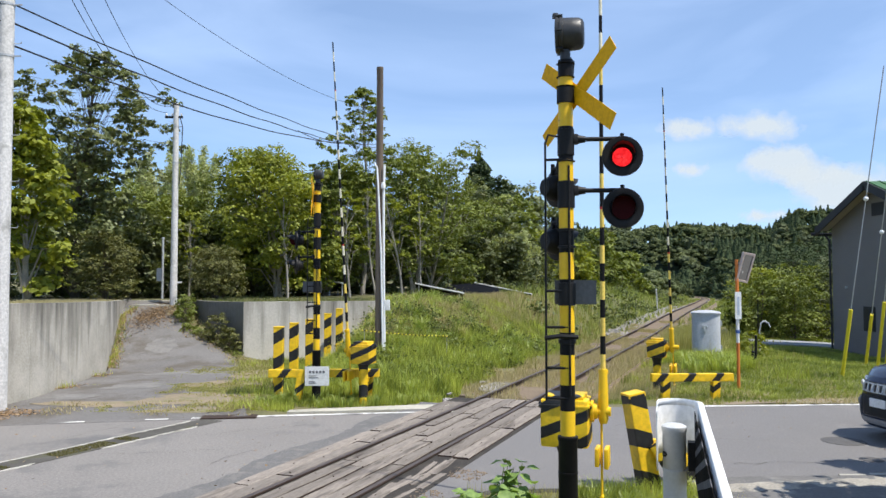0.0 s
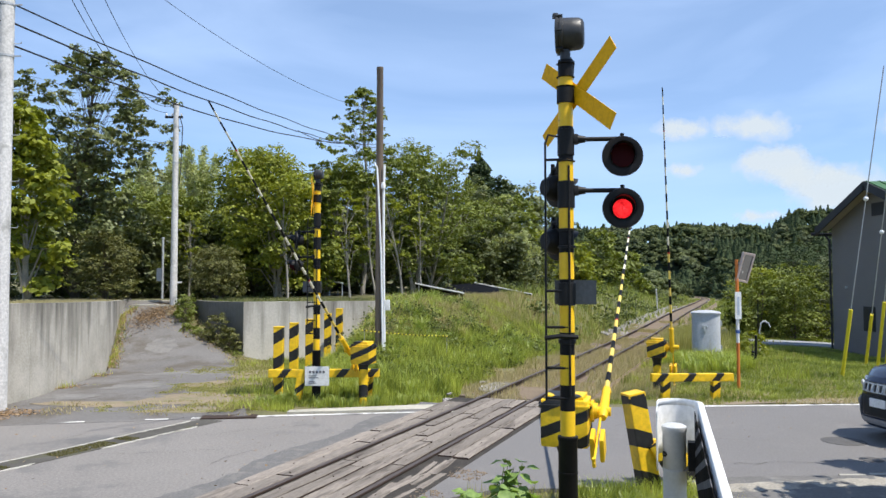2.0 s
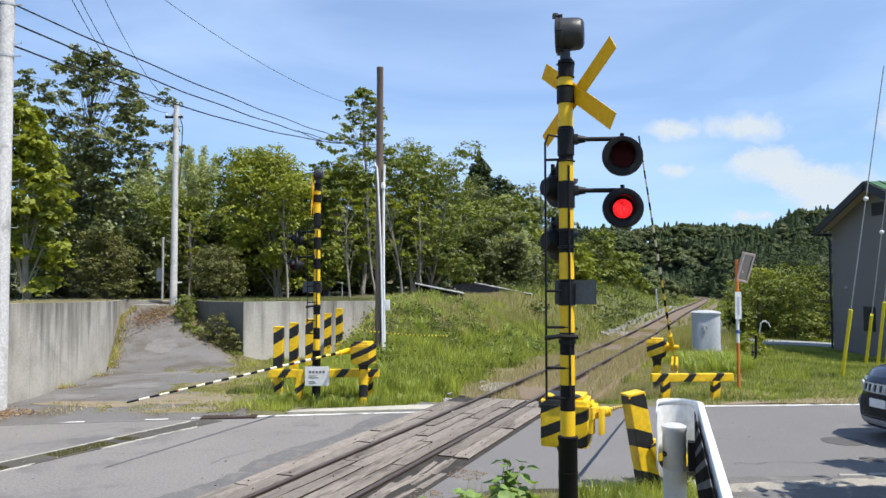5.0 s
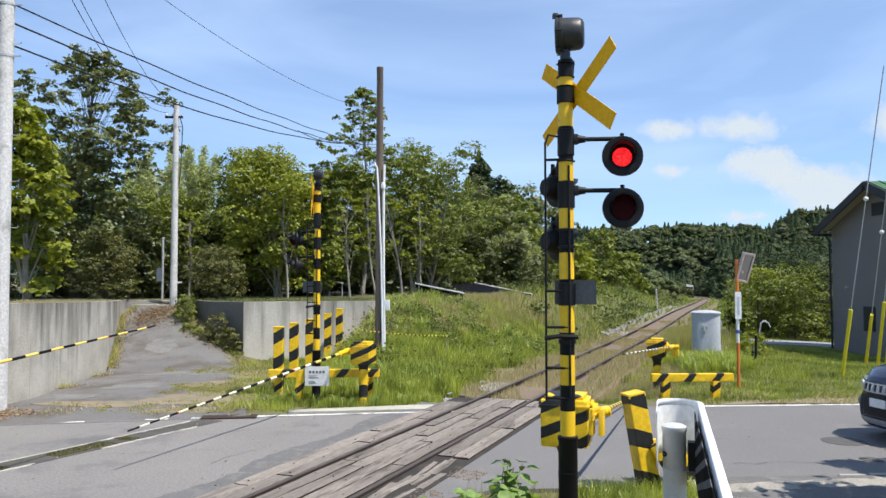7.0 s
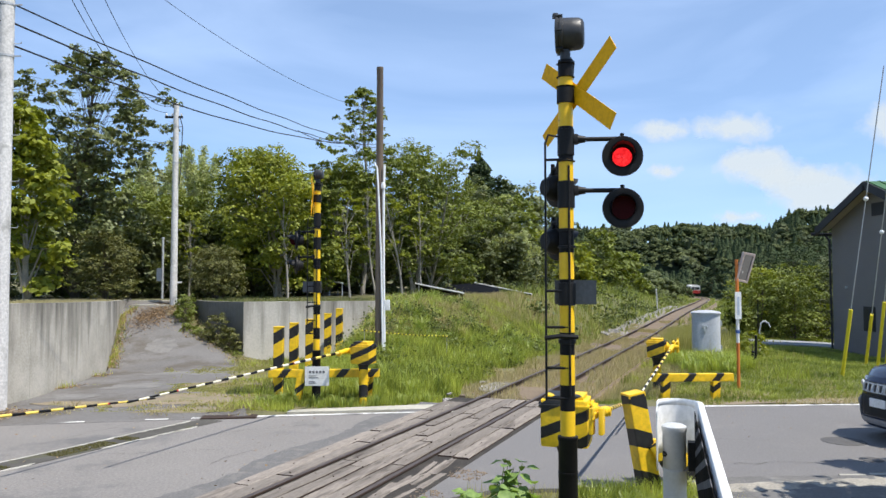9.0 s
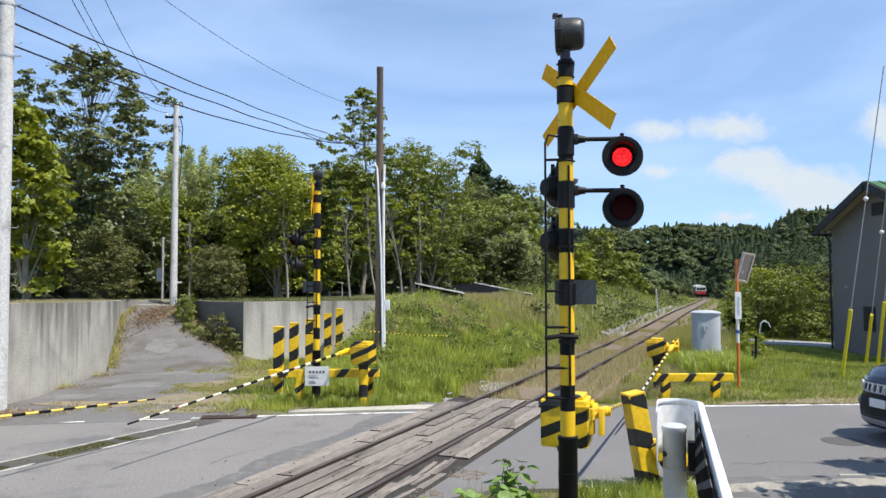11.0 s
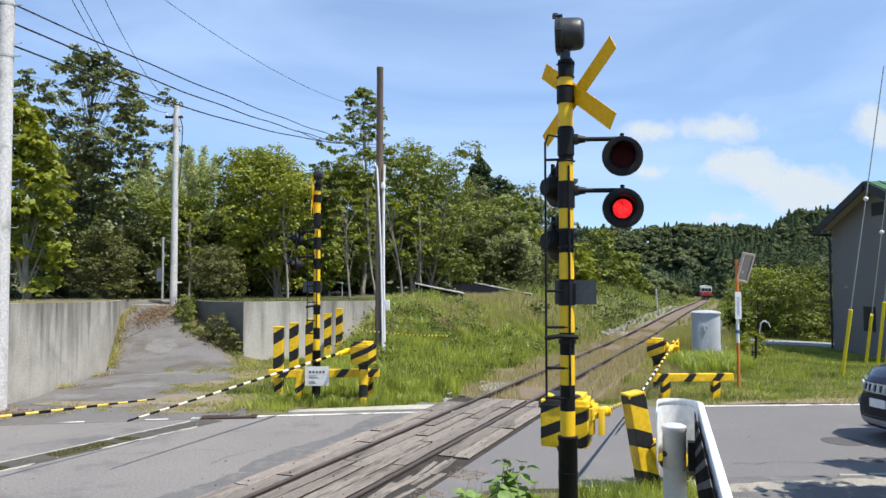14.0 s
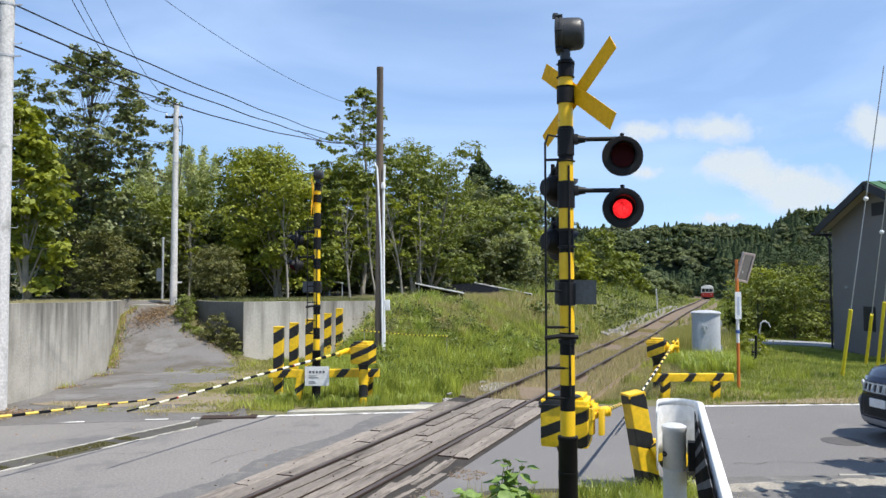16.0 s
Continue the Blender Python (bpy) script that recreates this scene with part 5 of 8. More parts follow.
# ---- railway fittings beyond the road ----
def squared(bm, depth):
    """Turns a round plan into a rounded rectangle."""
    for v in bm.verts:
        r = math.hypot(v.co.x, v.co.y)
        if r > 1e-4:
            k = (abs(v.co.x / r) ** 3 + abs(v.co.y / r) ** 3) ** (-1 / 3)
            v.co.x, v.co.y = v.co.x * min(k, 1.19) * 0.98, v.co.y * min(k, 1.19) * depth


cab = thing("relay_cabinet", pose(8.47, 24.6, -0.24, 0, 0, -18) @ Matrix.Diagonal((1.01, 1.0, 1.13, 1)), "light grey rounded steel relay cabinet in tall grass", "cabinet")
bm = bmesh.new()
lathe(bm, [(0.44, 0.0), (0.44, 1.5), (0.42, 1.55), (0.0, 1.56)], 40)
squared(bm, 0.72)
part("body", bm, M_CABINET, cab, smooth=40)
bm = bmesh.new()
lathe(bm, [(0.0, 1.64), (0.2, 1.63), (0.4, 1.60), (0.47, 1.57), (0.47, 1.53), (0.42, 1.53)], 40)
squared(bm, 0.74)
part("lid", bm, M_CABINET, cab, smooth=40)
bm = bmesh.new()
box(bm, -0.12, 0.04, -0.345, -0.30, 1.12, 1.22, 0.01)
box(bm, -0.07, -0.01, -0.355, -0.30, 1.02, 1.14, 0.01)
part("latch", bm, M_STEEL, cab)
for hz in (0.5, 1.2):
    bm = bmesh.new()
    box(bm, 0.41, 0.48, -0.05, 0.05, hz, hz + 0.14, 0.008)
    part("hinge", bm, M_STEEL, cab)

op = thing("marker_pole", pose(7.08, 18.35, 0), "orange and white pole with white plate and framed mirror", "pole")
bm = bmesh.new()
for z0, z1, k in ((-0.1, 1.05, 0), (1.05, 1.75, 1), (1.75, 2.7, 0), (2.7, 3.05, 0)):
    rod(bm, (0, 0, z0), (0, 0, z1), 0.038, 0.038, 14, k)
part("shaft", bm, [M_ORANGE, M_WHITE], op, smooth=40)
bm = bmesh.new()
box(bm, -0.075, 0.075, -0.06, -0.045, 1.62, 2.27, 0.006)
part("white_plate", bm, M_WHITE, op)
bm = bmesh.new()
box(bm, -0.025, 0.025, -0.066, -0.06, 1.72, 2.15)
part("print_bars", bm, surface("pale_blue_print", (0.35, 0.42, 0.52), (0.5, 0.55, 0.6), 0.6, 20, 9, bump=0), op)
bm = bmesh.new()
box(bm, -0.04, 0.04, -0.045, 0.045, 1.28, 1.36, 0.01)
part("blue_band", bm, surface("blue_tape", (0.06, 0.13, 0.34), (0.05, 0.1, 0.28), 0.5, 20, 4, bump=0), op)
fm = pose(0.20, 0, 2.86, 14, 9, 20)
bm = bmesh.new()
for a in ((-0.17, 0.17, 0.31, 0.36), (-0.17, 0.17, -0.36, -0.31), (-0.17, -0.13, -0.31, 0.31), (0.13, 0.17, -0.31, 0.31)):
    box(bm, a[0], a[1], -0.04, 0.04, a[2], a[3], 0.006, fm)
part("mirror_frame", bm, surface("pinkish_frame", (0.55, 0.44, 0.38), (0.48, 0.38, 0.33), 0.6, 20, 4, bump=0), op)
bm = bmesh.new()
box(bm, -0.13, 0.13, -0.012, 0.012, -0.31, 0.31, 0, fm)
m2, n2, l2, p2 = nodes_of("dull_mirror")
p2.inputs["Base Color"].default_value, p2.inputs["Metallic"].default_value, p2.inputs["Roughness"].default_value = (0.35, 0.35, 0.33, 1), 1.0, 0.12
part("mirror", bm, m2, op)
bm = bmesh.new()
rod(bm, (0, 0, 2.95), (0.2, 0, 3.0), 0.014, 0.014, 8)
rod(bm, (0, 0, 2.75), (0.15, 0, 2.75), 0.014, 0.014, 8)
part("stay", bm, M_STEEL, op)

for mx, my, mh in ((16.9, 60.0, 2.1),):
    ms = thing("track_marker", pose(mx, my, ground_z(mx, my)), "thin pale marker post by the track", "post", "track marker posts")
    bm = bmesh.new()
    rod(bm, (0, 0, -0.1), (-0.12, 0, mh), 0.045, 0.04, 10)
    part("shaft", bm, M_POLE, ms)
    bm = bmesh.new()
    rod(bm, (-0.12, 0, mh), (-0.125, 0, mh + 0.06), 0.07, 0.05, 10)
    part("cap", bm, M_STEEL, ms)

# striped rope line on the bank
bm = bmesh.new()
for i in range(46):
    f0, f1 = i / 46, (i + 1) / 46
    p0, p1 = [Vector((-2.22 + 2.4 * f, 20.8 + 1.6 * f, 1.20 - 0.28 * f - 0.03 * math.sin(math.pi * f))) for f in (f0, f1)]
    rod(bm, p0, p1, 0.013, 0.013, 6, i % 2, caps=False)
rp = part("barrier_rope", bm, [M_LEMON, M_BLACK])
tagged(rp, "thin yellow and black rope along the grassy bank", "rope")
for f in (0.03, 0.97):
    px_, py_ = -2.22 + 2.4 * f, 20.8 + 1.6 * f
    bm = bmesh.new()
    z = ground_z(px_, py_)
    rod(bm, (px_, py_ + 0.02, z - 0.2), (px_, py_ + 0.02, 1.23 - 0.28 * f), 0.005, 0.005, 8)
    tagged(part("rope_stake", bm, M_STEEL), "thin steel stake in the grass", "stake", "rope stakes")


def low_dark_table(a, b, back):
    """A sloping dark panel whose pale edge runs from a to b."""
    a, b = Vector(a), Vector(b)
    t = thing("solar_panel_table", Matrix.Translation(a), "low dark sheet on legs with a pale edge on the terrace", "solar panel", "solar panel tables")
    d = b - a
    back = Vector(back)
    # Near-black sheet fills in for a low roof and the shade below it.
    bm = bmesh.new()
    up = Vector((0, 0, 0.035))
    lo = [bm.verts.new(v - up) for v in (Vector(), d, d + back, back)]
    hi = [bm.verts.new(v) for v in (Vector(), d, d + back, back)]
    bm.faces.new(lo[::-1])
    bm.faces.new(hi)
    for i in range(4):
        bm.faces.new((lo[i], lo[(i + 1) % 4], hi[(i + 1) % 4], hi[i]))
    part("panel", bm, M_PANEL, t)
    bm = bmesh.new()
    rod(bm, Vector((0, 0, 0.01)), d + Vector((0, 0, 0.01)), 0.034, 0.034, 8)
    part("edge_rail", bm, M_WHITE, t)
    for f in (0.08, 0.92):
        for g in (0.05, 0.95):
            bm = bmesh.new()
            p = d * f + back * g
            rod(bm, p, Vector((p.x, p.y, -1.1)), 0.03, 0.03, 8)
            part("leg", bm, M_STEEL, t)


low_dark_table((-1.24, 34.0, 2.44), (0.83, 31.0, 2.05), (0.1, 1.2, -0.42))
low_dark_table((1.74, 42, 2.47), (4.54, 39, 1.89), (-2.1, 0.0, -0.2))
low_dark_table((-5.3, 35.0, 2.6), (-4.4, 33.5, 2.45), (0.3, 0.9, -0.4))


def pipe_arch(x, y, w, h, label):
    bm = bmesh.new()
    z = ground_z(x, y)
    tube(bm, [(x, y, z - 0.1), (x, y, z + h * 0.7), (x + w * 0.15, y, z + h * 0.93), (x + w * 0.4, y, z + h), (x + w * 0.8, y, z + h * 0.94), (x + w, y, z + h * 0.8)], 0.028, 8)
    tagged(part("bent_pipe", bm, M_CABINET, smooth=60), label, "pipe")


pipe_arch(11.6, 28.0, 0.4, 1.15, "bent grey pipe standing by the drive")
for sx, sy, sh in ((9.55, 23.6, 0.42), (10.3, 25.2, 0.8), (13.6, 24.6, 0.35), (11.95, 29.0, 1.9)):
    bm = bmesh.new()
    z = ground_z(sx, sy)
    r = 0.045 if sh < 1 else 0.02
    rod(bm, (sx, sy, z - 0.1), (sx + 0.02, sy, z + sh), r, r * 0.9, 10)
    rod(bm, (sx + 0.02, sy, z + sh), (sx + 0.02, sy, z + sh + 0.03), r * 1.2, r * 0.7, 10)
    tagged(part("stub_post", bm, M_IRON, smooth=40), "short dark stub post in the grass", "post", "stub posts")


# ---- house and guy wires ----
def house():
    h = thing("house", pose(15.82, 30.88, -0.566) @ Matrix.Diagonal((1.095, 1.095, 1.095, 1)), "dark grey gabled house with green metal roof", "house")
    depth, half, eave, apex = 9.0, 3.1, 4.80, 6.02
    bm = bmesh.new()
    ring = [(0, 0), (0, eave), (-half, apex), (-2 * half, eave), (-2 * half, 0)]
    lo = [bm.verts.new((0, y, z)) for y, z in ring]
    hi = [bm.verts.new((depth, y, z)) for y, z in ring]
    for i in range(5):
        bm.faces.new((lo[i], lo[(i + 1) % 5], hi[(i + 1) % 5], hi[i]))
    bm.faces.new(lo)
    bm.faces.new(hi[::-1])
    part("wall", bm, M_SIDING, h)
    # siding boards on the gable
    z = 0.1
    while z < apex - 0.3:
        y0, y1 = 0.0, -2 * half
        if z > eave:
            f = (z - eave) / (apex - eave) * half
            y0, y1 = -f, -2 * half + f
        bm = bmesh.new()
        box(bm, -0.022, -0.002, y1, y0, z, z + 0.2485, 0.0015)
        part("siding_board", bm, M_SIDING, h)
        z += 0.25
    slope = math.atan2(apex - eave, half)
    for s in (1, -1):
        bm = bmesh.new()
        m = pose(0, -half, apex + 0.06) @ pose(0, 0, 0, -math.degrees(slope) * s, 0, 0)
        L = half / math.cos(slope) + 0.28
        if s > 0:
            box(bm, -0.5, depth + 0.4, 0.0, L, 0.0, 0.07, 0, m)
        else:
            box(bm, -0.5, depth + 0.4, -L, 0.0, 0.0, 0.07, 0, m)
        x = -0.45
        while x < depth:
            a, b = (0.0, L) if s > 0 else (-L, 0.0)
            box(bm, x, x + 0.03, a, b, 0.07, 0.10, 0, m)
            x += 0.42
        roof = part("roof", bm, M_ROOF_GREEN, h, "green standing-seam metal roof")
        bm = bmesh.new()
        a, b = (0.0, L) if s > 0 else (-L, 0.0)
        box(bm, -0.53, -0.48, a, b, -0.2, 0.075, 0.004, m)
        part("bargeboard", bm, M_TRIM_DARK, roof)
        bm = bmesh.new()
        box(bm, -0.475, -0.03, a, b, -0.05, -0.006, 0, m)
        part("soffit", bm, M_SOFFIT, roof)
    bm = bmesh.new()
    tube(bm, [(-0.6, 0.36, eave - 0.20), (9.0, 0.36, eave - 0.24)], 0.06, 8)
    tube(bm, [(-0.1, 0.34, eave - 0.24), (-0.06, 0.1, eave - 0.46), (-0.05, 0.06, 0.2)], 0.04, 8)
    part("gutter", bm, M_TRIM_DARK, h, "dark rain gutter and downpipe")
    bm = bmesh.new()
    box(bm, -0.045, -0.025, -2.75, -2.05, 1.15, 1.98, 0.005)
    win = part("window", bm, M_TRIM_DARK, h, "narrow dark window")
    bm = bmesh.new()
    box(bm, -0.05, -0.046, -2.68, -2.12, 1.22, 1.91)
    part("pane", bm, M_TRIM_DARK, win)
    bm = bmesh.new()
    box(bm, -0.04, -0.025, -half - 0.3, -half + 0.42, 5.02, 5.45, 0.004)
    part("vent", bm, M_TRIM_DARK, h, "dark louvred gable vent")
    bm = bmesh.new()
    rod(bm, (-0.025, -1.0, 2.62), (-0.09, -1.0, 2.62), 0.05, 0.04, 10)
    part("wall_lamp", bm, M_STEEL, h)


house()

for gx, gy, tx, ty, tz, hgt, ball in ((10.87, 20.9, 10.9, 18.6, 8.0, 2.0, 0.60), (13.3, 24.1, 12.05, 19.8, 8.2, 1.9, 0.5), (12.75, 22.5, 11.75, 19.0, 8.0, 2.3, 0.7), (13.05, 22.6, 12.0, 19.0, 8.0, 2.3, 0.7)):
    gw = thing("guy_wire", pose(gx, gy, -0.15), "steel guy wire with yellow plastic guard", "guy wire", "guy wires")
    d = Vector((tx - gx, ty - gy, tz))
    bm = bmesh.new()
    e = d.normalized() * hgt
    rod(bm, (0, 0, -0.05), e, 0.048, 0.048, 12)
    part("guard_tube", bm, M_LEMON, gw, "yellow plastic guard tube", smooth=40)
    bm = bmesh.new()
    rod(bm, e, d, 0.014, 0.014, 8)
    part("cable", bm, M_STEEL, gw)
    bm = bmesh.new()
    bmesh.ops.create_icosphere(bm, subdivisions=2, radius=0.065, matrix=Matrix.Translation(d * ball))
    part("insulator", bm, M_WHITE, gw, "white ball insulator", smooth=60)


# ---- car ----
def car():
    """People carrier facing local -x."""
    c = thing("car", pose(6.79, 11.95, 0.0, 0, 0, 8), "dark navy people carrier waiting at the crossing", "car")
    # cross-sections along the length: x, half width, floor, sill, belt, roof
    secs = [(0.0, 0.80, 0.22, 0.55, 0.92, 0.98), (0.10, 0.86, 0.17, 0.54, 0.97, 1.06), (0.25, 0.89, 0.15, 0.54, 1.01, 1.11), (0.6, 0.90, 0.22, 0.55, 1.05, 1.15), (1.15, 0.90, 0.28, 0.55, 1.06, 1.19),
            (1.45, 0.90, 0.28, 0.55, 1.08, 1.45), (1.95, 0.90, 0.28, 0.55, 1.10, 1.80), (2.6, 0.90, 0.28, 0.55, 1.10, 1.87), (4.0, 0.90, 0.28, 0.55, 1.10, 1.86), (4.5, 0.88, 0.30, 0.56, 1.08, 1.74), (4.72, 0.80, 0.40, 0.6, 1.0, 1.3)]

    def nose(y, z):
        """How far the front is swept back at a place on its face."""
        return 0.34 * (abs(y) / 0.80) ** 3.0 + float(np.interp(z, (0.18, 0.30, 0.42, 0.64, 0.72, 0.90, 0.99, 1.2), (0.10, 0.03, 0.0, 0.0, 0.035, 0.07, 0.14, 0.2)))

    bm = bmesh.new()
    rows = []
    for x, w, f, sl, b, r in secs:
        tum = w - (r - b) * 0.22 - 0.06
        half = [(w * 0.9, f), (w * 0.985, f + 0.06), (w, 0.42), (w, sl), (w, 0.72), (w, b - 0.06), (w * 0.975, b), (tum, r - 0.05), (tum - 0.09, r - 0.008), (tum * 0.5, r + 0.012), (0.0, r + 0.016)]
        half = [(y, max(z, f + 0.001 * k)) for k, (y, z) in enumerate(half)]
        if x == 0.0:
            front = half
        ring = [(-y, z) for y, z in half] + [(y, z) for y, z in half[-2::-1]]
        rows.append([bm.verts.new((x + nose(y * 0.80 / w, z) * max(0.0, 1 - x / 0.8), y, z)) for y, z in ring])
    for u, v in zip(rows, rows[1:]):
        for i in range(len(u)):
            j = (i + 1) % len(u)
            bm.faces.new((u[i], u[j], v[j], v[i]))
    bm.faces.new(rows[-1])
    face = [[bm.verts.new((nose(y * k / 10, z), y * k / 10, z)) for k in range(-10, 11)] for y, z in front[:-1]]
    for u, v in zip(face, face[1:]):
        for k in range(20):
            bm.faces.new((u[k], v[k], v[k + 1], u[k + 1]))
    bmesh.ops.remove_doubles(bm, verts=bm.verts[:], dist=0.0005)
    bmesh.ops.recalc_face_normals(bm, faces=bm.faces[:])
    part("body", bm, M_CAR, c, smooth=50)

    def on_nose(y0, y1, z0, z1, lift, slant=0.0):
        """A thin piece that follows the rounded front."""
        bm = bmesh.new()
        g = []
        for k in range(9):
            y = y0 + (y1 - y0) * k / 8
            g.append([bm.verts.new((nose(y, z) - lift, y, z + slant * (abs(y) - abs(y0)))) for z in (z0, z0 + (z1 - z0) * 0.33, z0 + (z1 - z0) * 0.67, z1)])
        for u, v in zip(g, g[1:]):
            for k in range(3):
                bm.faces.new((u[k], v[k], v[k + 1], u[k + 1]))
        r = bmesh.ops.extrude_face_region(bm, geom=bm.faces[:])
        for v in r["geom"]:
            if isinstance(v, bmesh.types.BMVert):
                v.co.x += lift + 0.03
        bmesh.ops.recalc_face_normals(bm, faces=bm.faces[:])
        return bm

    bm = bmesh.new()
    bm.faces.new([bm.verts.new(v) for v in ((1.17, -0.76, 1.225), (1.17, 0.76, 1.225), (1.90, 0.64, 1.80), (1.90, -0.64, 1.80))])
    r = bmesh.ops.extrude_face_region(bm, geom=bm.faces[:])
    for v in r["geom"]:
        if isinstance(v, bmesh.types.BMVert):
            v.co += Vector((-0.012, 0, 0.012))
    part("windscreen", bm, M_GLASS, c)
    for s in (-1, 1):
        bm = bmesh.new()
        box(bm, -1.1, 1.1, -0.008, 0.008, -0.24, 0.24, 0.006, pose(2.95, s * 0.845, 1.43, s * 12, 0, 0))
        part("side_window", bm, M_GLASS, c)
        hl = part("headlight", on_nose(s * 0.47, s * 0.76, 0.77, 0.93, 0.012, 0.12), M_HEADLAMP, c, "clear headlight wrapping round the corner", smooth=40)
        for yy in (0.53, 0.64):
            bm = bmesh.new()
            lathe(bm, [(0.0, 0.0), (0.042, 0.0), (0.05, 0.02), (0.0, 0.045)], 20, m=pose(nose(yy, 0.86) - 0.010, s * yy, 0.865, 0, -90, -s * 30))
            part("bulb_bowl", bm, M_CHROME, hl, smooth=40)
        bm = bmesh.new()
        lathe(bm, [(0.0, 0.0), (0.045, 0.0), (0.05, 0.02), (0.0, 0.035)], 16, m=pose(nose(0.70, 0.56) - 0.03, s * 0.70, 0.56, 0, -90, -s * 40))
        part("fog_lamp", bm, M_HEADLAMP, c, smooth=40)
        part("bumper_corner", on_nose(s * 0.53, s * 0.63, 0.34, 0.66, 0.030), M_SILVER, c, "silver plastic bumper corner", smooth=40)
        bm = bmesh.new()
        box(bm, 1.25, 1.43, s * 0.98 - 0.1, s * 0.98 + 0.1, 1.12, 1.28, 0.04)
        part("door_mirror", bm, M_CAR, c, smooth=40)
    grille = part("grille", on_nose(-0.45, 0.45, 0.74, 0.92, 0.006), M_TRIM_DARK, c, "dark grille with chrome frames")
    for i in range(7):
        yy = -0.39 + i * 0.13
        bm = bmesh.new()
        m = pose(nose(yy, 0.83) - 0.012, yy, 0.83, 0, 14, 0)
        for a in ((-0.055, 0.055, 0.055, 0.075), (-0.055, 0.055, -0.075, -0.055), (-0.055, -0.033, -0.055, 0.055), (0.033, 0.055, -0.055, 0.055)):
            box(bm, -0.012, 0.012, a[0], a[1], a[2], a[3], 0.003, m)
        part("chrome_frame", bm, M_CHROME, grille)
    part("air_intake", on_nose(-0.76, 0.76, 0.40, 0.70, 0.008), M_RUBBER, c, "matt black bumper band")
    part("lower_bumper", on_nose(-0.62, 0.62, 0.27, 0.36, 0.032), M_SILVER, c, "silver plastic lower bumper", smooth=40)
    bm = bmesh.new()
    box(bm, -0.035, -0.012, -0.17, 0.17, 0.55, 0.68, 0.004)
    part("number_plate", bm, M_WHITE, c)
    for wx in (0.95, 3.75):
        for s in (-1, 1):
            bm = bmesh.new()
            lathe(bm, [(0.2, -0.1), (0.32, -0.1), (0.345, -0.06), (0.345, 0.06), (0.32, 0.1), (0.2, 0.1)], 32, m=pose(wx, s * 0.81, 0.345, 90, 0, 0))
            tyre = part("wheel", bm, M_RUBBER, c, smooth=40)
            bm = bmesh.new()
            lathe(bm, [(0.2, -0.06), (0.215, 0.07), (0.06, 0.05), (0.0, 0.08)], 24, m=pose(wx, s * 0.83, 0.345, 90 if s < 0 else -90, 0, 0))
            part("rim", bm, M_SILVER, tyre, smooth=40)


car()


# ---- train ----
def train():
    t = thing("railcar", pose(0, 0, 0), "red and cream diesel railcar far down the track", "train")
    bm = bmesh.new()
    box(bm, -1.4, 1.4, 0.0, 18.5, 0.95, 1.95, 0.06)
    part("lower_body", bm, M_RED, t)
    bm = bmesh.new()
    box(bm, -1.4, 1.4, 0.0, 18.5, 1.955, 3.3, 0.08)
    part("upper_body", bm, M_CREAM, t)
    bm = bmesh.new()
    tube(bm, [(0, 0.02, 2.6), (0, 18.48, 2.6)], 1.36, 28)
    bmesh.ops.scale(bm, vec=(1, 1, 0.34), space=Matrix.Translation((0, 0, -2.6)), verts=bm.verts)
    bmesh.ops.translate(bm, vec=(0, 0, 0.68), verts=bm.verts)
    part("roof", bm, M_CREAM, t, smooth=40)
    for x0, x1 in ((-1.22, -0.45), (-0.36, 0.36), (0.45, 1.22)):
        bm = bmesh.new()
        box(bm, x0, x1, -0.02, 0.03, 2.15, 2.98, 0.02)
        part("cab_window", bm, M_GLASS, t)
    for s in (-1, 1):
        for i in range(9):
            bm = bmesh.new()
            box(bm, s * 1.405 - 0.01, s * 1.405 + 0.01, 1.6 + i * 1.8, 2.9 + i * 1.8, 2.15, 2.95, 0.01)
            part("side_window", bm, M_GLASS, t)
        bm = bmesh.new()
        lathe(bm, [(0.0, 0.0), (0.13, 0.0), (0.12, 0.05), (0.0, 0.06)], 16, m=pose(s * 0.9, -0.005, 1.55, 90, 0, 0))
        part("headlight", bm, M_CHROME, t)
    for y0 in (2.2, 14.0):
        bm = bmesh.new()
        for yy in (0, 2.0):
            for s in (-1, 1):
                rod(bm, (s * 0.5, y0 + yy, 0.43), (s * 0.63, y0 + yy, 0.43), 0.43, 0.43, 18)
        box(bm, -0.8, 0.8, y0 - 0.5, y0 + 2.5, 0.4, 0.7, 0.04)
        part("bogie", bm, M_IRON, t)
    bm = bmesh.new()
    box(bm, -1.25, 1.25, 0.1, 18.4, 0.62, 0.96, 0.03)
    part("underframe", bm, M_IRON, t)
    return t


TRAIN = train()


def train_pose(y):
    p, d, s = track_frame(y)
    return Matrix.Translation(p + Vector((0, 0, 0.004))) @ pose(0, 0, 0, 0, 0, math.degrees(math.atan2(-d.x, d.y)))

# ---- trees, shrubs, grass ----
def limb(bm, pts, r0, r1, seg=7):
    k = len(pts) - 1
    tube(bm, pts, [r0 + (r1 - r0) * i / k for i in range(k + 1)], seg)


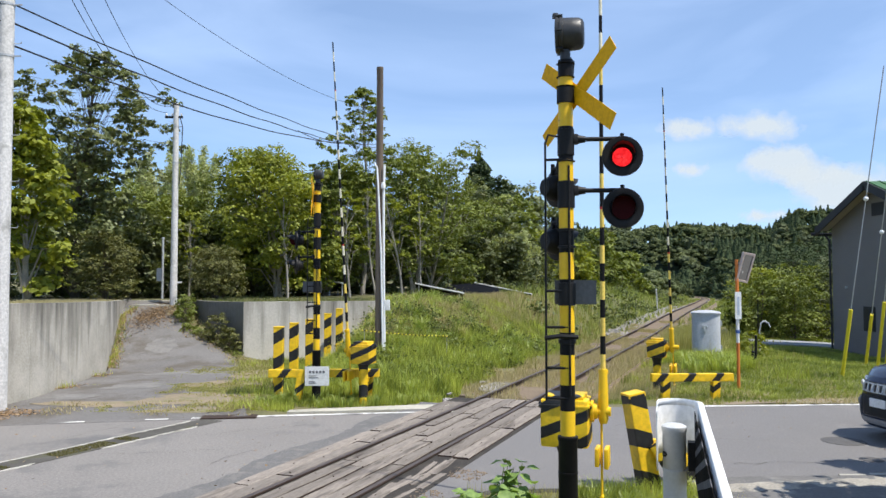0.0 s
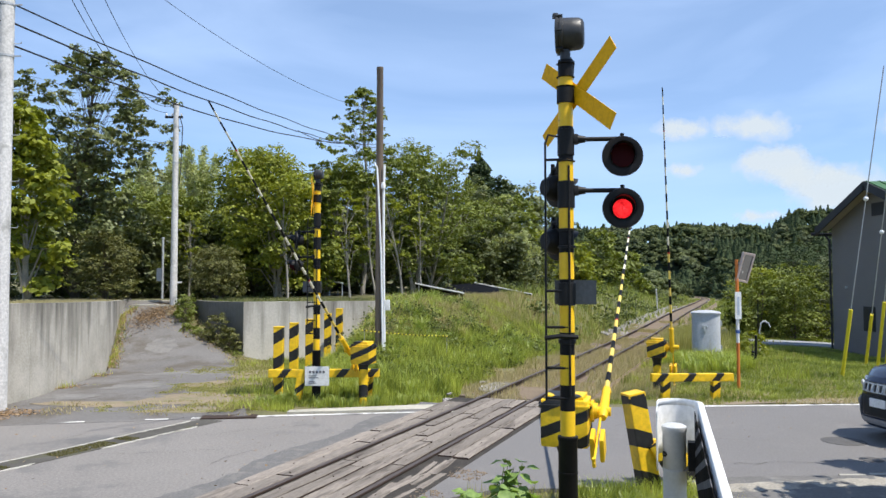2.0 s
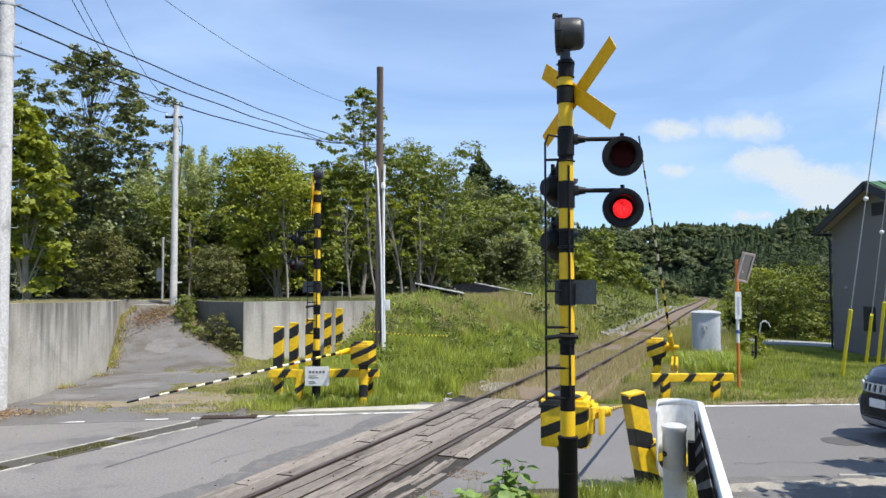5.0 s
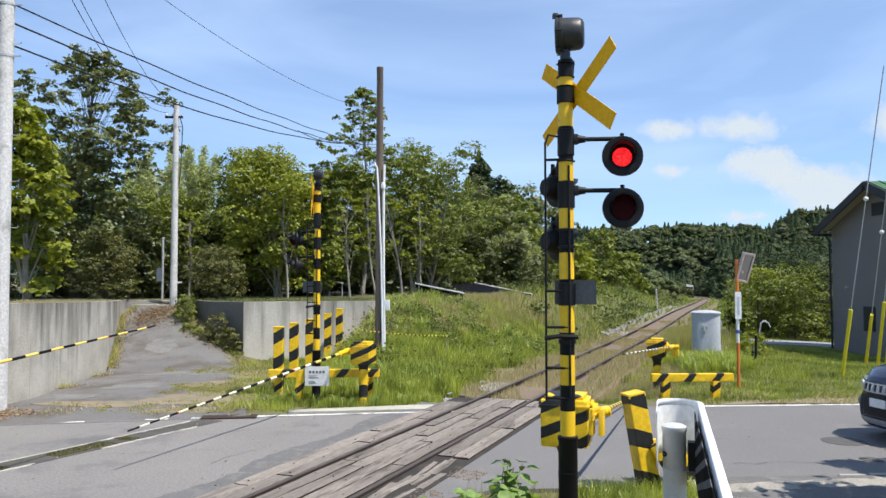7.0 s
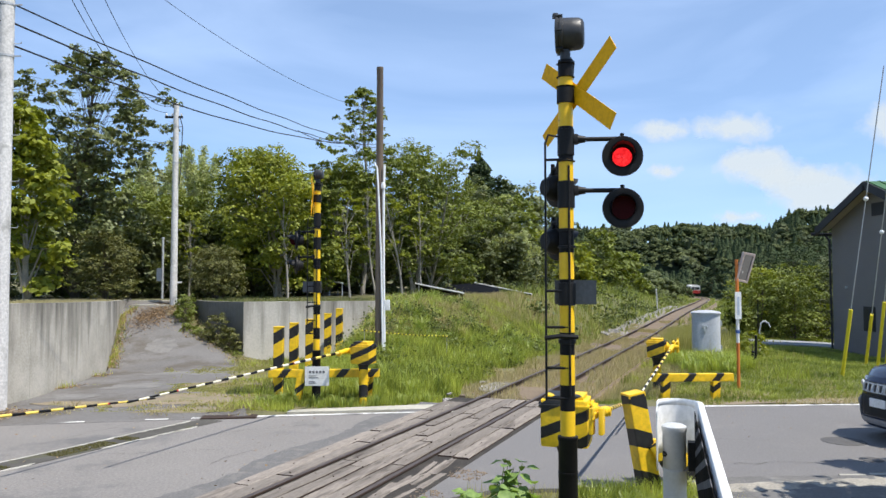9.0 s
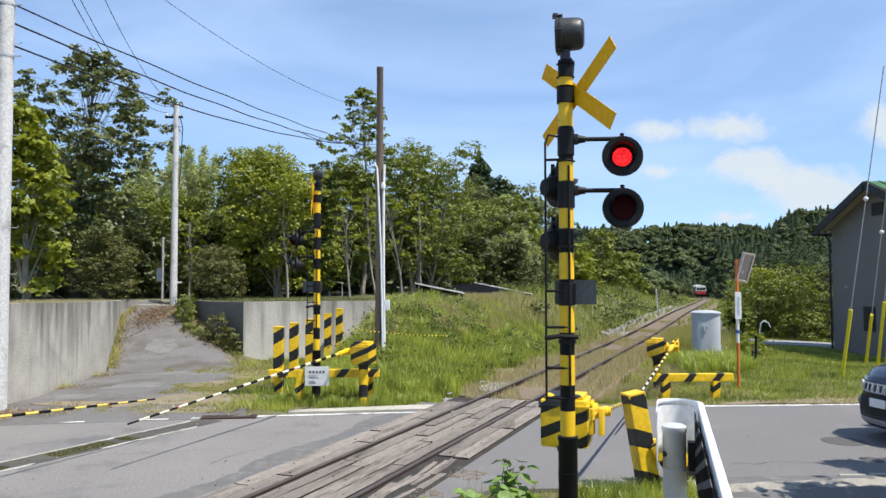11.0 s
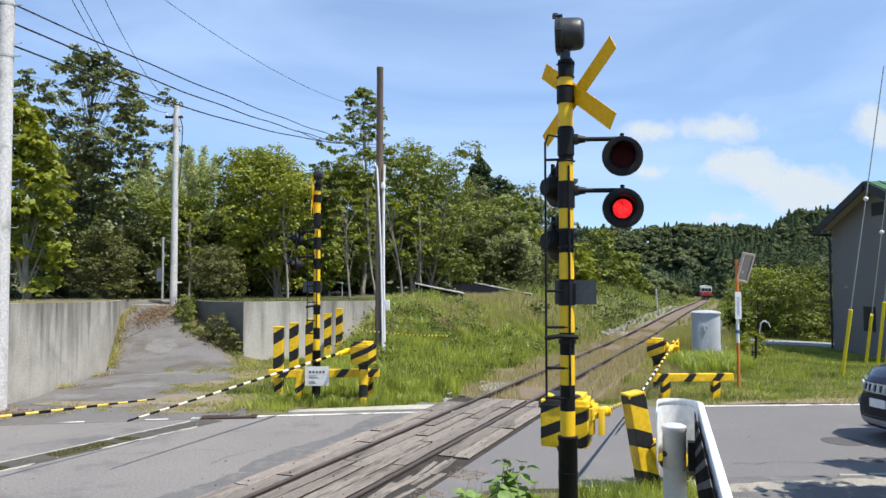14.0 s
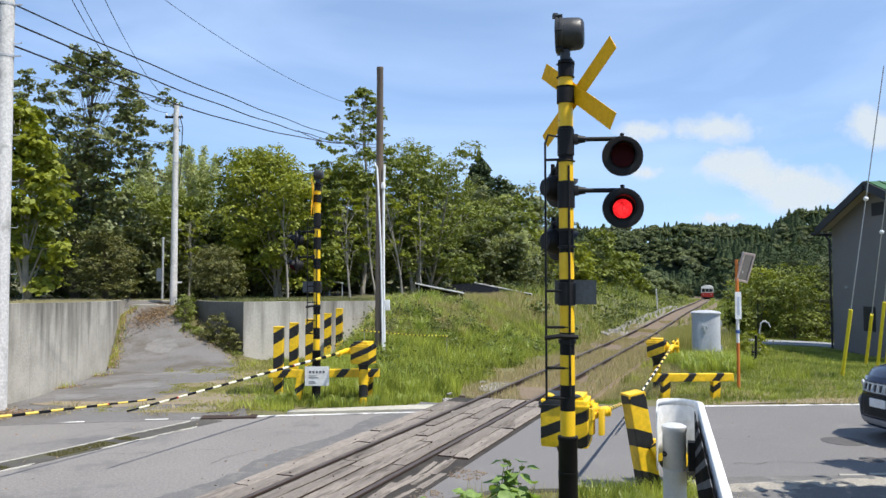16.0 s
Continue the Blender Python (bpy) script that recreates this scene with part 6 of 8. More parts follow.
def spray_leaves(cents, rads, n_leaf, rng, size, loose, per_spray=16):
    """Leaves in flat sprays over each limb's end, facing up and outwards, with gaps between the sprays."""
    share = np.array(rads) ** 2
    share = np.maximum(6, (n_leaf * share / share.sum()).astype(int))
    pos, nor = [], []
    for c, r, k in zip(cents, rads, share):
        ns = max(3, k // per_spray)
        d = rng.normal(size=(ns, 3))
        d[:, 2] = d[:, 2] * 0.8 + 0.15
        d /= np.linalg.norm(d, axis=1)[:, None]
        at = np.array(c) + d * (r * rng.uniform(loose, 1.05, (ns, 1)) ** 0.6) * np.array([1, 1, 0.78])
        wide = np.maximum(size * 0.9, r * rng.uniform(0.20, 0.42, ns))
        i = rng.integers(ns, size=k)
        off = rng.normal(size=(k, 3)) * wide[i][:, None] * np.array([0.6, 0.6, 0.2])
        off[:, 2] -= 0.28 * np.hypot(off[:, 0], off[:, 1])
        pos.append(at[i] + off)
        nor.append(0.5 * d[i] + np.array([0, 0, 0.62]) + rng.normal(size=(k, 3)) * 0.42)
    n = np.concatenate(nor)
    n /= np.linalg.norm(n, axis=1)[:, None]
    p = np.concatenate(pos)
    a = np.cross(n, rng.normal(size=n.shape))
    a /= np.linalg.norm(a, axis=1)[:, None] + 1e-9
    b = np.cross(n, a)
    s = size * rng.uniform(0.6, 1.35, (len(p), 1)) * 0.5
    v = np.stack([p - a * s, p + b * s / 1.8, p + a * s - n * s * 0.25, p - b * s / 1.8], 1)
    return v.reshape(-1, 3), np.arange(len(p) * 4).reshape(-1, 4)


def tree(name, x, y, z0, height, radius, n_leaf, size, leaf, bark, label, category="tree", first=0.25, blobs=26, shape="round", seed=1, loose=0.35, trunk=0.12, group="trees by the crossing", stems=1, taper=0.85, clump=-0.06):
    rng = np.random.default_rng(seed)
    t = thing(name, pose(x, y, z0), label, category, group)
    bm = bmesh.new()
    cents, rads = [], []
    tops = []
    for s in range(stems):
        lean = rng.normal(0, 0.06, 2) + (rng.normal(0, 0.35, 2) * radius / max(height, 1) if stems > 1 else 0)
        hh = height * rng.uniform(0.85, 1.0) if s else height
        b0 = rng.normal(0, 0.3, 2) if stems > 1 else np.zeros(2)
        pts = [Vector((b0[0] + lean[0] * f * height + 0.05 * height * math.sin(f * 5 + seed + s) * 0.3, b0[1] + lean[1] * f * height, -0.3 + f * (hh * 0.9 + 0.3))) for f in (0, 0.15, 0.3, 0.5, 0.7, 0.88, 1.0)]
        limb(bm, pts, trunk, trunk * 0.12, 8)
        tops.append(pts)
    for i in range(blobs):
        f = first + (1 - first) * (i + 0.5) / blobs
        pts = tops[i % stems]
        k = min(int(f * 6), 5)
        base = pts[k].lerp(pts[k + 1], f * 6 - k)
        if shape == "round":
            w = radius * math.sqrt(max(0.05, 1 - (2 * (f - first) / (1 - first) - 0.85) ** 2 / 1.4))
        elif shape == "airy":
            w = radius * (0.9 + 0.2 * math.sin(i * 1.7)) * float(np.interp(f, [0.1, 0.72, 0.8, 0.9, 1.0], [0.95, 1.05, 0.95, 0.55, 0.18]))
        elif shape == "spire":
            w = radius * float(np.interp(f, [0.1, 0.4, 0.6, 0.72, 0.86, 1.0], [0.8, 1.1, 1.1, 1.0, 0.62, 0.08]))
        elif shape == "cone":
            w = radius * (1.08 - (f - first) / (1 - first)) ** 0.8
        else:
            w = radius * (0.55 + 0.45 * math.sin(math.pi * min(1.0, (f - first) / (1 - first) + 0.15)))
        a = i * 2.4 + rng.uniform(-0.5, 0.5)
        d = w * (rng.uniform(0.35, 0.95) if shape not in ("airy", "spire") else math.sqrt(rng.uniform(0.02, 1.0)))
        c = Vector((base.x + d * math.cos(a), base.y + d * math.sin(a), f * height + rng.uniform(-0.06, 0.06) * height * (1.05 - f)))
        c.z = min(c.z, height * 0.97)
        mid = base.lerp(c, 0.5) + Vector((0, 0, 0.08 * d))
        fr = max(0.02, f - 0.16 * rng.uniform(0.7, 1.3)) * 6
        root = pts[int(fr)].lerp(pts[int(fr) + 1], fr - int(fr))
        if name == "sapling":
            bl = bmesh.new()
            limb(bl, [root, mid, c], 0.014, 0.005, 5)
            part("branch", bl, bark, t)
        else:
            limb(bm, [root, mid, c], min(0.045 if shape not in ("airy", "spire") else 0.009, trunk * (0.42 - 0.3 * f)), 0.005, 5)
        cents.append(c)
        rads.append(max(0.16, radius * rng.uniform(0.24, 0.46) * (0.7 * (1.2 - f) if shape == "cone" else 1.0)) if shape not in ("airy", "spire") else rng.uniform(0.26, 0.52) * (1.5 - 0.75 * f))
    part("trunk", bm, bark, t, smooth=60)
    if shape == "cone":
        # leaves fill the crown in uneven sprays
        m = n_leaf * 2
        u = rng.uniform(0, 1, m) ** 1.25
        f = first + (1 - first) * u
        d = radius * np.clip(1.0 - u, 0.008, 1) ** taper * np.sqrt(rng.uniform(0.03, 1, m)) * (0.92 + 0.1 * np.sin(u * 47)) * np.clip((1 - u) / 0.13, 0.12, 1)
        a = rng.uniform(0, 6.283, m)
        k = np.array([tuple(p) for p in tops[0]])
        ax = np.stack([np.interp(f, (0, 0.15, 0.3, 0.5, 0.7, 0.88, 1.0), k[:, j]) for j in range(2)], 1)
        p = np.stack([ax[:, 0] + d * np.cos(a), ax[:, 1] + d * np.sin(a), f * height + 0.12 * d - 0.1], 1)
        keep = np.array([noise.noise((q[0] * 1.9 + seed, q[1] * 1.9, q[2] * 2.3)) > clump for q in p])
        v, f = leaf_quads(p[keep], rng, size)
        raw_mesh("crown", v, f, leaf, t)
        return t
    v, f = spray_leaves(cents, rads, n_leaf, rng, size, loose)
    raw_mesh("crown", v, f, leaf, t)
    return t


def bamboo(x, y, z0, h, seed):
    """A clump of arching culms with feathery plumes that thin out to the tips."""
    rng = np.random.default_rng(seed)
    t = thing("bamboo", pose(x, y, z0), "pale green feathery bamboo clump behind the trees", "bamboo", "bamboo clumps")
    pos = []
    for i in range(7):
        a, hh, out = rng.uniform(0, 6.283), h * rng.uniform(0.78, 1.0), rng.uniform(0.3, 0.9)
        d = np.array([math.cos(a), math.sin(a), 0.0])
        pts = [Vector(d * (0.15 + out * f ** 2.2) + np.array([0, 0, hh * (f - 0.10 * f ** 4) - 0.2])) for f in (0, 0.25, 0.5, 0.7, 0.85, 1.0)]
        bm = bmesh.new()
        limb(bm, pts, 0.04, 0.006, 6)
        part("culm", bm, M_BARK_PALE, t)
        f = 0.3 + 0.7 * rng.uniform(0, 1, 800) ** 0.8
        k = np.array([tuple(p) for p in pts])
        c = np.stack([np.interp(f, (0, 0.25, 0.5, 0.7, 0.85, 1.0), k[:, j]) for j in range(3)], 1)
        pos.append(c + rng.normal(size=(800, 3)) * (0.06 + 0.38 * (1.02 - f) ** 0.8)[:, None])
    v, f = leaf_quads(np.concatenate(pos), rng, 0.2, 0.7, 3.5)
    raw_mesh("crown", v, f, M_LEAF_PALE, t)


M_BUSH = foliage("olive_bush_leaves", (0.046, 0.054, 0.015), (0.205, 0.205, 0.064), 0.25, nscale=2.2, nw=1.4)
L_GREEN = "leafy green broadleaf tree on the grassy terrace"
tree("tree", -15.0, 31.0, 1.85, 9.8, 3.2, 30000, 0.19, M_LEAF_DARK, M_BARK, "tall dark green tree with open airy crown", first=0.1, blobs=240, shape="airy", seed=3, loose=0.1, trunk=0.17)
tree("tree", -12.75, 23.5, 1.95, 6.2, 1.35, 7500, 0.24, M_LEAF_BRIGHT, M_BARK_PALE, "young bright green tree with large leaves behind the wall", first=0.12, blobs=26, shape="column", seed=5, loose=0.1, trunk=0.11)
tree("tree", -18.0, 36.0, 1.9, 6.6, 2.8, 13000, 0.2, M_LEAF, M_BARK, L_GREEN, first=0.08, blobs=34, seed=6)
tree("tree", -15.6, 38.5, 1.9, 5.0, 2.4, 13000, 0.19, M_LEAF, M_BARK, L_GREEN, first=0.06, blobs=34, seed=7)
tree("tree", -12.4, 37.5, 1.9, 4.5, 2.2, 12000, 0.19, M_LEAF, M_BARK, L_GREEN, first=0.06, blobs=30, seed=8)
for i, (bx, by, bh) in enumerate(((-17.9, 44.0, 9.6), (-17.2, 45.0, 9.0), (-14.5, 42.0, 9.7), (-14.0, 43.0, 10.0), (-13.5, 42.5, 8.8), (-16.2, 45.5, 8.8))):
    bamboo(bx, by, 1.9, bh, 20 + i)
for i, (bx, by, bh) in enumerate(((3.5, 47.5, 4.3), (4.5, 46.8, 4.6), (5.3, 47.6, 4.0), (2.4, 47.0, 3.6))):
    bamboo(bx, by, 1.75, bh, 30 + i)
tree("tree", -9.15, 36.0, 1.9, 6.6, 2.0, 15000, 0.165, M_LEAF, M_BARK_PALE, L_GREEN, first=0.08, blobs=46, seed=9, stems=2)
tree("tree", -6.95, 33.0, 1.85, 6.2, 2.3, 16000, 0.165, M_LEAF_BRIGHT, M_BARK_PALE, "light green tree with pale forked stems", first=0.14, blobs=46, seed=10, stems=3, trunk=0.09)
tree("tree", -5.3, 35.0, 1.85, 5.9, 2.1, 14000, 0.165, M_LEAF, M_BARK_PALE, L_GREEN, first=0.1, blobs=40, seed=11, stems=2)
tree("tree", -3.75, 36.0, 1.85, 10.2, 2.3, 12500, 0.17, M_LEAF, M_BARK_PALE, "tall slender tree with pale trunk and pointed crown", first=0.22, blobs=120, shape="spire", seed=12, loose=0.1, trunk=0.13)
tree("tree", -1.3, 38.0, 1.85, 7.3, 2.4, 14000, 0.17, M_LEAF, M_BARK_PALE, L_GREEN, first=0.14, blobs=44, seed=13, stems=3, trunk=0.09)
tree("tree", -2.4, 42.0, 1.9, 7.6, 1.8, 4200, 0.26, M_LEAF, M_BARK, L_GREEN, first=0.2, blobs=28, seed=14)
tree("tree", 1.1, 46.5, 1.9, 6.5, 2.3, 14000, 0.18, M_LEAF, M_BARK_PALE, "light green tree at the edge of the wood", first=0.12, blobs=34, seed=15, stems=2)
tree("tree", 3.0, 58.0, 1.9, 10.8, 2.5, 6500, 0.28, M_CONIFER, M_BARK, "dark pointed conifer behind the wood", first=0.2, blobs=30, shape="cone", seed=16, taper=0.6, clump=-0.25)
tree("tree", 4.3, 56.0, 1.9, 8.2, 2.2, 5200, 0.28, M_CONIFER, M_BARK, "dense dark round tree behind the wood", first=0.1, blobs=34, seed=29)
tree("tree", 93.4, 262.0, -2.6, 11.9, 4.2, 2600, 0.75, M_CONIFER, M_BARK, "dense dark round tree by the far track", first=0.04, blobs=34, seed=33)
tree("tree", 3.8, 52.0, 1.8, 6.4, 2.6, 4600, 0.30, M_LEAF, M_BARK, L_GREEN, first=0.05, blobs=34, seed=17)
tree("tree", 6.3, 66.0, 1.9, 8.8, 3.5, 5200, 0.40, M_LEAF_DARK, M_BARK, "dense dark green tree of the wood", first=0.05, blobs=40, seed=18)
tree("tree", 10.3, 74.0, 1.6, 8.4, 3.4, 4600, 0.42, M_LEAF_DARK, M_BARK, "dense dark green tree of the wood", first=0.05, blobs=38, seed=19)
tree("tree", 7.2, 58.0, 1.4, 5.0, 2.3, 4600, 0.26, M_LEAF_BRIGHT, M_BARK_PALE, "light green scrubby tree at the wood's edge", first=0.05, blobs=30, seed=21)
tree("tree", 10.4, 60.0, 1.0, 4.4, 2.2, 3600, 0.30, M_LEAF_BRIGHT, M_BARK, "light green scrubby tree near the track", first=0.02, blobs=28, seed=22)
tree("tree", 15.0, 75.0, 0.6, 6.4, 3.0, 3800, 0.40, M_LEAF, M_BARK, L_GREEN, first=0.02, blobs=30, seed=23)
tree("tree", 18.6, 80.0, 0.3, 5.2, 2.6, 3400, 0.40, M_LEAF, M_BARK, L_GREEN, first=0.02, blobs=30, seed=24)

for i, (sx, sy, sh) in enumerate(((-6.4, 31.2, 4.6), (-3.9, 31.5, 4.4), (-2.9, 33.4, 5.0), (-0.9, 35.0, 4.8), (-10.6, 32.0, 3.6), (-1.55, 30.5, 4.2))):
    tree("sapling", sx, sy, 1.8, sh, 1.0, 420, 0.16, M_LEAF_BRIGHT, M_BARK_PALE, "thin pale-stemmed sapling with few leaves", "tree", 0.45, 12, "round", 120 + i, 0.2, 0.06, "saplings", 1)
for i, (sx, sy, sh, sr) in enumerate(((-11.0, 44.0, 6.4, 2.6), (-8.2, 43.0, 6.8, 2.6), (-6.2, 45.0, 7.0, 2.6), (-4.4, 43.5, 6.6, 2.4), (-0.6, 47.0, 7.2, 2.6), (3.0, 50.0, 6.8, 2.8))):
    tree("tree", sx, sy, 1.9, sh, sr, 5200, 0.24, M_LEAF_DARK, M_BARK, "dense dark green tree of the wood", first=0.05, blobs=34, seed=140 + i, loose=0.4)
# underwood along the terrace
# Leaf colour set darker in place of the shade below the trees.
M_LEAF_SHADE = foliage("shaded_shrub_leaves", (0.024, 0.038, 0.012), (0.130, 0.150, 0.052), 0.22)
L_UNDER = "leafy shrub under the trees, darkened for shade"
UNDER = [(-16.4, 33.0, 2.9, 1.6), (-12.2, 33.5, 2.6, 1.4), (-14.6, 35.0, 3.2, 1.7), (-10.8, 35.0, 3.4, 1.6), (-8.6, 34.5, 3.0, 1.5), (-7.2, 36.5, 3.6, 1.7), (-5.0, 37.5, 3.6, 1.7), (-3.0, 38.5, 3.2, 1.6), (-0.6, 40.5, 3.4, 1.7), (2.0, 45.5, 3.4, 1.6), (4.2, 46.5, 3.4, 1.7), (6.0, 49.0, 3.4, 1.8), (-19.5, 33.0, 3.6, 2.0), (-17.5, 29.0, 1.6, 1.0)]
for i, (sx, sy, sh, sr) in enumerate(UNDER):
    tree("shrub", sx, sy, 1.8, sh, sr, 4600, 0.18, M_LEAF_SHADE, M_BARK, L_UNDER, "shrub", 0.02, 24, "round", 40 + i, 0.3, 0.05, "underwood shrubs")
for i, (sx, sy, sh, sr) in enumerate(((-12.7, 28.8, 2.45, 1.15), (-8.75, 29.6, 1.95, 1.05))):
    tree("clipped_bush", sx, sy, 1.85, sh, sr, 15000, 0.075, M_BUSH, M_BARK, "rounded clipped bush with brownish green leaves", "bush", 0.12, 70, "round", 60 + i, 0.75, 0.05, "clipped bushes")
# vines and weeds beside the lane
for i, (sx, sy, sh, sr) in enumerate(((-8.95, 26.6, 0.75, 0.32), (-9.3, 27.4, 0.75, 0.42), (-9.05, 27.0, 1.0, 0.30), (-7.25, 24.75, 0.98, 0.55), (-6.85, 24.4, 0.78, 0.42), (-7.7, 25.0, 0.42, 0.3), (-8.1, 25.4, 0.28, 0.35), (-8.6, 25.9, 0.28, 0.35), (-6.6, 24.1, 0.16, 0.3))):
    tree("vine_clump", sx, sy, ground_z(sx, sy) - 0.02, sh, sr, int(1500 * sr) if sr < 0.4 else 1300, 0.085, M_BUSH if i in (3, 4, 5) else M_LEAF, M_BARK, "tangled green vine clump spilling over the lane", "vine", 0.02, 18, "round", 70 + i, 0.2, 0.02, "vine clumps")
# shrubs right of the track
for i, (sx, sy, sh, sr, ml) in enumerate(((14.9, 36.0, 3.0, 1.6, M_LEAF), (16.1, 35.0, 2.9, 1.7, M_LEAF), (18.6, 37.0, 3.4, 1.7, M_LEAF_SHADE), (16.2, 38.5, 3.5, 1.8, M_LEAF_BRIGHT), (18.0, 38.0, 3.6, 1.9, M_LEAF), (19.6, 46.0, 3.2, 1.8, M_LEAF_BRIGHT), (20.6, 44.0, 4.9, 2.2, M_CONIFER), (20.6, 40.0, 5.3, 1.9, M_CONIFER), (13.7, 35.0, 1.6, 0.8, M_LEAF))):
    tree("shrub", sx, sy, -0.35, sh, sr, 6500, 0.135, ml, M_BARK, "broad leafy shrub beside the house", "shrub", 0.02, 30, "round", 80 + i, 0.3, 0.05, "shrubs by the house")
tree("plant", 10.75, 26.5, -0.30, 1.1, 0.42, 700, 0.12, M_LEAF_BRIGHT, M_BARK, "small pale green garden plant", "plant", 0.1, 12, "round", 95, 0.2, 0.03)


M_WEED = foliage("weed_leaves", (0.110, 0.200, 0.050), (0.300, 0.420, 0.130), 0.4, rnd=0.0, nscale=3.0, nw=1.6)


def leaf_mesh(seed):
    """One ovate pointed leaf along +x, folded along the midrib, with a wavy toothed edge."""
    rng = random.Random(seed)
    rows = [(0.0, 0.0, 0.0), (0.10, 0.17, 0.04), (0.25, 0.33, 0.09), (0.45, 0.38, 0.09), (0.62, 0.30, 0.05), (0.80, 0.18, -0.02), (1.05, 0.0, -0.15)]
    bm = bmesh.new()
    mid = [bm.verts.new((u, 0.0, 0.03 * math.sin(3.1 * u) - 0.15 * max(0.0, u - 0.5))) for u, w, h in rows]
    for sg in (1, -1):
        side = [mid[0]] + [bm.verts.new((u + rng.uniform(-0.02, 0.02), sg * w * rng.uniform(0.92, 1.08), h + rng.uniform(-0.03, 0.03) - 0.12 * max(0.0, u - 0.5))) for u, w, h in rows[1:-1]] + [mid[-1]]
        for i in range(len(rows) - 1):
            vs = [v for k, v in enumerate((mid[i], mid[i + 1], side[i + 1], side[i])) if v not in (mid[i], mid[i + 1], side[i + 1], side[i])[:k]]
            bm.faces.new(vs if sg < 0 else vs[::-1])
    me = bpy.data.meshes.new("leaf")
    bm.to_mesh(me)
    bm.free()
    me.materials.append(M_WEED)
    me.shade_smooth()
    return me


def near_weed(x, y, z, h, r, n, seed):
    """Broad-leaved weed: stems with large pointed leaves."""
    rng = np.random.default_rng(seed)
    w = thing("weed", pose(x, y, z), "broad-leaved green weed beside the rails", "weed", "weeds by the road")
    bm = bmesh.new()
    pos, out = [], []
    for i in range(9):
        a, d = rng.uniform(0, 6.28), r * rng.uniform(0.2, 1.0)
        top = Vector((d * math.cos(a), d * math.sin(a), h * rng.uniform(0.55, 1.0)))
        limb(bm, [Vector((0.1 * math.cos(a), 0.1 * math.sin(a), -0.1)), top * 0.5 + Vector((0, 0, 0.08)), top], 0.006, 0.003, 5)
        for k in range(n // 9):
            f = rng.uniform(0.3, 1.02)
            b = rng.uniform(0, 6.283)
            pos.append(np.array(top) * f + rng.normal(0, 0.025, 3))
            out.append((math.cos(b), math.sin(b), 0))
    part("stems", bm, M_LEAF, w)
    for p, d in zip(pos, out):
        ob = new("leaf", LEAF_MESHES[int(rng.integers(len(LEAF_MESHES)))])
        ob.parent = w
        k = float(rng.uniform(0.55, 1.3)) * 0.145
        ob.matrix_basis = pose(*[float(c) for c in p], 0, 0, math.degrees(math.atan2(d[1], d[0]))) @ pose(0, 0, 0, float(rng.normal(0, 14)), float(rng.uniform(-12, 42)), 0) @ Matrix.Diagonal((k, k, k, 1))


LEAF_MESHES = [leaf_mesh(200 + i) for i in range(5)]
near_weed(0.52, 7.35, 0.0, 0.84, 0.30, 144, 1)
near_weed(0.28, 7.0, 0.0, 0.64, 0.36, 144, 2)
near_weed(0.74, 7.0, 0.05, 0.68, 0.32, 126, 3)
near_weed(-0.25, 7.6, 0.0, 0.34, 0.30, 63, 4)


# Two trees out of view, added only for their shadows on the road.
tree("tree", 7.55, 9.55, 0.0, 3.9, 0.75, 1700, 0.26, M_LEAF, M_BARK, "unseen tree added to throw dappled shade on the road", first=0.4, blobs=18, seed=99, loose=0.2)
tree("tree", 6.6, 8.0, 0.1, 3.9, 1.25, 2600, 0.26, M_LEAF, M_BARK, "unseen tree added to throw dappled shade on the road", first=0.3, blobs=16, seed=98, loose=0.2)


# ---- far woods and hills ----
def lump(n, c, r, rng):
    """A knobbly closed lump of foliage: a cube of n x n faces a side, rounded and roughened."""
    verts, faces, k = [], [], 0
    for ax in range(3):
        for sg in (-1, 1):
            for i in range(n + 1):
                for j in range(n + 1):
                    u, v = math.tan((2 * i / n - 1) * 0.785), math.tan((2 * j / n - 1) * 0.785)
                    p = [0.0, 0.0, 0.0]
                    p[ax], p[(ax + 1) % 3], p[(ax + 2) % 3] = sg, u, v
                    p = Vector(p).normalized()
                    verts.append(p)
            for i in range(n):
                for j in range(n):
                    q = k + i * (n + 1) + j
                    faces.append((q, q + 1, q + n + 2, q + n + 1) if sg < 0 else (q, q + n + 1, q + n + 2, q + 1))
            k += (n + 1) ** 2
    o = Vector(tuple(rng.uniform(0, 50, 3)))
    out = [np.array(c) + np.array(p) * r * np.array([1, 1, 0.85]) * (1.0 + 0.42 * noise.noise(p * 1.9 + o) + 0.30 * noise.noise(p * 4.5 + o)) for p in verts]
    return np.array(out), np.array(faces)


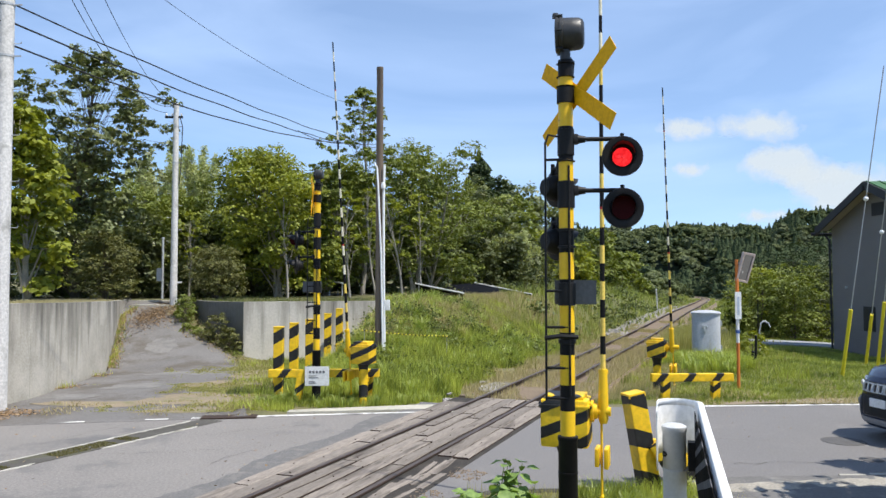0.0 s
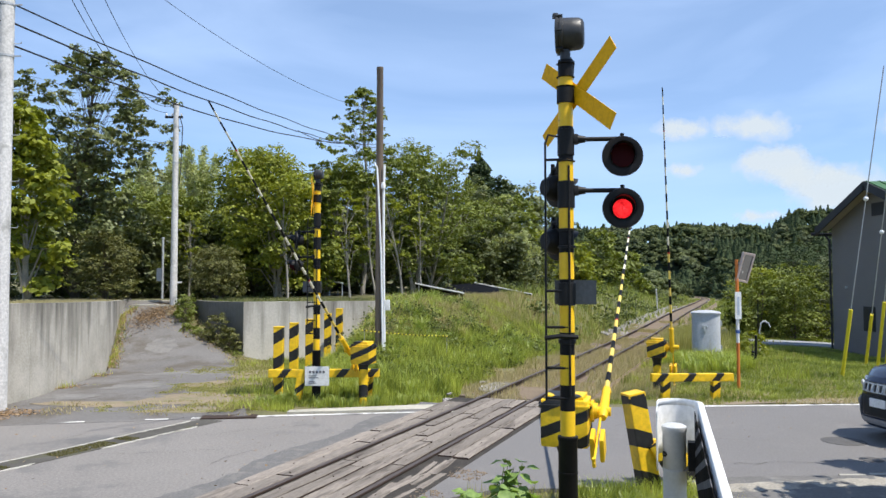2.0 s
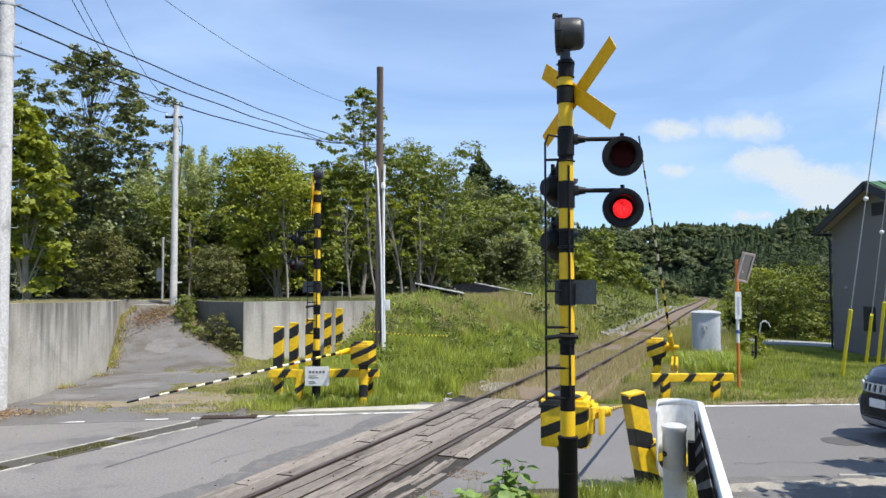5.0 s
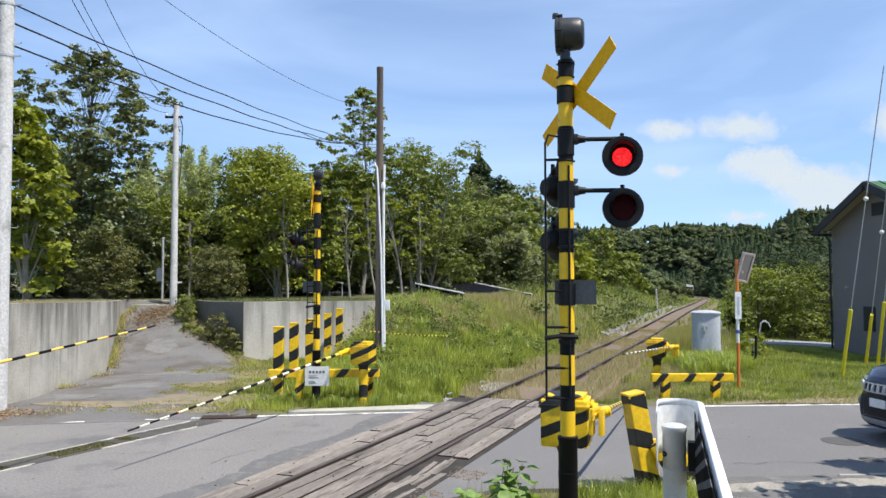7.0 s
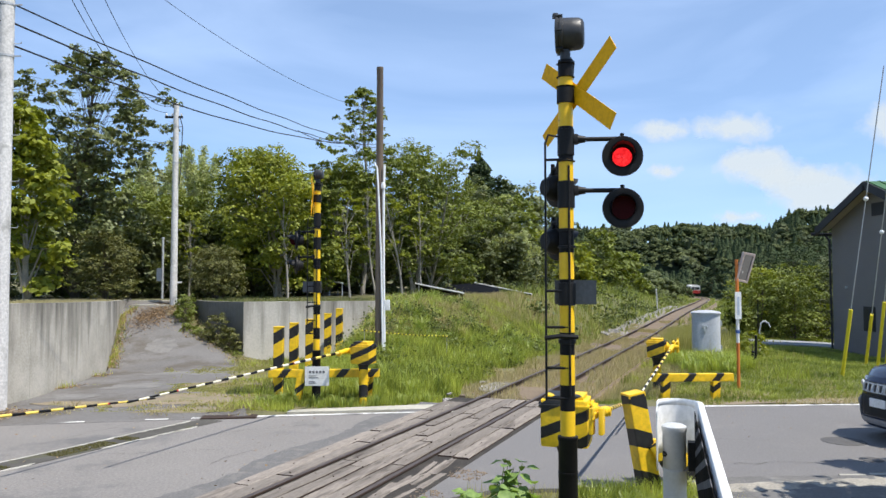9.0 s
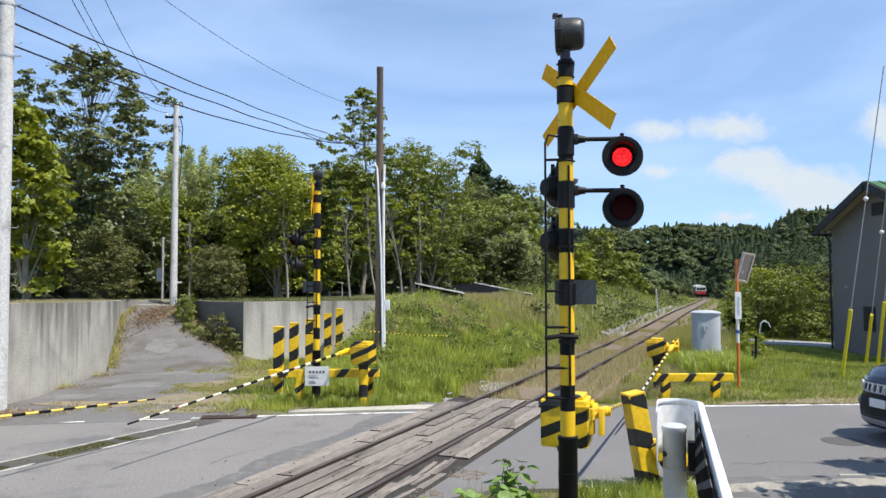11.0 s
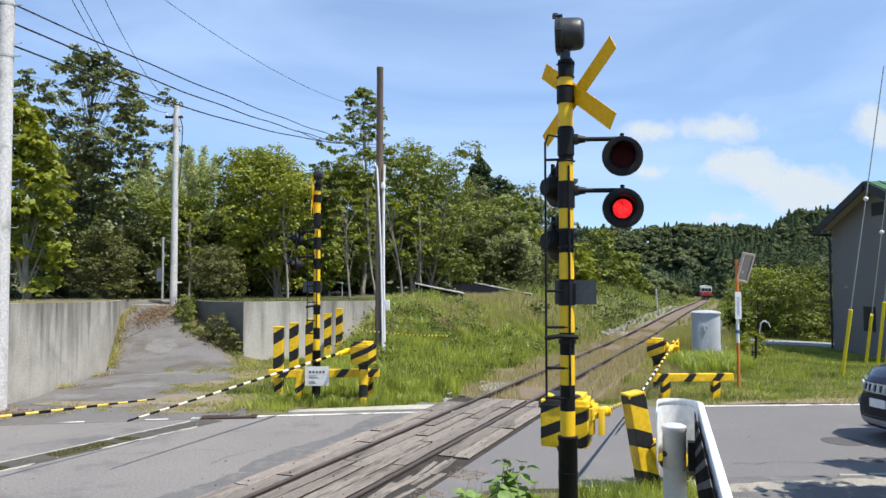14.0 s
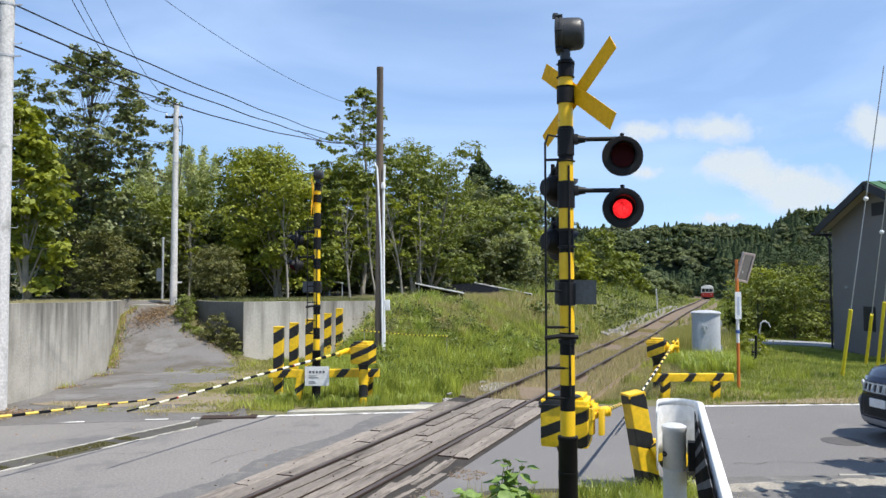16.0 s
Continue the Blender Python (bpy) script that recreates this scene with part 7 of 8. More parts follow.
def crown_variant(rng, radius, height, n, size, shape, fine=3):
    """One crown of the far woods: lumps or fir tiers with a fringe of leaf sprays."""
    V, F, k = [], [], 0
    pos, nor = [], []
    if shape == "round":
        m = 4 if fine == 3 else 7
        for i in range(m):
            c = np.array([rng.normal(0, radius * 0.38), rng.normal(0, radius * 0.38), height * (0.25 + 0.52 * (i + rng.random()) / m)])
            r = radius * (rng.uniform(0.24, 0.42) if fine == 3 else rng.uniform(0.30, 0.50))
            v, f = lump(fine, c, r, rng)
            V.append(v)
            F.append(f + k)
            k += len(v)
            d = rng.normal(size=(n // m, 3))
            d[:, 2] = np.abs(d[:, 2]) - 0.25
            d /= np.linalg.norm(d, axis=1)[:, None]
            pos.append(c + d * r * rng.uniform(0.95, 1.22, (n // m, 1)) * np.array([1, 1, 0.85]))
            nor.append(d)
    else:
        seg, tiers = 9, 6
        for t in range(tiers):
            z0, z1 = height * (0.08 + 0.92 * t / tiers), height * min(1.0, 0.08 + 0.92 * (t + 1.7) / tiers)
            r0 = radius * (1.04 - t / tiers) * rng.uniform(0.72, 0.9)
            v = []
            for i in range(seg):
                a, w = math.tau * i / seg + t, r0 * rng.uniform(0.7, 1.2)
                v += [(w * math.cos(a), w * math.sin(a), z0 + rng.uniform(-0.2, 0.2)), (0.12 * r0 * math.cos(a), 0.12 * r0 * math.sin(a), z1)]
            V.append(np.array(v))
            F.append(np.array([(2 * i, (2 * i + 2) % (2 * seg), (2 * i + 3) % (2 * seg), 2 * i + 1) for i in range(seg)]) + k)
            k += 2 * seg
        f = rng.uniform(0.05, 1, n) ** 0.7
        a = rng.uniform(0, 6.283, n)
        d = radius * 0.86 * (1.03 - f) * rng.uniform(0.8, 1.15, n)
        pos.append(np.stack([d * np.cos(a), d * np.sin(a), f * height], 1))
        nor.append(np.stack([np.cos(a), np.sin(a), 0.5 + 0 * a], 1))
    n3 = np.concatenate(nor) * 0.7 + np.array([0, 0, 0.35]) + rng.normal(0, 0.55, (sum(map(len, nor)), 3))
    n3 /= np.linalg.norm(n3, axis=1)[:, None]
    t1 = np.cross(n3, rng.normal(size=n3.shape))
    t1 /= np.linalg.norm(t1, axis=1)[:, None] + 1e-9
    t2 = np.cross(n3, t1)
    p = np.concatenate(pos)
    s = size * 0.5 * rng.uniform(0.6, 1.3, (len(p), 1))
    v = np.stack([p - t1 * s, p + t2 * s * 0.7, p + t1 * s, p - t2 * s * 0.7], 1)
    V.append(v.reshape(-1, 3))
    F.append(np.arange(len(p) * 4).reshape(-1, 4) + k)
    return np.concatenate(V), np.concatenate(F)


def side_q(x, y):
    return (track_x(y) - x) * 0.928


def hill_z(x, y):
    """Wooded hills that close the valley."""
    az = x / max(y, 1.0)
    ridge = np.interp(az, [-1.2, -0.4, 0.0, 0.1, 0.2, 0.26, 0.30, 0.35, 0.40, 0.43, 0.455, 0.50, 0.56, 0.7, 1.2],
                      [24, 24, 26, 27, 28, 26.5, 29, 29.5, 29, 28, 35.5, 37.5, 36, 33, 26])
    far = ridge * smooth(y, 235, 400)
    q = (track_x(y) - x) * 0.928
    far *= max(smooth(abs(q), 6, 22), smooth(y, 285, 330))
    near = 9.0 * smooth(q, 10, 50) * smooth(y, 55, 110) if q > 0 else 4.0 * smooth(-q, 25, 90) * smooth(y, 70, 160)
    return max(far, near) + track_z(min(y, 300))


M_EDGE = foliage("wood_edge_leaves", (0.038, 0.058, 0.018), (0.150, 0.176, 0.056), 0.25, rnd=0.35, nscale=0.3, nw=1.8, fine=1.6)


def far_woods():
    rng = np.random.default_rng(11)
    broad = [crown_variant(rng, 3.4, 8.0, 170, 0.95, "round") for _ in range(8)]
    fine = [crown_variant(rng, 3.0, 7.5, 480, 0.48, "round", 5) for _ in range(6)]
    firs = [crown_variant(rng, 2.5, 10.5, 64, 0.75, "cone") for _ in range(5)]
    V = {"a": [], "b": [], "c": [], "d": []}
    F = {"a": [], "b": [], "c": [], "d": []}
    n = {"a": 0, "b": 0, "c": 0, "d": 0}

    def put(key, var, x, y, z, s, sz):
        v, f = var
        a = rng.uniform(0, 6.283)
        R = np.array([[math.cos(a), -math.sin(a), 0], [math.sin(a), math.cos(a), 0], [0, 0, 1]])
        w = (v * np.array([s, s, sz])) @ R.T + np.array([x, y, z])
        V[key].append(w)
        F[key].append(f + n[key])
        n[key] += len(w)

    y = 62.0
    while y < 250:
        step = 3.6 + y * 0.012
        q = 7.5 + 2.0 * math.sin(y * 0.11)
        while q < 62:
            x = track_x(y) - q / 0.928 + rng.normal(0, 1)
            yy = y + rng.normal(0, 1.4)
            if x / yy > -0.32 and not (q < 30 and x < 6 and y < 64):
                z = max(ground_z(x, yy), hill_z(x, yy)) - 0.6
                s = rng.uniform(0.75, 1.1) * (0.55 if q < 11 else 0.95)
                if yy < 120:
                    put("a", fine[rng.integers(6)], x, yy, z, s, s * rng.uniform(0.85, 1.1))
                else:
                    put("b" if rng.random() < 0.85 else "c", broad[rng.integers(8)], x, yy, z, s * 1.0, s)
            q += step * rng.uniform(0.9, 1.4) * (1 + q * 0.02)
        y += step
    y = 92.0
    while y < 250:
        q = 7.0 + 3 * math.sin(y * 0.07) + (10 if y > 150 else 0) * 0
        while q < (75 if y < 120 else 140):
            x = track_x(y) + q / 0.928
            s = rng.uniform(0.6, 1.0) * (0.5 if q < 12 else 0.9)
            z = max(track_z(y) - 0.8, hill_z(x, y)) - 0.5
            if x / y < 0.62:
                put("a" if y < 130 else "b", (fine if y < 130 else broad)[rng.integers(4)], x + rng.normal(0, 1), y + rng.normal(0, 2), z, s, s)
            q += 5.5 * rng.uniform(0.8, 1.3) * (1 + q * 0.015)
        y += 6.5
    y = 240.0
    while y < 420:
        x = y * 0.13
        while x < y * 0.64:
            px_, py_ = x + rng.normal(0, 2), y + rng.normal(0, 3)
            if abs(side_q(px_, py_)) < 5 and py_ < 285:
                x += 5.0
                continue
            z = hill_z(px_, py_) - 1.0
            conif = noise.noise((px_ * 0.035, py_ * 0.035, 3.0)) + 0.45 * noise.noise((px_ * 0.11, py_ * 0.11, 7.0)) + (0.10 if px_ / py_ > 0.36 else -0.04) + 0.10 * smooth(py_, 350, 400) > 0
            s = rng.uniform(0.8, 1.2)
            if conif:
                put("c", firs[rng.integers(5)], px_, py_, z, s, s * rng.uniform(0.42, 0.72))
            else:
                pale = noise.noise((px_ * 0.05, py_ * 0.05, 9.0)) > 0.12 and rng.random() < 0.65
                big = rng.uniform(0.75, 1.45)
                put("d" if pale else "b", broad[rng.integers(8)], px_, py_, z, s * big, s * 0.85 * big ** 0.6)
            x += 2.7 if conif else 3.9
        y += 5.4
    for key, mat, nm, lab in (("a", M_EDGE, "roadside_wood", "mixed green woodland edge along the track"), ("b", M_HILL, "hillside_wood", "hazy green broadleaf woods on the hills"), ("d", M_HILL_PALE, "pale_hillside_wood", "pale grey-green broadleaf crowns among the hill woods"), ("c", M_CONIFER, "conifer_wood", "dark conifer plantation on the hills")):
        ob = raw_mesh(nm, np.concatenate(V[key]), np.concatenate(F[key]), mat)
        tagged(ob, lab, "wood", kind="stuff")
    # the hills' own ground
    xs, ys = np.linspace(-700, 900, 150), np.linspace(60, 1100, 150)
    verts = [(x, y, (hill_z(x, y) - 0.5 - 1.5 * smooth(y, 220, 240)) if hill_z(x, y) - track_z(min(y, 300)) > 0.15 else -6.0) for y in ys for x in xs]
    w = len(xs)
    faces = [(j * w + i, j * w + i + 1, (j + 1) * w + i + 1, (j + 1) * w + i) for j in range(len(ys) - 1) for i in range(w - 1)]
    ob = raw_mesh("hills", verts, faces, M_FIELD)
    ob.data.shade_smooth()
    tagged(ob, "dark wooded hills closing the valley", "hill", kind="structure")


far_woods()


def blades(name, pts, h0, h1, wid, mat, seed, label, lean=0.35):
    rng = np.random.default_rng(seed)
    p = np.asarray(pts)
    n = len(p)
    h = rng.uniform(h0, h1, (n, 1))
    a = rng.uniform(0, 6.283, n)
    side = np.stack([np.cos(a), np.sin(a), np.zeros(n)], 1) * wid * rng.uniform(0.6, 1.3, (n, 1))
    bend = np.stack([np.cos(a * 3.1), np.sin(a * 3.1), np.zeros(n)], 1) * h * lean * rng.uniform(0.1, 1, (n, 1))
    up = np.array([0, 0, 1.0])
    v = np.empty((n, 3, 3))
    v[:, 0] = p - side * 1.3
    v[:, 1] = p + side * 1.3
    v[:, 2] = p + up * h * 0.97 + bend
    f = np.arange(n * 3).reshape(n, 3)
    return tagged(raw_mesh(name, v.reshape(-1, 3), f, mat), label, "grass", kind="stuff")


def sample(n, x0, x1, y0, y1, ok, seed):
    rng = np.random.default_rng(seed)
    out = []
    for x, y in zip(rng.uniform(x0, x1, n), rng.uniform(y0, y1, n)):
        if ok(x, y):
            q = abs(side_q(x, y))
            out.append((x, y, max(ground_z(x, y), track_z(y) - 0.105) if q < 1.5 and y > 16.6 else ground_z(x, y)))
    return out


def road_far_y(x):
    return float(np.interp(x, [p[0] for p in ROAD_FAR], [p[1] for p in ROAD_FAR]))


def patch(x, y, s=0.35, o=0.0):
    return noise.noise((x * s + o, y * s, o))


def verge_left(x, y):
    lane = float(np.interp(y, [14, 16.6, 19.5, 22, 24], [-3.6, -3.85, -4.15, -4.6, -5.4]))
    return y > road_far_y(x) + 0.7 + 0.3 * patch(x, y, 0.9, 6) and x > lane - 0.1 + 0.35 * patch(x, y, 1.1) and side_q(x, y) > 1.75 + 0.5 * patch(x, y, 0.8, 4) and not (x > -3.0 and y < 15.6 + 0.15 * patch(x, y, 1.5, 3))


def bank_ok(x, y):
    return verge_left(x, y) and side_q(x, y) > 2.1 + 0.6 * patch(x, y, 0.5, 2) and (y < 25.5 + 0.37 * max(0.0, x + 3.7) or x > -2.2) and side_q(x, y) < 7.5


def height_on_bank(x, y):
    return ground_z(x, y) + 0.35 * patch(x, y, 0.8, 21)


M_FAR_GRASS = foliage("far_bank_grass", (0.130, 0.185, 0.036), (0.400, 0.430, 0.120), 0.35, nscale=0.3, nw=1.6)
blades("verge_grass", sample(80000, -5.6, 1.5, 15.0, 24.6, verge_left, 1), 0.05, 0.24, 0.0055, M_GRASS, 2, "green grass round the guard frame")
blades("bank_grass", sample(230000, -4.2, 11.0, 16.6, 34.0, bank_ok, 3), 0.09, 0.30, 0.006, M_GRASS, 4, "long green grass on the bank", 0.6)
blades("lush_grass", sample(90000, -3.4, 9.0, 16.6, 27.0, lambda x, y: bank_ok(x, y) and height_on_bank(x, y) < 0.75, 51), 0.18, 0.52, 0.009, M_GRASS, 52, "lush bright grass at the foot of the bank", 0.5)
blades("bank_straw", sample(190000, -3.4, 11.0, 19.5, 40.0, lambda x, y: bank_ok(x, y) and height_on_bank(x, y) > 0.70 and patch(x, y, 0.6, 31) > -0.35, 53), 0.10, 0.38, 0.006, M_STRAW, 54, "straw-coloured dry grass on the upper bank", 0.6)
blades("pale_bank_grass", sample(50000, -3.0, 14.0, 19, 44.0, lambda x, y: side_q(x, y) > 1.8 and patch(x, y, 0.3, 7) > 0.0 and (y < 25.6 or x > -2.6), 5), 0.12, 0.42, 0.006, M_GRASS_PALE, 6, "pale seeding grass on the bank", 0.5)
blades("crest_grass", sample(90000, -3.0, 9.5, 21.0, 50.0, lambda x, y: side_q(x, y) > 5.0 + 0.9 * patch(x, y, 0.9, 25) and (y < 25.6 or x > -2.6) and verge_left(x, y) and patch(x, y, 0.7, 15) > -0.4, 45), 0.03, 0.12, 0.007, M_STRAW, 46, "short pale grass along the top of the bank", 0.5)
blades("far_bank_grass", sample(190000, 3.0, 72.0, 32.0, 200.0, lambda x, y: 1.9 < side_q(x, y) < 15 or (y > 48 and -15 < side_q(x, y) < -1.9), 55), 0.25, 0.85, 0.022, M_FAR_GRASS, 56, "green reedy grass beside the distant track", 0.4)
blades("far_bed_grass", sample(60000, 9.0, 72.0, 38.0, 180.0, lambda x, y: 0.95 < abs(side_q(x, y)) < 2.6 and patch(x, y, 0.3, 91) > -0.4, 92), 0.15, 0.55, 0.034, M_FAR_GRASS, 93, "green grass creeping over the edges of the distant track", 0.5)
blades("track_grass", sample(26000, 0.0, 46.0, 19.0, 110.0, lambda x, y: 0.75 < abs(side_q(x, y)) < 6.5, 7), 0.10, 0.38, 0.014, M_GRASS_PALE, 8, "pale grass along both sides of the track")
blades("track_straw", sample(330000, 0.5, 16.5, 16.7, 50.0, lambda x, y: (abs(side_q(x, y)) < 0.525 or 0.61 < abs(side_q(x, y)) < 3.2) and patch(x, y, 0.7, 8) > -0.35 + 0.03 * max(0.0, y - 24), 27), 0.06, 0.23, 0.006, M_STRAW, 28, "straw-coloured grass creeping over the track stones")
blades("lawn_grass", sample(215000, 2.5, 19.0, 16.0, 35.5, lambda x, y: side_q(x, y) < -1.7 and y > road_far_y(x) + 0.62 + 0.8 * patch(x, y, 0.8) and (x < 15.6 or y < 24.0 or y > 31.2) and not (x > 13.1 and 31.1 < y < 33.3), 9), 0.03, 0.13, 0.0065, M_LAWN, 10, "short green grass of the verge by the house", 0.6)
blades("lawn_straw", sample(26000, 4.5, 14.0, 15.9, 22.0, lambda x, y: side_q(x, y) < -2.2 and y > road_far_y(x) + 0.1 and patch(x, y, 0.7, 33) - 0.16 * (y - road_far_y(x)) > -0.3, 57), 0.03, 0.12, 0.006, M_STRAW, 58, "dry trampled grass along the road edge", 0.9)
blades("rank_grass", sample(30000, 3.0, 11.5, 17.0, 34.0, lambda x, y: side_q(x, y) < -1.6 and (patch(x, y, 0.6, 5) > 0.2 or (7.6 < x < 9.4 and 23.4 < y < 24.2)) and x < 9.6 and y > 19, 11), 0.15, 0.5, 0.008, M_GRASS, 12, "rank tall grass near the relay cabinet")
blades("near_grass", sample(4500, 0.2, 4.2, 7.2, 9.35, lambda x, y: patch(x, y, 1.4, 1) > -0.12 and side_q(x, y) < -1.6, 13), 0.04, 0.18, 0.004, M_GRASS_PALE, 14, "thin roadside grass at the guard post")
blades("post_foot_grass", sample(2600, 1.55, 3.0, 8.55, 9.30, lambda x, y: patch(x, y, 1.7, 3) > -0.3 and side_q(x, y) < -1.6, 113), 0.07, 0.27, 0.0045, M_GRASS, 114, "green grass tufts at the foot of the guard post", 0.6)
blades("cabinet_reeds", sample(11000, 6.9, 9.2, 22.2, 24.4, lambda x, y: side_q(x, y) < -1.4 and patch(x, y, 1.1, 37) > -0.05, 63), 0.2, 0.52, 0.008, M_GRASS, 64, "tall green reeds round the relay cabinet", 0.35)
blades("tall_pale_reeds", sample(60000, 6.0, 12.5, 25.6, 35.0, lambda x, y: -3.1 < side_q(x, y) < -1.75 and patch(x, y, 0.9, 95) > -0.25, 96), 0.35, 1.0, 0.010, M_GRASS_PALE, 97, "tall pale reeds between the track and the cabinet", 0.3)
blades("reed_patch", sample(9000, 5.5, 14.0, 24.0, 50.0, lambda x, y: 2.2 < side_q(x, y) < 5.5 and patch(x, y, 0.4, 3) > 0.0 or (-4.2 < side_q(x, y) < -2.2 and 24 < y < 34), 43), 0.4, 1.0, 0.010, M_GRASS_PALE, 44, "tall pale reeds beside the track", 0.3)


def tussocks(name, spots, per, h0, h1, wid, mat, seed, label):
    """Clumps of grass whose blades arch outwards from one root, in two joints a blade."""
    rng = np.random.default_rng(seed)
    c = np.repeat(np.asarray(spots), per, axis=0)
    n = len(c)
    tall = np.repeat(rng.uniform(h0, h1, len(spots)), per)[:, None] * rng.uniform(0.55, 1.1, (n, 1))
    a = rng.uniform(0, 6.283, n)
    out = np.stack([np.cos(a), np.sin(a), np.zeros(n)], 1)
    side = np.stack([-np.sin(a), np.cos(a), np.zeros(n)], 1) * wid * rng.uniform(0.7, 1.3, (n, 1))
    lean = rng.uniform(0.15, 0.75, (n, 1))
    root = c + out * rng.uniform(0.0, 0.07, (n, 1))
    up = np.array([0, 0, 1.0])
    mid = root + up * tall * 0.62 + out * tall * lean * 0.35
    tip = root + up * tall * (1.0 - 0.28 * lean) + out * tall * lean
    v = np.stack([root - side, root + side, mid + side * 0.8, mid - side * 0.8, tip + side * 0.1, tip - side * 0.1], 1).reshape(-1, 3)
    k = np.arange(n)[:, None] * 6
    f = np.concatenate([k + np.array([[0, 1, 2, 3]]), k + np.array([[3, 2, 4, 5]])])
    return tagged(raw_mesh(name, v, f, mat), label, "grass", kind="stuff")


M_TUSSOCK = foliage("tussock_grass", (0.110, 0.190, 0.028), (0.500, 0.560, 0.150), 0.42, rnd=0.5, nscale=1.6, nw=1.6, spec=0.5, rough=0.4)
tussocks("bank_tussocks", sample(900, -3.6, 8.0, 16.6, 30.0, lambda x, y: bank_ok(x, y) and patch(x, y, 0.5, 61) > -0.2, 161), 34, 0.28, 0.62, 0.008, M_TUSSOCK, 162, "arching green tussocks on the bank")
tussocks("verge_tussocks", sample(220, -4.4, 0.4, 15.6, 18.5, verge_left, 163), 30, 0.12, 0.34, 0.006, M_TUSSOCK, 164, "short green tussocks round the guard frame")
tussocks("cabinet_tussocks", sample(150, 6.6, 9.3, 21.2, 24.3, lambda x, y: side_q(x, y) < -1.5 and abs(x - 8.0 - 0.25 * (y - 23)) < 0.9 + 0.4 * patch(x, y, 1.5, 71), 165), 34, 0.25, 0.62, 0.009, M_TUSSOCK, 166, "tall arching grass round the relay cabinet")
tussocks("lawn_tussocks", sample(420, 4.6, 13.6, 16.4, 29.0, lambda x, y: side_q(x, y) < -2.0 and y > road_far_y(x) + 0.6, 167), 22, 0.06, 0.18, 0.007, M_LAWN, 168, "small grass tufts in the lawn")
tussocks("post_tussocks", sample(60, 1.5, 3.1, 8.5, 9.3, lambda x, y: side_q(x, y) < -1.7, 169), 26, 0.12, 0.32, 0.004, M_TUSSOCK, 170, "grass tufts at the foot of the leaning post")


def leafy_weeds(name, spots, r0, r1, per, size, mat, seed, label):
    """Low broad-leaved clumps, too many to count."""
    rng = np.random.default_rng(seed)
    pos = []
    for x, y, z in spots:
        r = rng.uniform(r0, r1)
        v = rng.normal(size=(per, 3)) * np.array([r * 0.55, r * 0.55, r * 0.35])
        v[:, 2] = np.abs(v[:, 2]) + 0.04
        pos.append(v + np.array([x, y, z]))
    v, f = leaf_quads(np.concatenate(pos), rng, size, 0.1, 1.6)
    tagged(raw_mesh(name, v, f, mat), label, "weeds", kind="stuff")


leafy_weeds("bank_weeds", sample(1000, -2.8, 9.0, 19.5, 30.0, lambda x, y: bank_ok(x, y) and patch(x, y, 0.8, 12) > 0.10, 41), 0.15, 0.5, 150, 0.08, M_BANK_WEED, 42, "dark broad-leaved weeds in clumps on the bank")
tussocks("straw_tussocks", sample(900, -3.0, 8.5, 18.5, 31.0, lambda x, y: bank_ok(x, y) and patch(x, y, 0.45, 81) > 0.05 and height_on_bank(x, y) > 0.45, 171), 30, 0.22, 0.5, 0.008, M_STRAW, 172, "dry straw-coloured tussocks on the bank")
leafy_weeds("far_bank_weeds", sample(1500, 4.0, 46.0, 34.0, 110.0, lambda x, y: 2.5 < side_q(x, y) < 13 and patch(x, y, 0.25, 14) > -0.05, 61), 0.4, 1.1, 90, 0.2, M_EDGE, 62, "green bushy weeds beside the distant track")


def litter(name, spots, size, mat, seed, label):
    """Flat-lying dead leaves."""
    rng = np.random.default_rng(seed)
    p = np.array(spots)
    v, f = leaf_quads(p, rng, size, 0.0, 1.5)
    w = v.reshape(-1, 4, 3)
    w[:, :, 2] = p[:, None, 2] + (w[:, :, 2] - p[:, None, 2]) * 0.35
    tagged(raw_mesh(name, w.reshape(-1, 3), f, mat), label, "leaf litter", kind="stuff")


def lane_top(x, y):
    return max(ground_z(x, y) + 0.05, 0.0) + 0.045


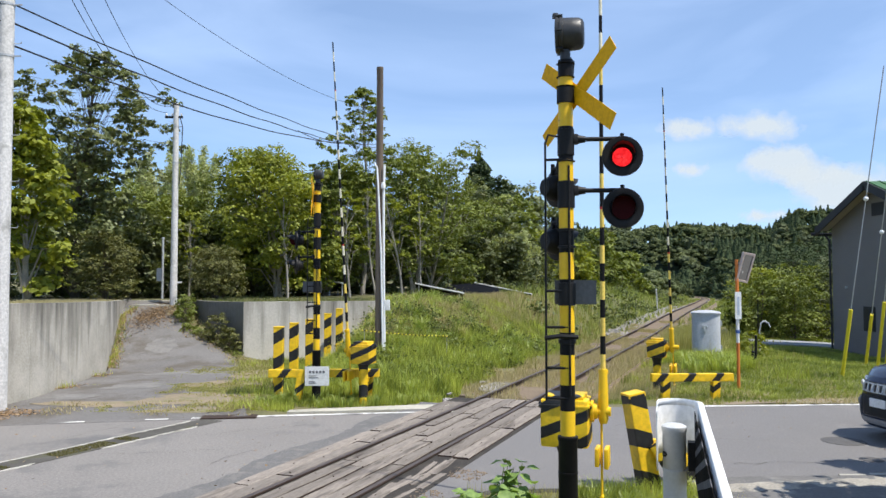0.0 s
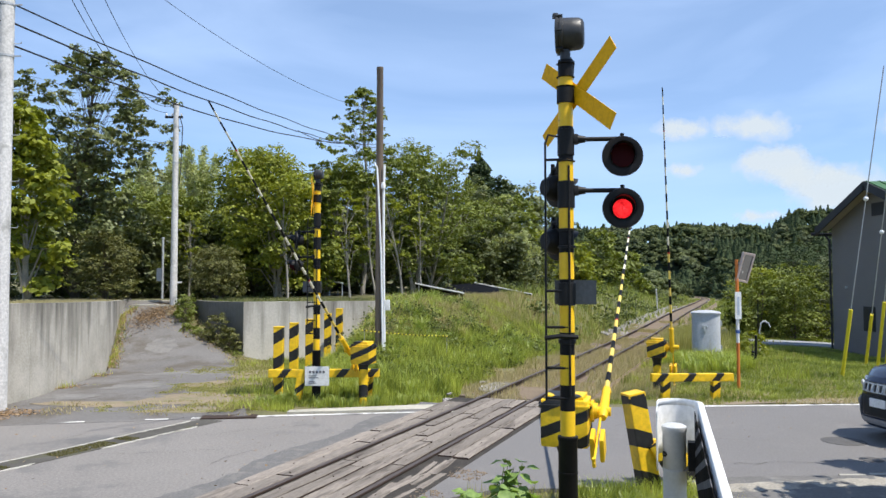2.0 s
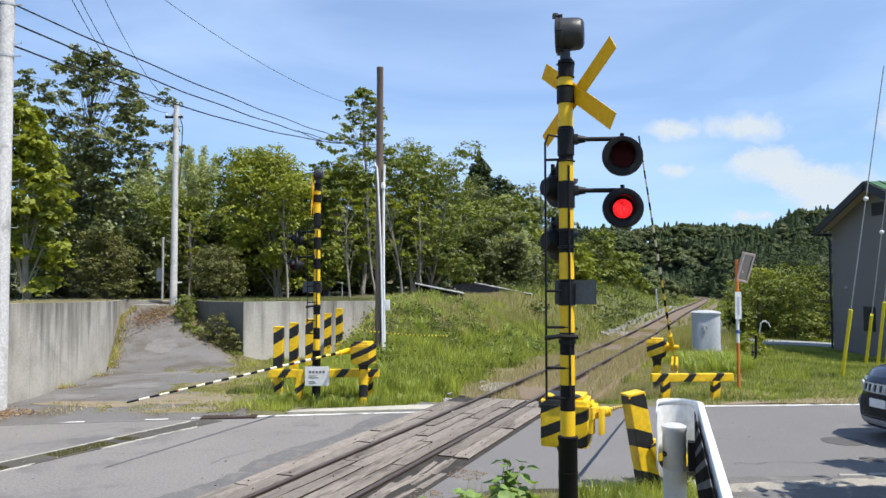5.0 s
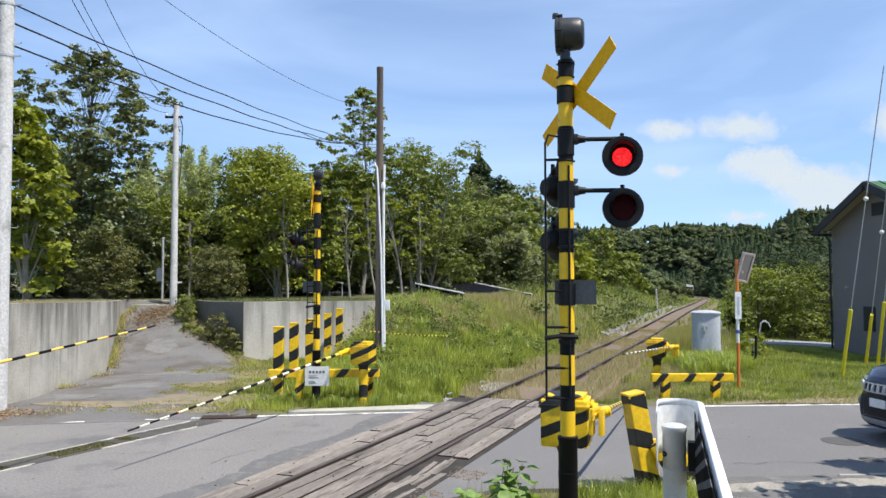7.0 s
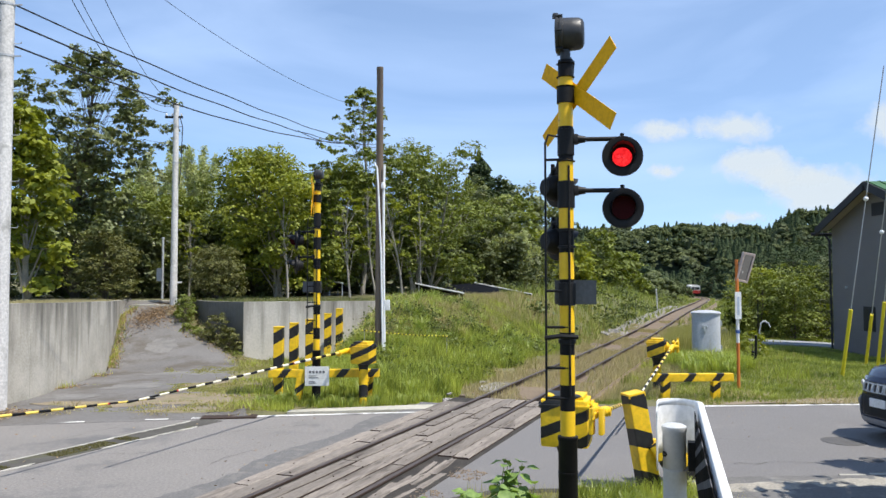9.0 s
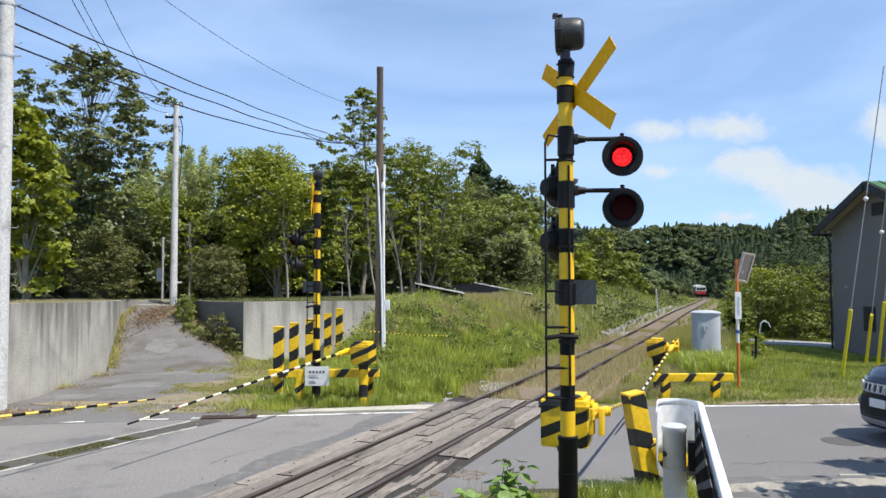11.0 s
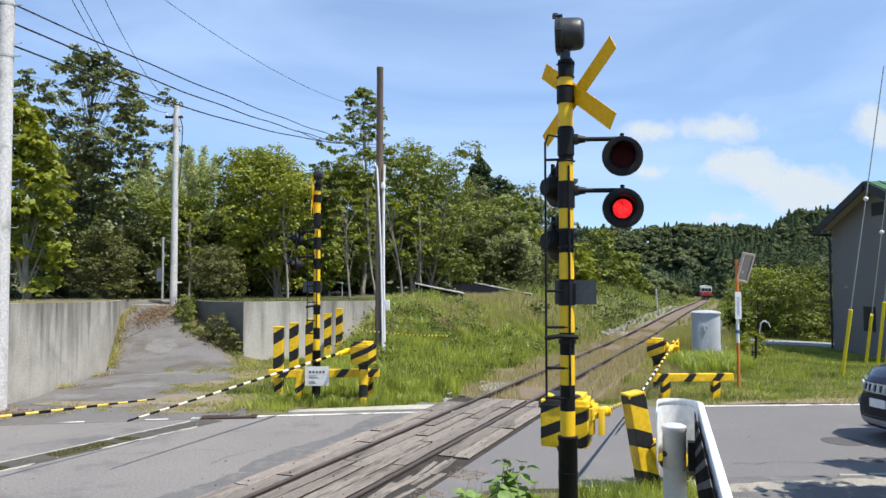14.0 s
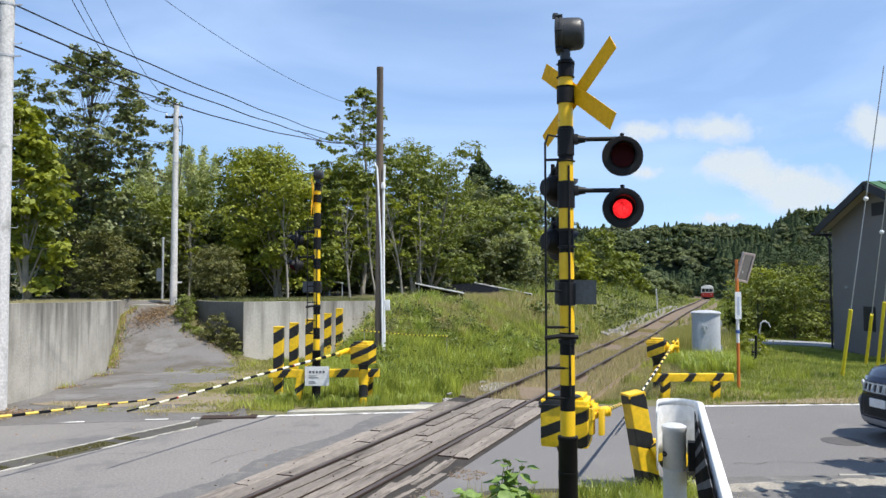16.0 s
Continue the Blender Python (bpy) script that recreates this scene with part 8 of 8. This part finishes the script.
def lane_edges():
    rng = np.random.default_rng(71)
    dead, dry, green = [], [], []
    edge_l = WALL_L[1:7][::-1]
    for _ in range(5200):
        y = rng.uniform(14.5, 28.5)
        x = float(np.interp(y, [p[1] for p in edge_l], [p[0] for p in edge_l])) + abs(rng.normal(0, 0.16)) + 0.03
        if patch(x, y, 0.8, 17) > (0.2 if y < 19 else -0.1) or y > 22:
            (dead if rng.random() < 0.6 else green if rng.random() < 0.4 else dry).append((x, y, lane_top(x, y)))
    right = [(-3.9, 14.6), (-4.4, 16.2), (-4.8, 18.6), (-5.0, 21.2), (-6.3, 23.6), (-8.0, 25.1), (-9.5, 27.4), (-10.3, 29.0)]
    for _ in range(9000):
        y = rng.uniform(14.8, 28.8)
        x = float(np.interp(y, [p[1] for p in right], [p[0] for p in right])) + rng.normal(0.12, 0.30)
        if patch(x, y, 0.9, 19) > -0.2:
            (dry if rng.random() < 0.62 else dead if y > 23 else green).append((x, y, lane_top(x, y) if x < -5.2 else max(lane_top(x, y) - 0.03, 0.01)))
    for _ in range(2600):
        x, y = rng.normal(-10.35, 0.45), rng.normal(27.4, 0.8)
        dead.append((x, y, lane_top(x, y) + 0.02))
    for _ in range(500):
        x, y = rng.normal(-8.3, 0.3), rng.normal(14.5, 0.25)
        dead.append((x, y, lane_top(x, y) if y > 15.2 else 0.03))
    for _ in range(1500):
        x, y = rng.uniform(-8.9, -3.5), rng.uniform(14.2, 15.6)
        if patch(x, y, 1.2, 23) > 0:
            dry.append((x, y, 0.04))
    litter("dead_leaves", dead, 0.07, M_DEAD_LEAF, 72, "brown dead leaves along the wall and lane edge")
    blades("lane_edge_straw", dry, 0.02, 0.09, 0.007, M_STRAW, 73, "dry grass along the edge of the lane", 0.9)
    blades("lane_edge_grass", green, 0.05, 0.24, 0.007, M_GRASS, 74, "green grass along the foot of the wall and lane", 0.6)


lane_edges()
rng_ = np.random.default_rng(77)
debris = [(rng_.uniform(-7.5, -1.6), rng_.uniform(9.2, 14.2), 0.012) for _ in range(70)] + [(rng_.uniform(2.0, 7.0), rng_.uniform(9.8, 15.3), 0.012) for _ in range(40)]
litter("road_debris", debris, 0.05, M_DEAD_LEAF, 78, "scattered dead leaves and grit on the asphalt")


# Darker grass colour holds the tree shade on the terrace.
M_GRASS_SHADE = foliage("shaded_woodland_grass", (0.060, 0.085, 0.022), (0.200, 0.215, 0.070), 0.3)


def wall_top_grass():
    rng = np.random.default_rng(15)
    pts = []
    for (a, za), (b, zb) in zip(zip(WALL_L, WALL_L_TOP), zip(WALL_L[1:], WALL_L_TOP[1:])):
        k = int(math.hypot(b[0] - a[0], b[1] - a[1]) * 420)
        for _ in range(k):
            f = rng.random()
            pts.append((a[0] + (b[0] - a[0]) * f - rng.uniform(0.15, 2.6), a[1] + (b[1] - a[1]) * f + rng.normal(0, 0.1), za + (zb - za) * f - 0.08))
    blades("wall_top_grass", pts, 0.04, 0.18, 0.008, M_STRAW, 16, "grass along the top of the concrete wall")
    pts = []
    for _ in range(14000):
        x = rng.uniform(-9.6, 3.5)
        y = rng.uniform(25.4, 34)
        if x < -6.4 and y < 24.9 - (x + 6.4) * 1.1 or (-6.4 <= x < -2.2 and y < 25.0 + (x + 6.4) * 0.42):
            continue
        if x < -1.6:
            pts.append((x, y, 1.78))
    blades("terrace_grass", pts, 0.05, 0.18, 0.010, M_GRASS_SHADE, 17, "rough grass on the wooded terrace")


wall_top_grass()
pts = []
rng_ = np.random.default_rng(18)
for _ in range(100000):
    x, y = rng_.uniform(-8.6, -3.9), rng_.uniform(14.6, 24.2)
    if patch(x, y, 0.45, 9.0) + 0.5 * patch(x, y, 2.3, 1.0) + 0.20 * (x + 5.6) > 0.22 + rng_.uniform(-0.25, 0.25):
        pts.append((x, y, max(ground_z(x, y) + 0.05, 0) + 0.035))
blades("lane_weeds", pts, 0.008, 0.040, 0.010, M_GRASS_PALE, 19, "dry weeds in patches on the old asphalt lane")
pts = []
for _ in range(7000):
    f, s = rng_.random(), rng_.uniform(-0.17, 0.17)
    a, b = Vector((-7.6, 7.2)), Vector((-4.18, 13.95))
    p = a.lerp(b, f)
    if patch(p.x, p.y, 1.2, 2) > 0.06:
        pts.append((p.x + s * 0.89, p.y - s * 0.45, 0.006))
blades("gutter_weeds", pts, 0.010, 0.035, 0.010, foliage("moss", (0.060, 0.062, 0.022), (0.200, 0.180, 0.075), 0.15), 20, "moss and small weeds in the drain channel")


# ---- stones and crossing timbers ----
M_RUST_STONE = surface("rusty_stones", (0.24, 0.18, 0.125), (0.16, 0.12, 0.085), 0.95, 40, 3, bump=0.3, spread=0.35, island=True)
def stones(name, n, seed, ok, x0, x1, y0, y1, s0, s1, z):
    rng = np.random.default_rng(seed)
    base = np.array([(1, 0, 0), (-1, 0, 0), (0, 1, 0), (0, -1, 0), (0, 0, 1), (0, 0, -1)], float)
    tri = np.array([(0, 2, 4), (2, 1, 4), (1, 3, 4), (3, 0, 4), (2, 0, 5), (1, 2, 5), (3, 1, 5), (0, 3, 5)])
    V, F, k = [], [], 0
    while len(V) < n:
        x, y = rng.uniform(x0, x1), rng.uniform(y0, y1)
        if not ok(x, y):
            continue
        v = base * rng.uniform(s0, s1) * rng.uniform(0.6, 1.3, (6, 1)) * np.array([1, 1, 0.7])
        a = rng.uniform(0, 6.28)
        R = np.array([[math.cos(a), -math.sin(a), 0], [math.sin(a), math.cos(a), 0], [0, 0, 1]])
        V.append(v @ R.T + np.array([x, y, z(x, y)]))
        F.append(tri + k)
        k += 6
    return tagged(raw_mesh(name, np.concatenate(V), np.concatenate(F), M_BALLAST), "loose pale grey track stones", "stones", kind="stuff")


stones("track_stones", 1000, 31, lambda x, y: 0.65 < side_q(x, y) < 1.7 and patch(x, y, 0.9, 6) > -0.1, 0.0, 4.0, 16.3, 20.0, 0.018, 0.045, lambda x, y: -0.08 + 0.04 * (abs(side_q(x, y)) < 1.4))
stones("far_track_stones", 3600, 32, lambda x, y: 0.85 < side_q(x, y) < 2.3, 8.0, 26.0, 34.0, 75.0, 0.04, 0.09, lambda x, y: track_z(y) - 0.1)
stones("rusty_bed_stones", 5000, 35, lambda x, y: abs(side_q(x, y)) < 1.35, 1.5, 22.0, 17.5, 60.0, 0.03, 0.07, lambda x, y: track_z(y) - 0.105).data.materials[0] = M_RUST_STONE
grit = stones("roadside_grit", 3600, 36, lambda x, y: abs(y - 9.62 - 0.14 * (x - 3.6)) < 0.10 + 0.16 * abs(patch(x, y, 1.3, 4)), 3.2, 6.2, 9.1, 10.4, 0.006, 0.020, lambda x, y: ground_z(x, y) + 0.004)
grit.data.materials[0] = M_KERB
tagged(grit, "pale sandy grit along the broken road edge", "grit", kind="stuff")
stones("near_track_stones", 700, 33, lambda x, y: -1.6 < side_q(x, y) < -1.1 and patch(x, y, 1.1, 7) > 0.0, -1.5, 2.0, 7.0, 11.0, 0.008, 0.022, lambda x, y: 0.002).data.materials[0] = M_RUST_STONE


def worn_plank(bm, L, w, rng):
    """A plank with wavering, rounded edges, ragged ends and a slightly hollow top."""
    k = max(6, int(L / 0.28))
    rows = []
    for i in range(k + 1):
        u = -L / 2 + L * i / k
        e0, e1 = rng.uniform(-0.008, 0.010), rng.uniform(-0.008, 0.010)
        end = rng.uniform(-0.03, 0.0) if i in (0, k) else 0.0
        dz = rng.uniform(-0.005, 0.002) - (0.006 if i in (0, k) else 0)
        lo, hi = -w / 2 - e0, w / 2 + e1
        rows.append([bm.verts.new((u + (end if i else -end) + rng.uniform(-0.006, 0.006) * (i in (0, k)), y, z)) for y, z in
                     ((lo, -0.14), (lo, -0.016), (lo + 0.014, dz), (0.2 * (lo + hi), dz - 0.004), (hi - 0.014, dz), (hi, -0.016), (hi, -0.14))])
    # Sides and ends (slot 1) take a dark colour for shaded gaps.
    for p, q in zip(rows, rows[1:]):
        for i in range(6):
            bm.faces.new((p[i], p[i + 1], q[i + 1], q[i])).material_index = 1 if i in (0, 5) else 0
    bm.faces.new(rows[0][::-1]).material_index = 1
    bm.faces.new(rows[-1]).material_index = 1


def crossing_timbers():
    """Weathered planks laid along the rails, each its own piece."""
    deck = thing("crossing_deck", pose(0, 0, 0), "weathered timber planks between and beside the rails", "crossing deck", kind="structure")
    rng = random.Random(5)
    p0, d, s = track_frame(9.28)
    ang = math.degrees(math.atan2(-d.x, d.y))
    lanes = [(-1.12, -0.88), (-0.87, -0.612), (-0.460, -0.245), (-0.235, -0.006), (0.006, 0.232), (0.242, 0.460), (0.612, 0.865), (0.88, 1.13)]
    for k, (a, b) in enumerate(lanes):
        y = 3.2 + rng.random() * 0.8 if a < 0.6 else 11.15 + rng.random() * 0.12
        end = 16.2 if abs(a) < 0.7 else 15.6
        while y < end:
            L = rng.choice((2.2, 2.8, 3.6)) if a < 0.6 else 2.3
            L = min(L, (end - y) / 0.928 + 0.05)
            if L < 0.3:
                break
            c, dd, ss = track_frame(y)
            bm = bmesh.new()
            w0, w1 = a + rng.uniform(0.001, 0.014), b - rng.uniform(0.001, 0.014)
            worn_plank(bm, L - rng.uniform(0.002, 0.014), w1 - w0, rng)
            for i in range(max(2, int(L / 0.9))):
                u = -L / 2 + 0.2 + i * 0.9 + rng.uniform(-0.1, 0.1)
                v = rng.uniform(-0.06, 0.06)
                rod(bm, (u, v, -0.01), (u, v, 0.003), 0.012, 0.011, 8, 1)
            ob = part("plank", bm, [M_PLANK, M_RAIL_SIDE], deck)
            mid = c + dd * (L / 2) + ss * ((w0 + w1) / 2)
            ob.matrix_basis = Matrix.Translation((mid.x, mid.y, 0.042 + rng.uniform(-0.007, 0.008))) @ pose(0, 0, 0, rng.uniform(-1.2, 1.2), rng.uniform(-0.25, 0.25), ang + 90 + rng.uniform(-0.25, 0.25))
            y += L * 0.928
    # Bed dirt coloured near black, so the plank gaps carry painted shade.
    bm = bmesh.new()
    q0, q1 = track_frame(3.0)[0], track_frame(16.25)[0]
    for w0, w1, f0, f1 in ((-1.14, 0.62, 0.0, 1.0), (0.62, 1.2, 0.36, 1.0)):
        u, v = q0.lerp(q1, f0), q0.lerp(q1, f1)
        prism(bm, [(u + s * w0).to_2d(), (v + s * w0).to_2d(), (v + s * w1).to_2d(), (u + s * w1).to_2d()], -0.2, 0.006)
    part("deck_bed", bm, surface("deck_dirt_gap_shade", (0.026, 0.022, 0.019), (0.055, 0.048, 0.040), 0.95, 30, 3, bump=0.3), deck)
    # broken pieces at the near side
    for i in range(14):
        bm = bmesh.new()
        L = rng.uniform(0.7, 1.5)
        worn_plank(bm, L, rng.uniform(0.06, 0.13), rng)
        ob = part("plank", bm, [M_PLANK, M_RAIL_SIDE], deck)
        y = 8.3 + i * 0.2
        c, dd, ss = track_frame(y)
        q = c + ss * rng.uniform(0.70, 1.12)
        ob.matrix_basis = pose(q.x, q.y, 0.018, rng.uniform(-5, 5), rng.uniform(-1, 1), ang + 90 + rng.uniform(-6, 6))


crossing_timbers()


# ---- clouds, far off ----
def cloud(name, x, y, z, w, h, seed, dense, label):
    m, n, l, p = nodes_of("cloud_white")
    co = n.new("ShaderNodeTexCoord").outputs["Generated"]
    mp = n.new("ShaderNodeMapping")
    mp.inputs["Location"].default_value, mp.inputs["Scale"].default_value = (seed * 3.7, seed, 0), (w / h, 1, 1)
    l.new(co, mp.inputs[0])
    nz = noise_node(n, l, mp.outputs[0], 1.7, 8, 0.62)
    ln = n.new("ShaderNodeVectorMath")
    ln.operation = "MULTIPLY_ADD"
    ln.inputs[1].default_value, ln.inputs[2].default_value = (2, 0, 2), (-1, 0, -1)
    l.new(co, ln.inputs[0])
    le = n.new("ShaderNodeVectorMath")
    le.operation = "LENGTH"
    l.new(ln.outputs[0], le.inputs[0])
    fall = n.new("ShaderNodeMapRange")
    fall.inputs["From Min"].default_value, fall.inputs["From Max"].default_value = 0.1, 1.0
    fall.inputs["To Min"].default_value, fall.inputs["To Max"].default_value = dense - 1.3, -2.0
    l.new(le.outputs["Value"], fall.inputs["Value"])
    ad = n.new("ShaderNodeMath")
    ad.operation = "MULTIPLY_ADD"
    ad.inputs[1].default_value = 2.6
    l.new(nz.outputs["Fac"], ad.inputs[0])
    l.new(fall.outputs[0], ad.inputs[2])
    al = ramp(n, l, ad.outputs[0], 0.10, 0.85, (0, 0, 0), (0.92, 0.92, 0.92))
    em = n.new("ShaderNodeEmission")
    em.inputs[0].default_value, em.inputs[1].default_value = (0.84, 0.93, 1.0, 1), 0.69
    tr = n.new("ShaderNodeBsdfTransparent")
    mx = n.new("ShaderNodeMixShader")
    l.new(al, mx.inputs[0])
    l.new(tr.outputs[0], mx.inputs[1])
    l.new(em.outputs[0], mx.inputs[2])
    l.new(mx.outputs[0], n["Material Output"].inputs[0])
    bm = bmesh.new()
    bmesh.ops.create_grid(bm, x_segments=1, y_segments=1, size=0.5)
    bmesh.ops.transform(bm, matrix=Matrix.Diagonal((w, h, 1, 1)), verts=bm.verts)
    bmesh.ops.transform(bm, matrix=pose(0, 0, 0, 90), verts=bm.verts)
    ob = part(name, bm, m)
    ob.visible_shadow = False
    ob.matrix_world = pose(x, y, z)
    return tagged(ob, label, "cloud", "drifting clouds")


CLOUDS = []
for cx, cz, cw, ch, cs, cd, lab in ((775, 490, 330, 150, 5.2, 1.05, "small soft white cloud in the blue sky"), (1005, 498, 430, 190, 1.0, 1.2, "soft white cloud low in the blue sky"),
                                    (1065, 370, 430, 190, 2.3, 1.35, "bright white cumulus cloud above the hills"), (1255, 300, 600, 260, 7.7, 1.5, "bright white cumulus cloud above the hills"),
                                    (1150, 335, 480, 170, 6.1, 1.1, "soft white cloud joining the cumulus above the hills"),
                                    (755, 348, 260, 100, 3.1, 0.85, "small thin white cloud above the hills"), (1475, 478, 420, 230, 4.6, 1.2, "soft white cloud drifting over the house"),
                                    (985, 205, 330, 80, 8.4, 0.8, "small thin white cloud above the hills")):
    cy = 2400 - 14 * len(CLOUDS)
    CLOUDS.append((cloud("cloud", cx, cy, cz, cw, ch, cs, cd, lab), cx, cy, cz))

# ---- what moves ----
def lamp_rows(sh, grp):
    """The added cover disc turns edge-on while its lamp burns."""
    rest = Matrix([sh["rest"][i * 4:i * 4 + 4] for i in range(4)])
    opened = rest @ pose(0, 0, 0, 0, 0, 86.6)
    period, rows, t = 1.095, [], -0.045
    on = grp == 0                       # lamp 0 burns first
    rows.append((0.0, opened if on else rest))
    k = 0
    switch = 0.55
    while switch < 15.97:
        rows.append((round(switch - 0.034, 3), opened if on else rest))
        on = not on
        rows.append((round(switch + 0.034, 3), opened if on else rest))
        k += 1
        switch = 0.55 + (k // 2) * period + (0.5 if k % 2 else 0.0)
    rows.append((16.0, opened if on else rest))
    return rows


def swing(t, phi, hp):
    return (t, pose(0, 0, hp, 0, phi, 0))


FALL_A = [(0.0, 7.0), (0.3, 10.5), (0.8, 21.0), (1.2, 30.0), (1.5, 36.2), (1.8, 43.6), (2.0, 48.6), (2.4, 59.0), (3.0, 74.4), (3.4, 84.4), (3.6, 89.0), (3.8, 93.5)]
FALL_C = [(0.0, 1.0), (0.3, 6.0), (0.8, 25.0), (1.5, 51.5), (2.0, 66.5), (2.5, 79.5), (3.0, 90.5), (3.2, 95.0), (3.4, 98.0)]

FALL_B = [(0.0, 5.0), (3.3, 5.0)] + [(round(t + 3.55, 2), a) for t, a in FALL_A if t < 2.2] + [(5.95, 59.5), (6.5, 74.0), (6.7, 77.9), (6.9, 81.7), (7.1, 85.8), (7.3, 89.5), (7.5, 92.6)]
FALL_D = [(0.0, 10.0), (2.8, 10.5), (3.0, 12.0), (3.3, 15.5), (3.6, 20.5), (3.9, 26.5), (4.2, 31.5), (4.8, 41.5), (5.4, 52.5), (6.0, 63.5), (6.3, 69.5), (6.5, 74.5), (6.8, 82.0), (7.1, 89.0), (7.3, 93.5)]


def bobbing(rows, mean, amp, t0, t1, period, fade, hp):
    """The arm's slow nod after it has come down."""
    out = [swing(t, a, hp) for t, a in rows]
    t = t0
    while t < 16.0:
        out.append(swing(round(t, 3), mean + amp * math.exp(-(t - t0) / fade) * math.cos(math.tau * (t - t0) / period), hp))
        t += period / 4
    out.append(swing(16.0, mean + amp * math.exp(-(16 - t0) / fade) * math.cos(math.tau * (16 - t0) / period), hp))
    return out


def motions():
    walk(ARM_A, bobbing(FALL_A, 92.85, 3.4, 3.95, 16, 0.777, 6.5, 1.06))
    walk(ARM_C, bobbing(FALL_C, 97.0, 1.4, 3.5, 16, 0.777, 3.0, 1.09))
    walk(ARM_B, bobbing(FALL_B, 93.65, 0.4, 7.7, 16, 0.777, 1.5, 1.10))
    walk(ARM_D, bobbing(FALL_D, 96.5, 0.8, 7.6, 16, 0.777, 2.0, 0.98))
    walk(TRAIN, [(t, train_pose(y)) for t, y in ((0.0, 322.0), (3.0, 300.0), (6.3, 273.0), (9.0, 249.0), (11.5, 226.0), (12.5, 216.5), (14.0, 202.5), (16.0, 184.0))])
    for ob, x, y, z in CLOUDS:
        walk(ob, [(0.0, pose(x, y, z)), (16.0, pose(x - 140, y, z - 8))])
    for sh, grp in LENS_COVERS:
        walk(sh, lamp_rows(sh, grp))


motions()
